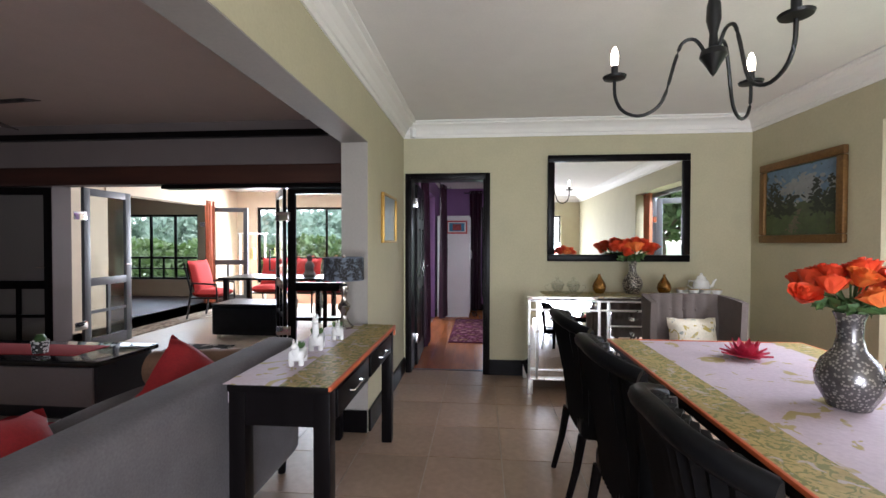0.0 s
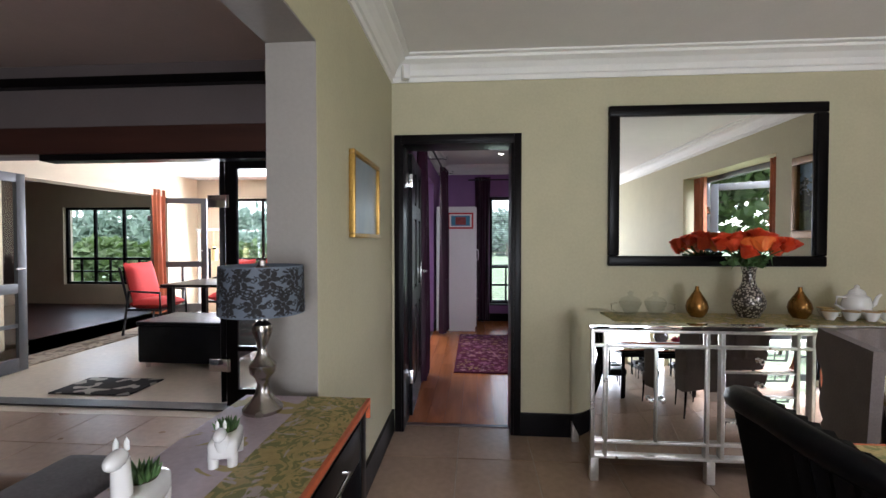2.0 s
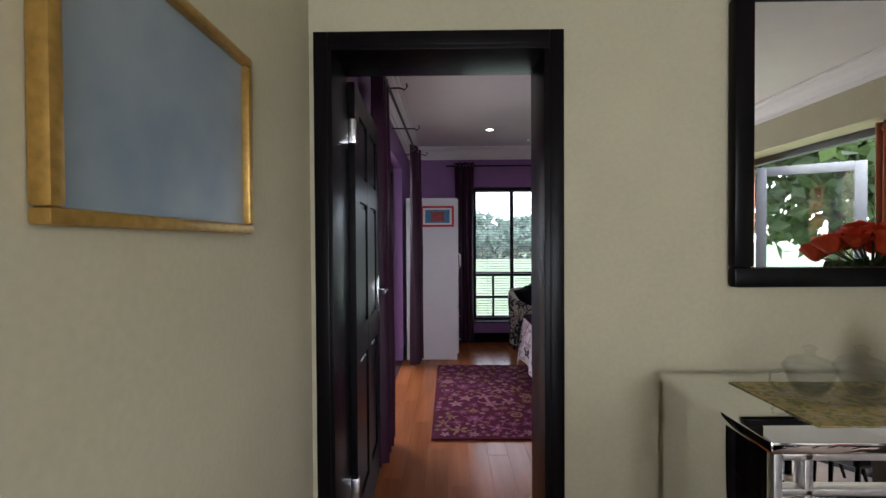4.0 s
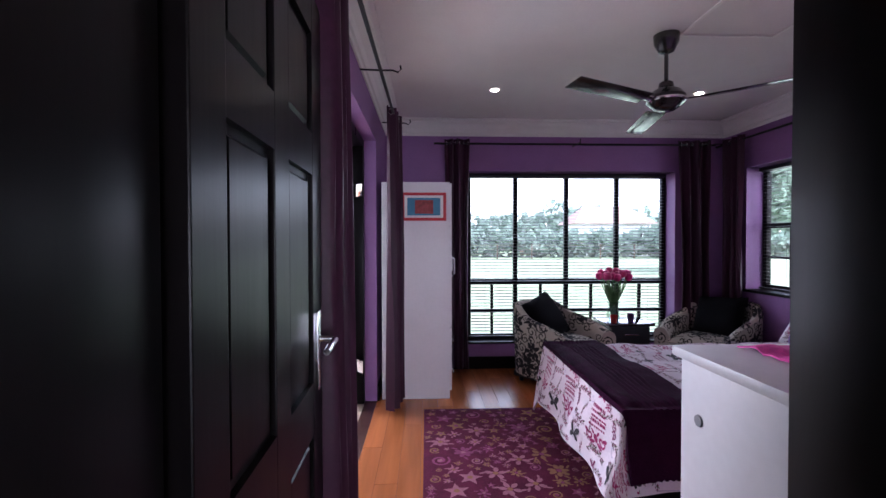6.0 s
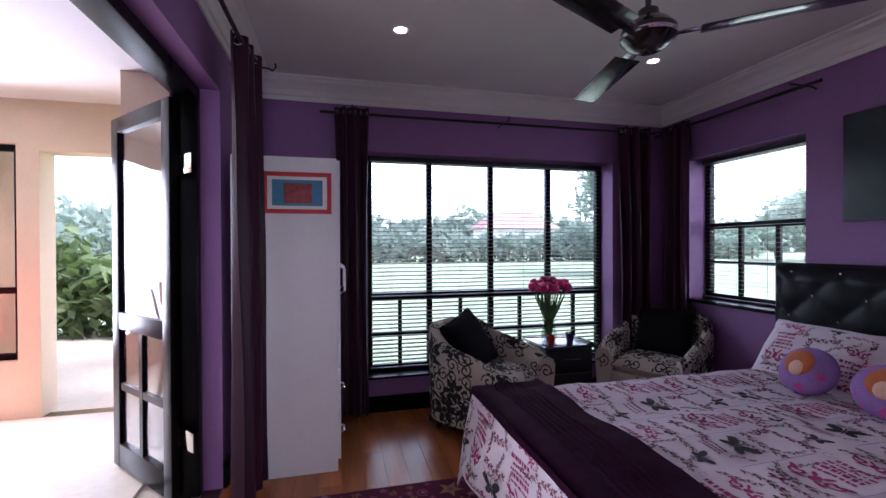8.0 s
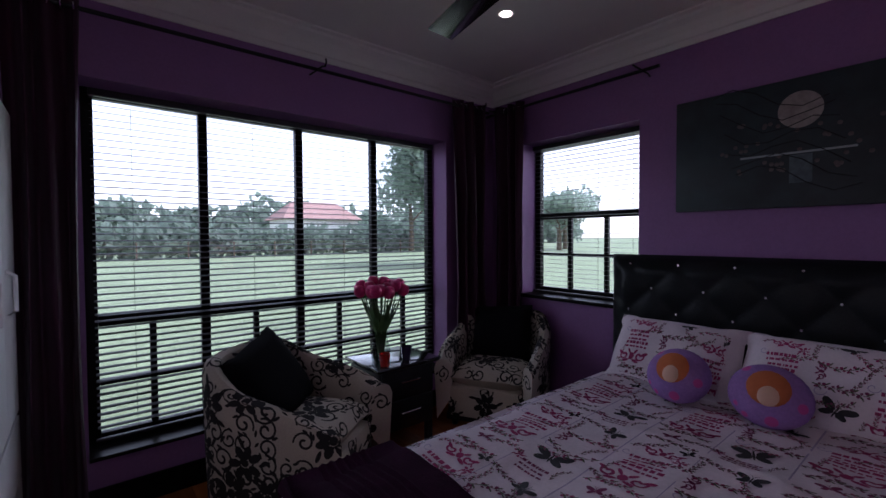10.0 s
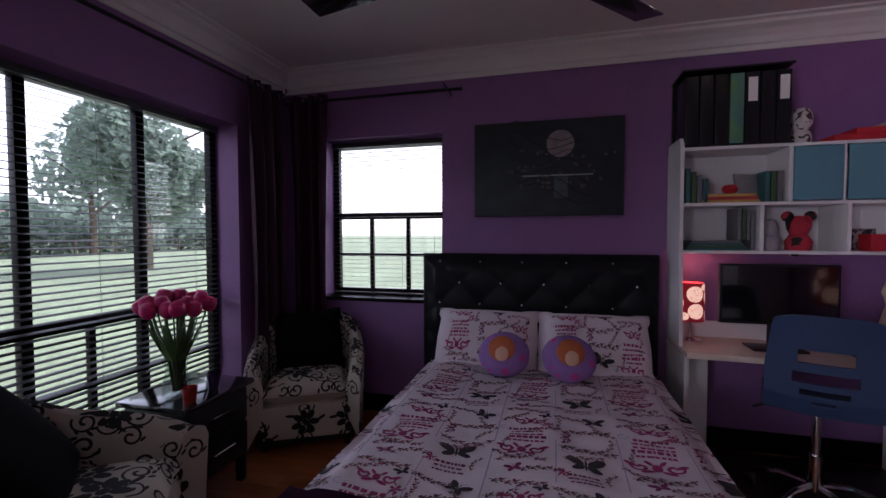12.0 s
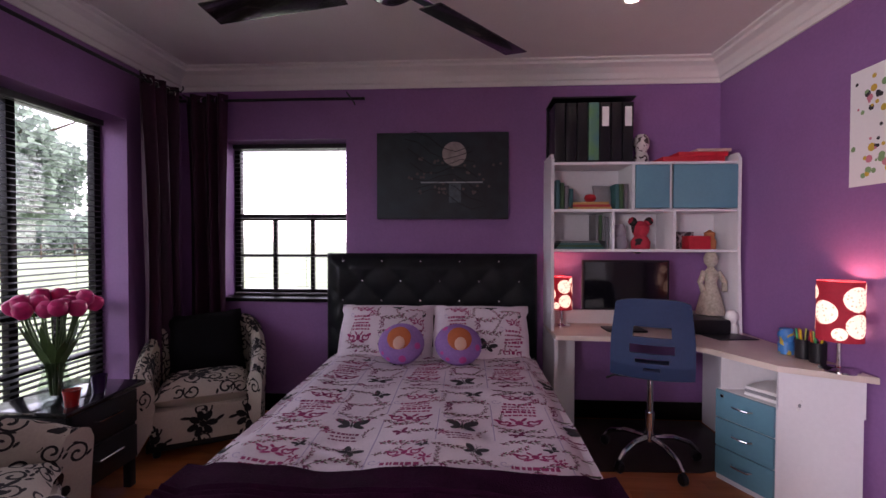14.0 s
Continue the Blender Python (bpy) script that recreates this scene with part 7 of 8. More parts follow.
inks = [[], [], [], [], []]
rng = random.Random(41)
for i_ in range(5):
    for j_ in range(5):
        tile = [[], [], [], [], []]
        linen_tile(rng, *tile)
        for ink, one in zip(inks, tile):
            ink += moved(one, j_ * 0.44, -0.4 + i_ * 0.53, 0.88)
INKS = ((M_INK, "charcoal butterfly print"), (M_INKROSE, "magenta crest and script print"), (M_INKPLUM, "plum flower print"), (M_INKMAUVE, "mauve ring and stripe print"), (M_INKGREEN, "olive stem print"))
for ink, (m_, lb_) in zip(inks, INKS):
    bm = B()
    lay(bm, cover, ink, lambda a, b: cover_at(b, 1.63 - a), 0.002)
    print_part(bm, m_, duvet, lb_)
for pl in [o for o in scene.objects if o.name.split(".")[0] == "pillow"]:
    skin = surface_of(pl)
    tile = [[], [], [], [], []]
    linen_tile(rng, *tile)
    more = [[], [], [], [], []]
    linen_tile(rng, *more)
    for ink, one, (m_, lb_) in zip(tile, more, INKS):
        bm = B()
        both = moved(ink, 0.05, 0.0, 0.8) + moved(one, 0.42, -0.1, 0.8)
        lay(bm, skin, both, lambda a, b: Vector((0.31 - a, 0.2 - b, 0.12)) if 0.02 < a < 0.6 and 0.01 < b < 0.39 else None, 0.002)
        print_part(bm, m_, pl, lb_)
rng = random.Random(43)
beds = [B(), B(), B()]
taken = []
for k_, n_ in ((0.15, 26), (0.09, 90), (0.05, 260)):
    for _ in range(n_ * 12):
        x, y = rng.uniform(-0.1 + k_ / 2, 1.0 - k_ / 2), rng.uniform(5.85 + k_ / 2, 7.62 - k_ / 2)
        if n_ > 0 and all(math.hypot(x - a, y - b) > (k_ + c) * 0.5 for a, b, c in taken):
            n_ -= 1
            taken.append((x, y, k_))
            which = rng.randrange(3)
            shape = star() if rng.random() < 0.25 else blossom(rng, rng.choice((5, 6, 7))) if rng.random() < 0.7 else spiral(0.42, 1.6, 0.09)
            for d_, (sh, kk) in enumerate(((shape, k_), (dot(0, 0, 0.14, 0.14), k_ * 0.8))):
                bm = beds[(which + d_) % 3]
                for f in moved(sh, x, y, kk, rng.uniform(0, 360)):
                    bm.faces.new([bm.verts.new((a, b, 0.0146 + 0.0006 * d_ + 0.0002 * which)) for a, b in f])
for bm, m_, lb_ in zip(beds, (M_INKPINK, M_INKGOLD, M_INKPLUM), ("dusty pink flower print", "ochre flower print", "plum flower print")):
    print_part(bm, m_, rug, lb_)
shade_ = next(o for o in tl.children if o.name.split(".")[0] == "shade")
rng = random.Random(47)
bm = B()
tree_ = surface_of(shade_)
for i_ in range(10):
    for j_ in range(2):
        a_ = 2 * math.pi * (i_ + 0.5 * j_) / 10
        ring_, z_ = 0.145, 0.365 + 0.078 * j_
        orn = moved(blossom(rng, 7), 0, 0.0, 0.075) + moved(crest(), 0, 0.034, 0.07) + moved(crest(), 0, -0.036, 0.07, 180) + moved(spiral(0.4, 1.2, 0.08), 0.036, 0.0, 0.03) + moved(spiral(0.4, 1.2, 0.08, -1), -0.036, 0.0, 0.03)
        lay(bm, tree_, orn, lambda x, y: Vector((ring_ * math.cos(a_ + x / 0.13), ring_ * math.sin(a_ + x / 0.13), z_ + y)) if 0.328 < z_ + y < 0.478 else None, 0.0012)
print_part(bm, M_INKBLACK, shade_, "black damask ornament")
# ---- mat under the desk chair
single("door_mat", boxed(-1.6, -0.98, 6.3, 7.1, 0.0, 0.012, bevel=0.004), mat("brown_coir", (0.07, 0.055, 0.045), 0.95, grain=90, vary=0.4, bump=0.4), "dark coir mat outside the patio door", "mat")
single("chair_mat", prism(B(), [(2.36, 5.94), (3.1, 5.94), (3.1, 4.84), (2.5, 4.84), (2.38, 5.2)], 0.001, 0.005, 0.001), mat("brown_floor_mat", (0.03, 0.018, 0.014), 0.5, grain=30, vary=0.2), "dark brown floor mat under the desk", "mat")
# ---------------------------------------------------------------- outdoors
def tree(x, y, h, r, label, material, seed, trunk=0.3, count=1400, low=0.35, size=0.3):
    rng = random.Random(seed)
    t = thing("tree", pose(x, y, -0.16), label, "tree", "garden trees")
    tr = B()
    tube(tr, [(0, 0, 0), (0.1, 0.05, h * 0.25), (-0.05, 0.1, h * 0.5), (0, 0, h * 0.75)], trunk, 9, trunk * 0.35)
    for i in range(6):
        a = i * 1.1
        tube(tr, [(0, 0, h * (0.3 + 0.06 * i)), (r * 0.35 * math.cos(a), r * 0.35 * math.sin(a), h * (0.45 + 0.06 * i)), (r * 0.7 * math.cos(a), r * 0.7 * math.sin(a), h * (0.5 + 0.07 * i))], trunk * 0.4, 6, trunk * 0.1)
    part("trunk", tr, M_BARK, t)
    cr = B()
    for i in range(9):
        a = i * 2.4
        q = 0.6 * math.sqrt((i + 0.5) / 9)
        leaf_cloud(cr, (q * r * math.cos(a), q * r * math.sin(a), h * (low + (1 - low) * (0.3 + 0.5 * rng.random()))), (r * 0.55, r * 0.55, h * (1 - low) * 0.36), count // 9, size, rng)
    part("crown", cr, material, t, smooth=False)
    return t


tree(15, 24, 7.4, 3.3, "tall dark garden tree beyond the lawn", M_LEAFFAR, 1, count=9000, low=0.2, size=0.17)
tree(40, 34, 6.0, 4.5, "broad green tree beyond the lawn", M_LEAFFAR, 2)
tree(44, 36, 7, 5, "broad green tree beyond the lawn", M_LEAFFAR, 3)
tree(26, 42, 10, 5, "tall far tree with haze put into its leaf colour", M_LEAFFAR, 4)
tree(10.2, -5.5, 5.5, 3.4, "leafy green tree outside the dining room", M_LEAF, 6, count=2600, low=0.15, size=0.22)
tree(7.2, -8.6, 5, 3.0, "leafy green tree outside the dining room", M_LEAF, 7, count=2200, low=0.15, size=0.22)


def hedge(name, x0, x1, y, depth, h, count, size, material, label, seed):
    rng = random.Random(seed)
    bm = B()
    n = max(4, int((x1 - x0) / (h * 0.9)))
    for i in range(n):
        hh = h * (0.62 + 0.55 * abs(noise.noise((i * 0.7, seed, 0))) + 0.25 * rng.random())
        leaf_cloud(bm, (x0 + (x1 - x0) * (i + 0.5) / n, y + rng.uniform(-1, 1) * depth * 0.3, hh * 0.42 - 0.15), ((x1 - x0) / n * 0.95, depth, hh * 0.6), count // n, size, rng)
    return tagged(link_mesh(name, bm, material), label, "hedge", kind="stuff")


hedge("far_woods", -80, 95, 70, 5, 9.5, 15000, 0.7, M_LEAFFAR, "far tree line with haze put into its leaf colour", 3)
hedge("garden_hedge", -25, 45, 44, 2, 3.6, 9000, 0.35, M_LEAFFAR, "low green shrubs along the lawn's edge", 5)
hedge("patio_hedge", -14, -1.5, 13.2, 0.8, 2.1, 7000, 0.13, M_LEAF, "dense green hedge behind the sunroom", 6)
fence = thing("garden_fence", pose(0, 41, -0.16), "thin wire fence with timber posts across the lawn", "fence")
for i in range(24):
    part("post", boxed(-24 + i * 3 - 0.05, -24 + i * 3 + 0.05, -0.05, 0.05, 0, 1.25), M_BARK, fence)
for z in (0.4, 0.8, 1.15):
    part("wire", tube(B(), [(-24, 0, z), (45, 0, z)], 0.015, 5), M_BARK, fence)
house = thing("far_house", pose(20, 52, -0.15), "white house with a red tiled roof across the lawn", "house")
part("wall", boxed(-4, 4, -2.5, 2.5, 0, 3.4), M_PAPER, house)
bm = B()
rv = [bm.verts.new(p) for p in ((-4.5, -3, 3.4), (4.5, -3, 3.4), (4.5, 3, 3.4), (-4.5, 3, 3.4), (-2.5, 0, 5.4), (2.5, 0, 5.4))]
for f_ in ((0, 1, 5, 4), (2, 3, 4, 5), (1, 2, 5), (3, 0, 4), (0, 1, 2, 3)):
    bm.faces.new([rv[k] for k in f_])
part("roof", bm, mat("red_roof_tiles", (0.36, 0.22, 0.2), 0.8, grain=20), house, smooth=False)
for x_ in (-2.5, 0, 2.5):
    part("window", boxed(x_ - 0.5, x_ + 0.5, -2.53, -2.5, 1, 2.3), M_BLACK, house)
# patio outside the bedroom
col = single("patio_column", boxed(-0.13, 0.13, -0.13, 0.13, 0, 2.72, bevel=0.01), M_CREAM, "cream plastered patio column", "column", pose(-2.6, 9.9, -0.03))
structure("ceiling_patio", boxed(-4.0, -0.76, 9.5, 10.8, 2.5, 2.6), M_CEIL, "white veranda ceiling")
pot = thing("flower_pot", pose(-1.15, 9.85, -0.03), "terracotta pot with a leafy green plant", "plant pot")
part("pot", turned([(0, 0), (0.15, 0), (0.15, 0.03), (0.09, 0.08), (0.16, 0.3), (0.2, 0.36), (0.21, 0.4), (0.18, 0.4), (0.15, 0.36), (0, 0.36)], 24), mat("terracotta", (0.3, 0.13, 0.08), 0.8, grain=30), pot)
bm = B()
leaf_cloud(bm, (0, 0, 0.5), (0.2, 0.2, 0.13), 260, 0.035, random.Random(4))
part("foliage", bm, M_STEM, pot, smooth=False)

# ================================================================ living room and sunroom
glazed_leaf("door_6", pose(3.3, 1.36, 0.015, 0, 0, 32), 0.86, 2.1, "grey glazed garden door opened outwards", M_GUNFRAME)
curtain(pose(3.12, 2.95, 2.19, 0, 0, 90), 0.24, 2.17, 3, "burnt orange satin curtain tied beside the garden door", M_ORANGECURT, 0.05, seed=7, group="orange curtains")
curtain(pose(3.12, 1.44, 2.19, 0, 0, 90), 0.26, 2.17, 3, "burnt orange satin curtain tied beside the garden door", M_ORANGECURT, 0.05, seed=8, group="orange curtains")
# dark timbers over the folding doors
structure("trim_lintel", boxed(-6.5, -0.705, 4.60, 4.70, 2.03, 2.24, bevel=0.012), M_MAHOG, "dark mahogany lintel beam over the folding doors")
structure("trim_lintel_low", boxed(-3.3, -0.705, 4.615, 4.75, 1.98, 2.03, bevel=0.008), M_BLACKWOOD, "dark timber track under the lintel")
structure("trim_picture_rail", boxed(-6.5, -0.705, 4.61, 4.70, 2.56, 2.63, bevel=0.012), M_BLACKWOOD, "dark timber rail high on the wall")
structure("trim_track", boxed(-4.75, -1.0, 4.72, 4.86, -0.004, 0.012, bevel=0.003), M_GUNFRAME, "metal floor track of the folding doors")
glazed_leaf("door_7", pose(-4.52, 4.86, 0.02, 0, 0, 92), 0.74, 2.02, "grey framed glazed folding door standing open", M_GUNFRAME)
glazed_leaf("door_9", pose(-5.55, 4.60, 0.02, 0, 0, 8), 0.8, 2.0, "dark glazed folding door leaf folded on the wall", M_BLACKWOOD)
glazed_leaf("door_10", pose(-1.95, 4.86, 0.02, 0, 0, 122), 0.8, 2.0, "black glazed folding door standing open", M_BLACKWOOD)
glazed_leaf("door_11", pose(-1.88, 4.80, 0.02, 0, 0, 2), 0.86, 2.0, "black glazed fixed door leaf", M_BLACKWOOD)
pull = B()
tube(pull, [(-2.37, 5.44, 1.0), (-2.41, 5.40, 1.0), (-2.41, 5.40, 1.28), (-2.37, 5.44, 1.28)], 0.012, 8)
single("pull_handle", pull, M_BLACK, "black bar pull of the folding door", "door handle")
window_unit("window_4", "y", 9.36, -4.7, -2.3, 0.45, 2.15, [-3.9, -3.1], [(1.0, 0.05)], [], "wide sunroom window with dark frame")
window_unit("window_5", "y", 9.36, -7.9, -6.1, 0.5, 2.0, [-7.3, -6.7], [(1.0, 0.05), (0.75, 0.03)], [(-7.6, 0.55, 1.0), (-7.0, 0.55, 1.0), (-6.4, 0.55, 1.0)], "dark framed window with small lower panes")
glazed_leaf("door_12", pose(-5.28, 8.42, 0.13, 0, 0, 12), 0.8, 1.95, "grey glazed door standing open in the sunroom", M_GUNFRAME)
curtain(pose(-5.12, 8.25, 2.2, 0, 0, 90), 0.3, 2.05, 3, "rust coloured curtain beside the den opening", M_ORANGECURT, 0.05, seed=9, group="orange curtains")
structure("trim_den_head", boxed(-5.16, -5.13, 5.85, 8.55, 2.1, 2.2), M_CREAM, "cream plaster head over the den opening")

# sofa seen from behind
so_ = thing("sofa", pose(0, 0, 0), "grey suede sofa with rolled arms facing the room", "sofa")
bm = B()
box(bm, -0.98, -0.76, -0.35, 2.55, 0.1, 0.80, bevel=0.07, seg=4)
part("backrest", bm, M_SOFA, so_)
part("seat_base", boxed(-1.67, -0.97, -0.3, 2.5, 0.1, 0.42, bevel=0.03), M_SOFA, so_)
for y0 in (-0.27, 0.66, 1.58):
    sc_ = B()
    pad(sc_, 0.72, 0.92, 0.2, 14, m=pose(-1.34, y0 + 0.46, 0.47))
    part("seat_cushion", sc_, M_SOFA, so_)
for y0 in (-0.36, 2.46):
    part("arm", tube(B(), [(-1.7, y0 + 0.06, 0.58), (-1.32, y0 + 0.06, 0.6), (-0.9, y0 + 0.06, 0.62)], 0.11, 16), M_TAN, so_, "tan rolled arm")
    part("arm_panel", boxed(-1.7, -0.92, y0 - 0.02, y0 + 0.14, 0.1, 0.56, bevel=0.02), M_SOFA, so_)
for x in (-1.6, -0.84):
    for y in (-0.28, 2.45):
        part("foot", turned([(0.022, 0), (0.03, 0.1)], 12, pose(x, y, 0)), M_BLACKWOOD, so_)
for y_, rx_, rz_, mt_ in ((2.1, 60, 30, M_REDCLOTH), (1.15, 60, -8, M_REDCLOTH), (0.62, 60, 20, M_REDCLOTH)):
    single("cushion", pad(B(), 0.5, 0.5, 0.18, 12), mt_, "red cushion leaning on the sofa back" if mt_ is M_REDCLOTH else "grey cushion leaning on the sofa back", "cushion", pose(-1.15, y_, 0.585, 0, 58, 0) @ pose(0, 0, 0, 0, 0, rz_), "sofa cushions")
# low media unit, rug, ottoman
mu = thing("media_unit", pose(0, 0, 0), "low black media unit with a red runner", "media unit")
part("top", boxed(-4.6, -2.55, 3.0, 3.62, 0.42, 0.46, bevel=0.004), mat("gloss_black_lacquer", (0.01, 0.01, 0.011), 0.1, coat=0.5), mu)
part("body", boxed(-4.55, -2.6, 3.05, 3.6, 0.0, 0.42, bevel=0.004), M_BLACK, mu)
part("drawer", boxed(-3.5, -2.63, 3.03, 3.05, 0.1, 0.4, bevel=0.003), M_DARKWALL, mu)
single("table_runner", boxed(-4.4, -2.9, 3.15, 3.48, 0.4605, 0.466, bevel=0.002), M_REDCLOTH, "red runner on the low media unit", "runner")
cp_ = thing("cactus_pot", pose(-3.25, 3.2, 0.467), "black and white patterned pot with a small cactus", "plant pot")
part("pot", turned([(0, 0), (0.05, 0), (0.06, 0.1), (0.055, 0.1), (0.048, 0.085), (0, 0.085)], 20), motif(mat("checked_pot", (0.7, 0.7, 0.7), 0.4), (0.02, 0.02, 0.02), 40, 0.45, 0.5, kind="voronoi"), cp_)
part("cactus", turned([(0.03, 0.085), (0.04, 0.12), (0.025, 0.15), (0, 0.155)], 12), M_STEM, cp_)
M_WAVERUG = mat("white_shag", (0.6, 0.57, 0.54), 0.95, grain=80, vary=0.1, bump=0.4)
motif(M_WAVERUG, (0.015, 0.013, 0.013), 1.0, 0.62, 0.66, 1, 6, kind="wave", offset=1)
motif(M_WAVERUG, (0.4, 0.015, 0.03), 0.9, 0.75, 0.79, 1, 7, kind="wave", offset=4)
single("wave_rug", boxed(-3.3, -1.85, 0.6, 3.6, 0.001, 0.022, bevel=0.008), M_WAVERUG, "shaggy rug with black, white and red waves", "rug")
single("door_mat", boxed(-3.65, -2.9, 4.98, 5.42, 0.0, 0.012, bevel=0.004), motif(mat("black_mat", (0.02, 0.02, 0.02), 0.95), (0.4, 0.38, 0.33), 9, 0.55, 0.56, detail=0, distort=0), "black and cream mat behind the threshold", "mat")
single("runner_rug", boxed(-5.1, -4.68, 5.7, 8.0, 0.0, 0.01, bevel=0.003), motif(mat("faded_rug", (0.38, 0.32, 0.24), 0.95, grain=60), (0.16, 0.12, 0.09), 9, 0.5, 0.55, 3, 1), "faded patterned runner beside the den step", "rug")
ot = thing("ottoman", pose(0, 0, 0), "black leather ottoman bench in the sunroom", "ottoman")
part("body", boxed(-3.45, -2.45, 5.75, 6.35, 0.06, 0.46, bevel=0.03, seg=3), M_LEATHER, ot)
part("lid", boxed(-3.46, -2.44, 5.74, 6.36, 0.461, 0.5, bevel=0.018, seg=3), M_LEATHER, ot)
for x in (-3.38, -2.52):
    for y in (5.82, 6.28):
        part("foot", turned([(0.02, 0), (0.025, 0.06)], 10, pose(x, y, 0)), M_CHROME, ot)
tb = thing("patio_table", pose(0, 0, 0), "long black table in the sunroom", "table")
part("tabletop", boxed(-4.15, -2.3, 7.0, 7.9, 0.72, 0.76, bevel=0.006), M_BLACKWOOD, tb)
for x in (-4.05, -2.4):
    for y in (7.08, 7.82):
        part("leg", boxed(x - 0.035, x + 0.035, y - 0.035, y + 0.035, 0, 0.72), M_BLACKWOOD, tb)
M_REDSTRIPE = motif(mat("red_striped_cushion", (0.45, 0.03, 0.025), 0.85, grain=60), (0.6, 0.35, 0.25), 5, 0.75, 0.8, 0, 0, kind="wave", squash=(3, 0.01, 0.01))


def garden_chair(m):
    c = thing("garden_chair", m, "black framed garden chair with red striped cushions", "garden chair", "garden chairs")
    for x in (-0.27, 0.27):
        part("side_frame", tube(B(), [(x, -0.28, 0), (x, -0.26, 0.42), (x, -0.26, 0.62), (x, 0.2, 0.64), (x, 0.3, 0.0)], 0.018, 8), M_BLACK, c)
        part("back_post", tube(B(), [(x, 0.2, 0.4), (x, 0.34, 0.98)], 0.016, 8), M_BLACK, c)
    part("seat_frame", boxed(-0.27, 0.27, -0.26, 0.24, 0.36, 0.39), M_BLACK, c)
    part("seat_cushion", pad(B(), 0.54, 0.52, 0.16, 12, m=pose(0, -0.02, 0.45)), M_REDSTRIPE, c)
    part("back_cushion", pad(B(), 0.54, 0.62, 0.16, 12, m=pose(0, 0.21, 0.74, 76, 0, 0)), M_REDSTRIPE, c)
    return c


gc = garden_chair(pose(-3.9, 8.3, 0, 0, 0, 0))
for m_ in (pose(-3.2, 8.35, 0), pose(-2.55, 8.3, 0), pose(-4.55, 7.45, 0, 0, 0, 90)):
    copy_thing(gc, m_)
bu = B()
lathe(bu, [(0, 0), (0.1, 0), (0.11, 0.05), (0.07, 0.12), (0.085, 0.2), (0.06, 0.26), (0.03, 0.28), (0.05, 0.32), (0.045, 0.37), (0, 0.41)], 20)
single("stone_statue", bu, M_DARKWALL, "small grey stone statue on the sunroom table", "statue", pose(-2.65, 7.3, 0.761))
hg = thing("swing_stand", pose(-4.55, 8.85, 0), "white tubular stand with a hanging lantern", "stand")
for x in (-0.28, 0.28):
    part("post", tube(B(), [(x, 0, 0), (x, 0, 1.55)], 0.02, 8), M_PAPER, hg)
part("top_bar", tube(B(), [(-0.32, 0, 1.55), (0.32, 0, 1.55)], 0.02, 8), M_PAPER, hg)
part("foot", boxed(-0.32, 0.32, -0.18, 0.18, 0, 0.03), M_PAPER, hg)
part("lantern", turned([(0, 1.0), (0.06, 1.0), (0.06, 1.2), (0.03, 1.25), (0.004, 1.26), (0.004, 1.55)], 14), mat("yellow_lantern", (0.6, 0.5, 0.2), 0.5), hg)
for x_, y_ in ((-1.59, 3.57), (-1.68, 2.04), (-3.6, 3.57), (-3.6, 2.04)):
    copy_thing(sp, pose(x_, y_, 2.779))
lf_ = thing("ceiling_fan", pose(-3.6, 2.9, 0), "dark ceiling fan in the living room", "ceiling fan")
part("rod", turned([(0.012, 2.45), (0.012, 2.7), (0.06, 2.76), (0.06, 2.78), (0, 2.78)], 12), M_FANWOOD, lf_)
part("motor", turned([(0, 2.36), (0.09, 2.38), (0.1, 2.43), (0.05, 2.47), (0, 2.47)], 24), M_FANWOOD, lf_)
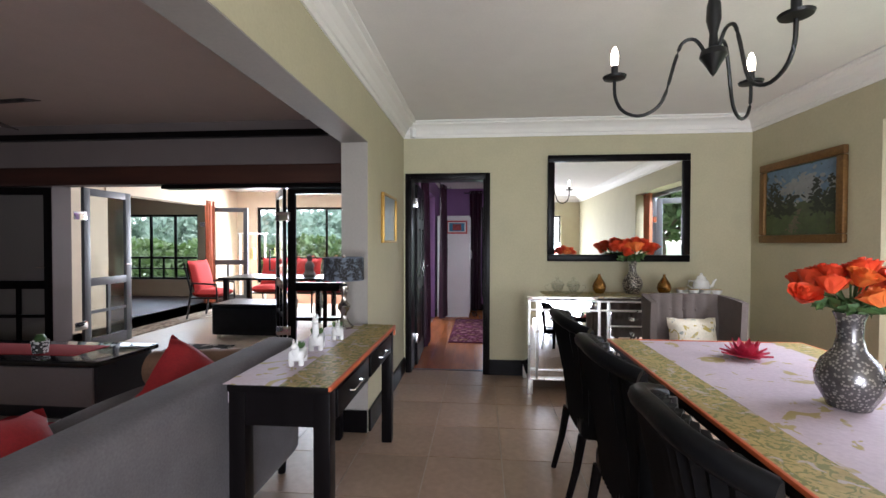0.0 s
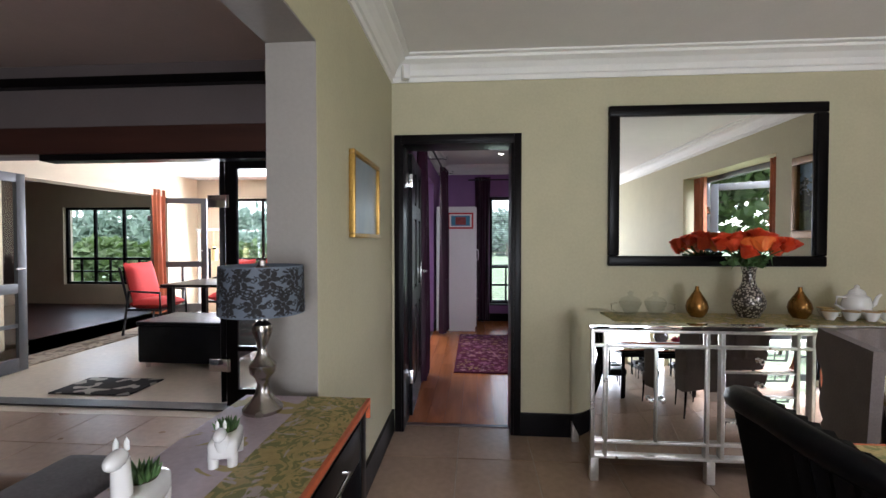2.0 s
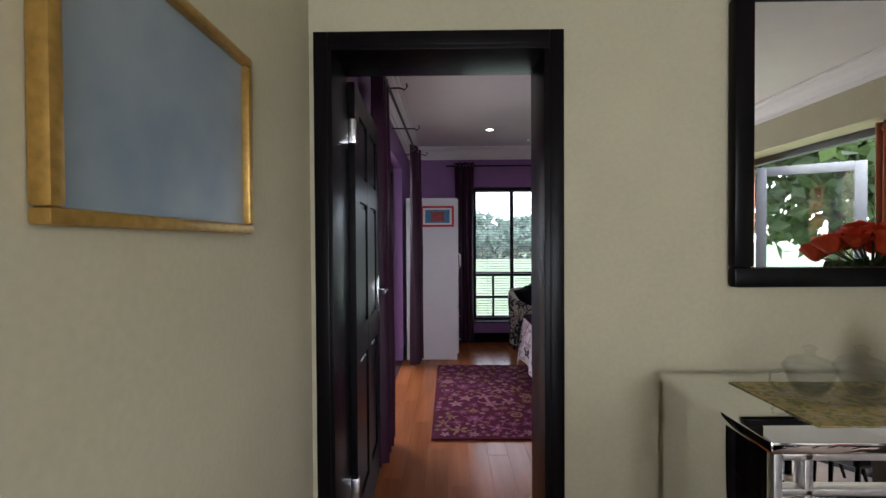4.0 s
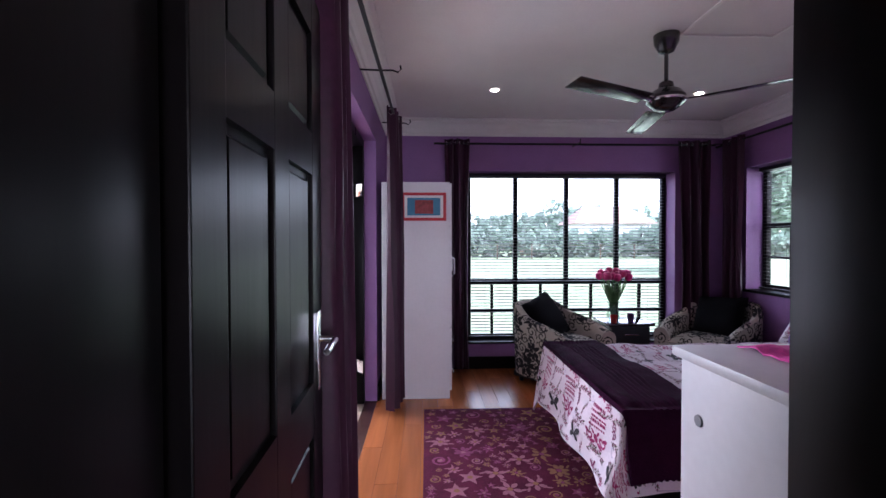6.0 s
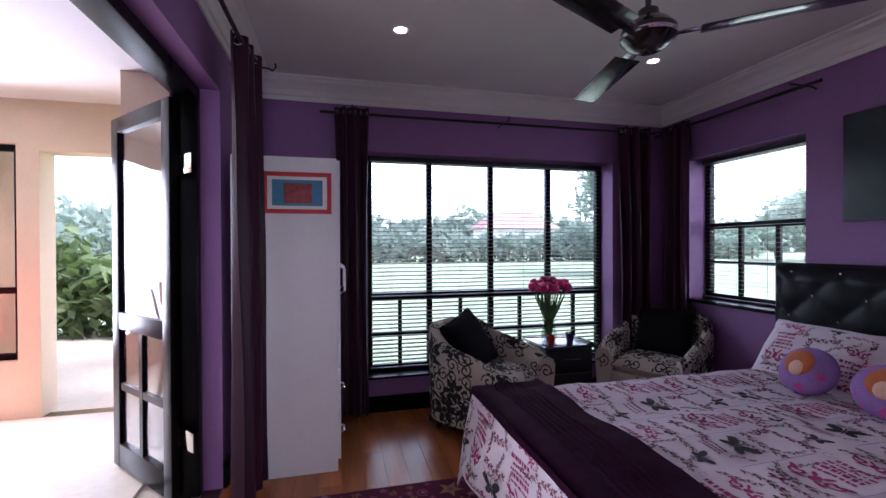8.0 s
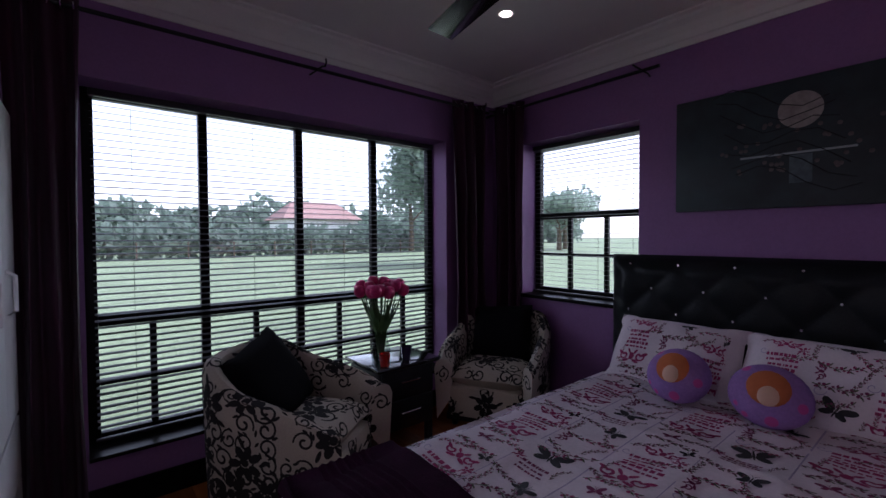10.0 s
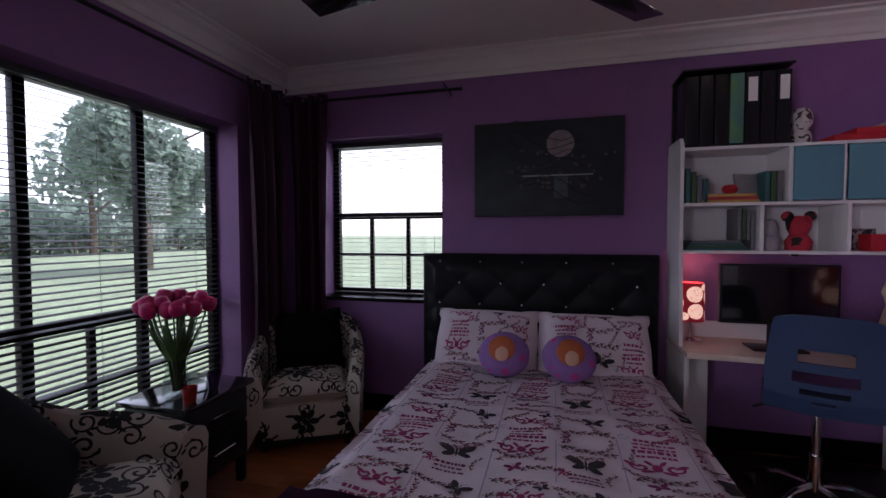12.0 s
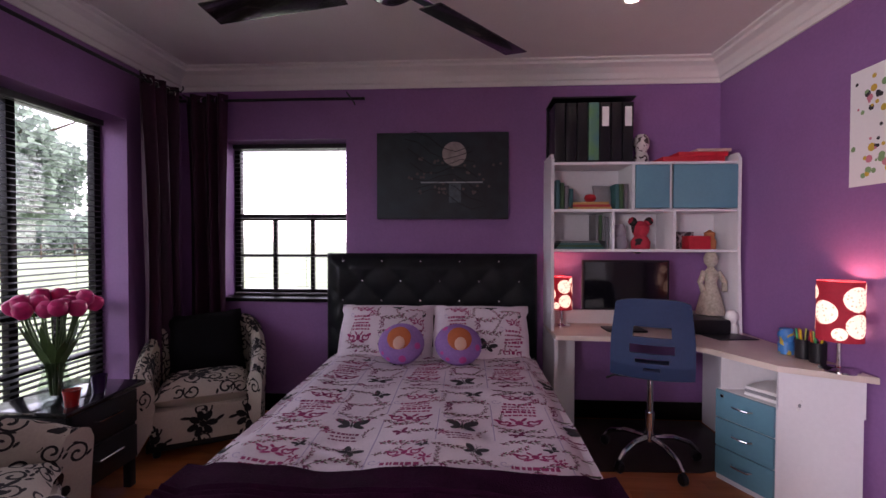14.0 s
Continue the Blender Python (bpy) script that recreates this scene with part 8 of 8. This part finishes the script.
for a in (-5, 115, 235):
    part("blade", boxed(0.1, 0.72, -0.06, 0.06, -0.003, 0.003, bevel=0.002, m=pose(0, 0, 2.4, 0, 0, a) @ pose(0, 0, 0, 10, 0, 0)), M_FANWOOD, lf_)

# ================================================================ floor pieces
rng = random.Random(21)
fl = thing("floor_tiles", Matrix(), "beige square porcelain floor tiles with pale joints", "floor", kind="structure")
T = 0.468
me = link_mesh("tile", boxed(-T / 2 + 0.003, T / 2 - 0.003, -T / 2 + 0.003, T / 2 - 0.003, -0.0055, 0.0, bevel=0.0012, seg=1), M_TILE)
me.parent = fl
me.location = (0.23 + 0.013, 4.36, 0)
for i in range(-2, 6):
    for j in range(0, 15):
        if (i, j) == (0, 0):
            continue
        o = me.copy()
        scene.collection.objects.link(o)
        o.location = (0.243 + i * T, 4.36 - j * T, 0)
rest = B()
for i in range(-14, -2):
    for j in range(0, 16):
        box(rest, 0.243 + i * T - T / 2 + 0.003, 0.243 + i * T + T / 2 - 0.003, 4.36 - j * T - T / 2 + 0.003, 4.36 - j * T + T / 2 - 0.003, -0.0055, 0.0)
o = link_mesh("tiles_beyond", rest, M_TILE)
o.parent = fl
tagged(o, kind="stuff")
bf = thing("floor_boards", Matrix(), "cherry laminate floorboards with a satin sheen", "floor", kind="structure")
PW, PL = 0.128, 1.21
first = link_mesh("plank", boxed(-PW / 2 + 0.0006, PW / 2 - 0.0006, -PL / 2 + 0.0006, PL / 2 - 0.0006, -0.0055, 0.0, bevel=0.0006, seg=1), M_LAMINATE)
first.parent = bf
cut = {}
for i in range(29):
    x = -0.5 + PW * (i + 0.5)
    y = 4.60 - (i * 0.43 % PL)
    while y < 8.75:
        y0, y1 = max(y, 4.602), min(y + PL, 8.752)
        if y1 - y0 > 0.03:
            if first.location.length == 0 and y1 - y0 > PL - 0.001:
                o = first
            else:
                o = first.copy()
                scene.collection.objects.link(o)
            o.location = (x, (y0 + y1) / 2, 0)
            o.scale = (1, (y1 - y0) / PL, 1)
        y += PL
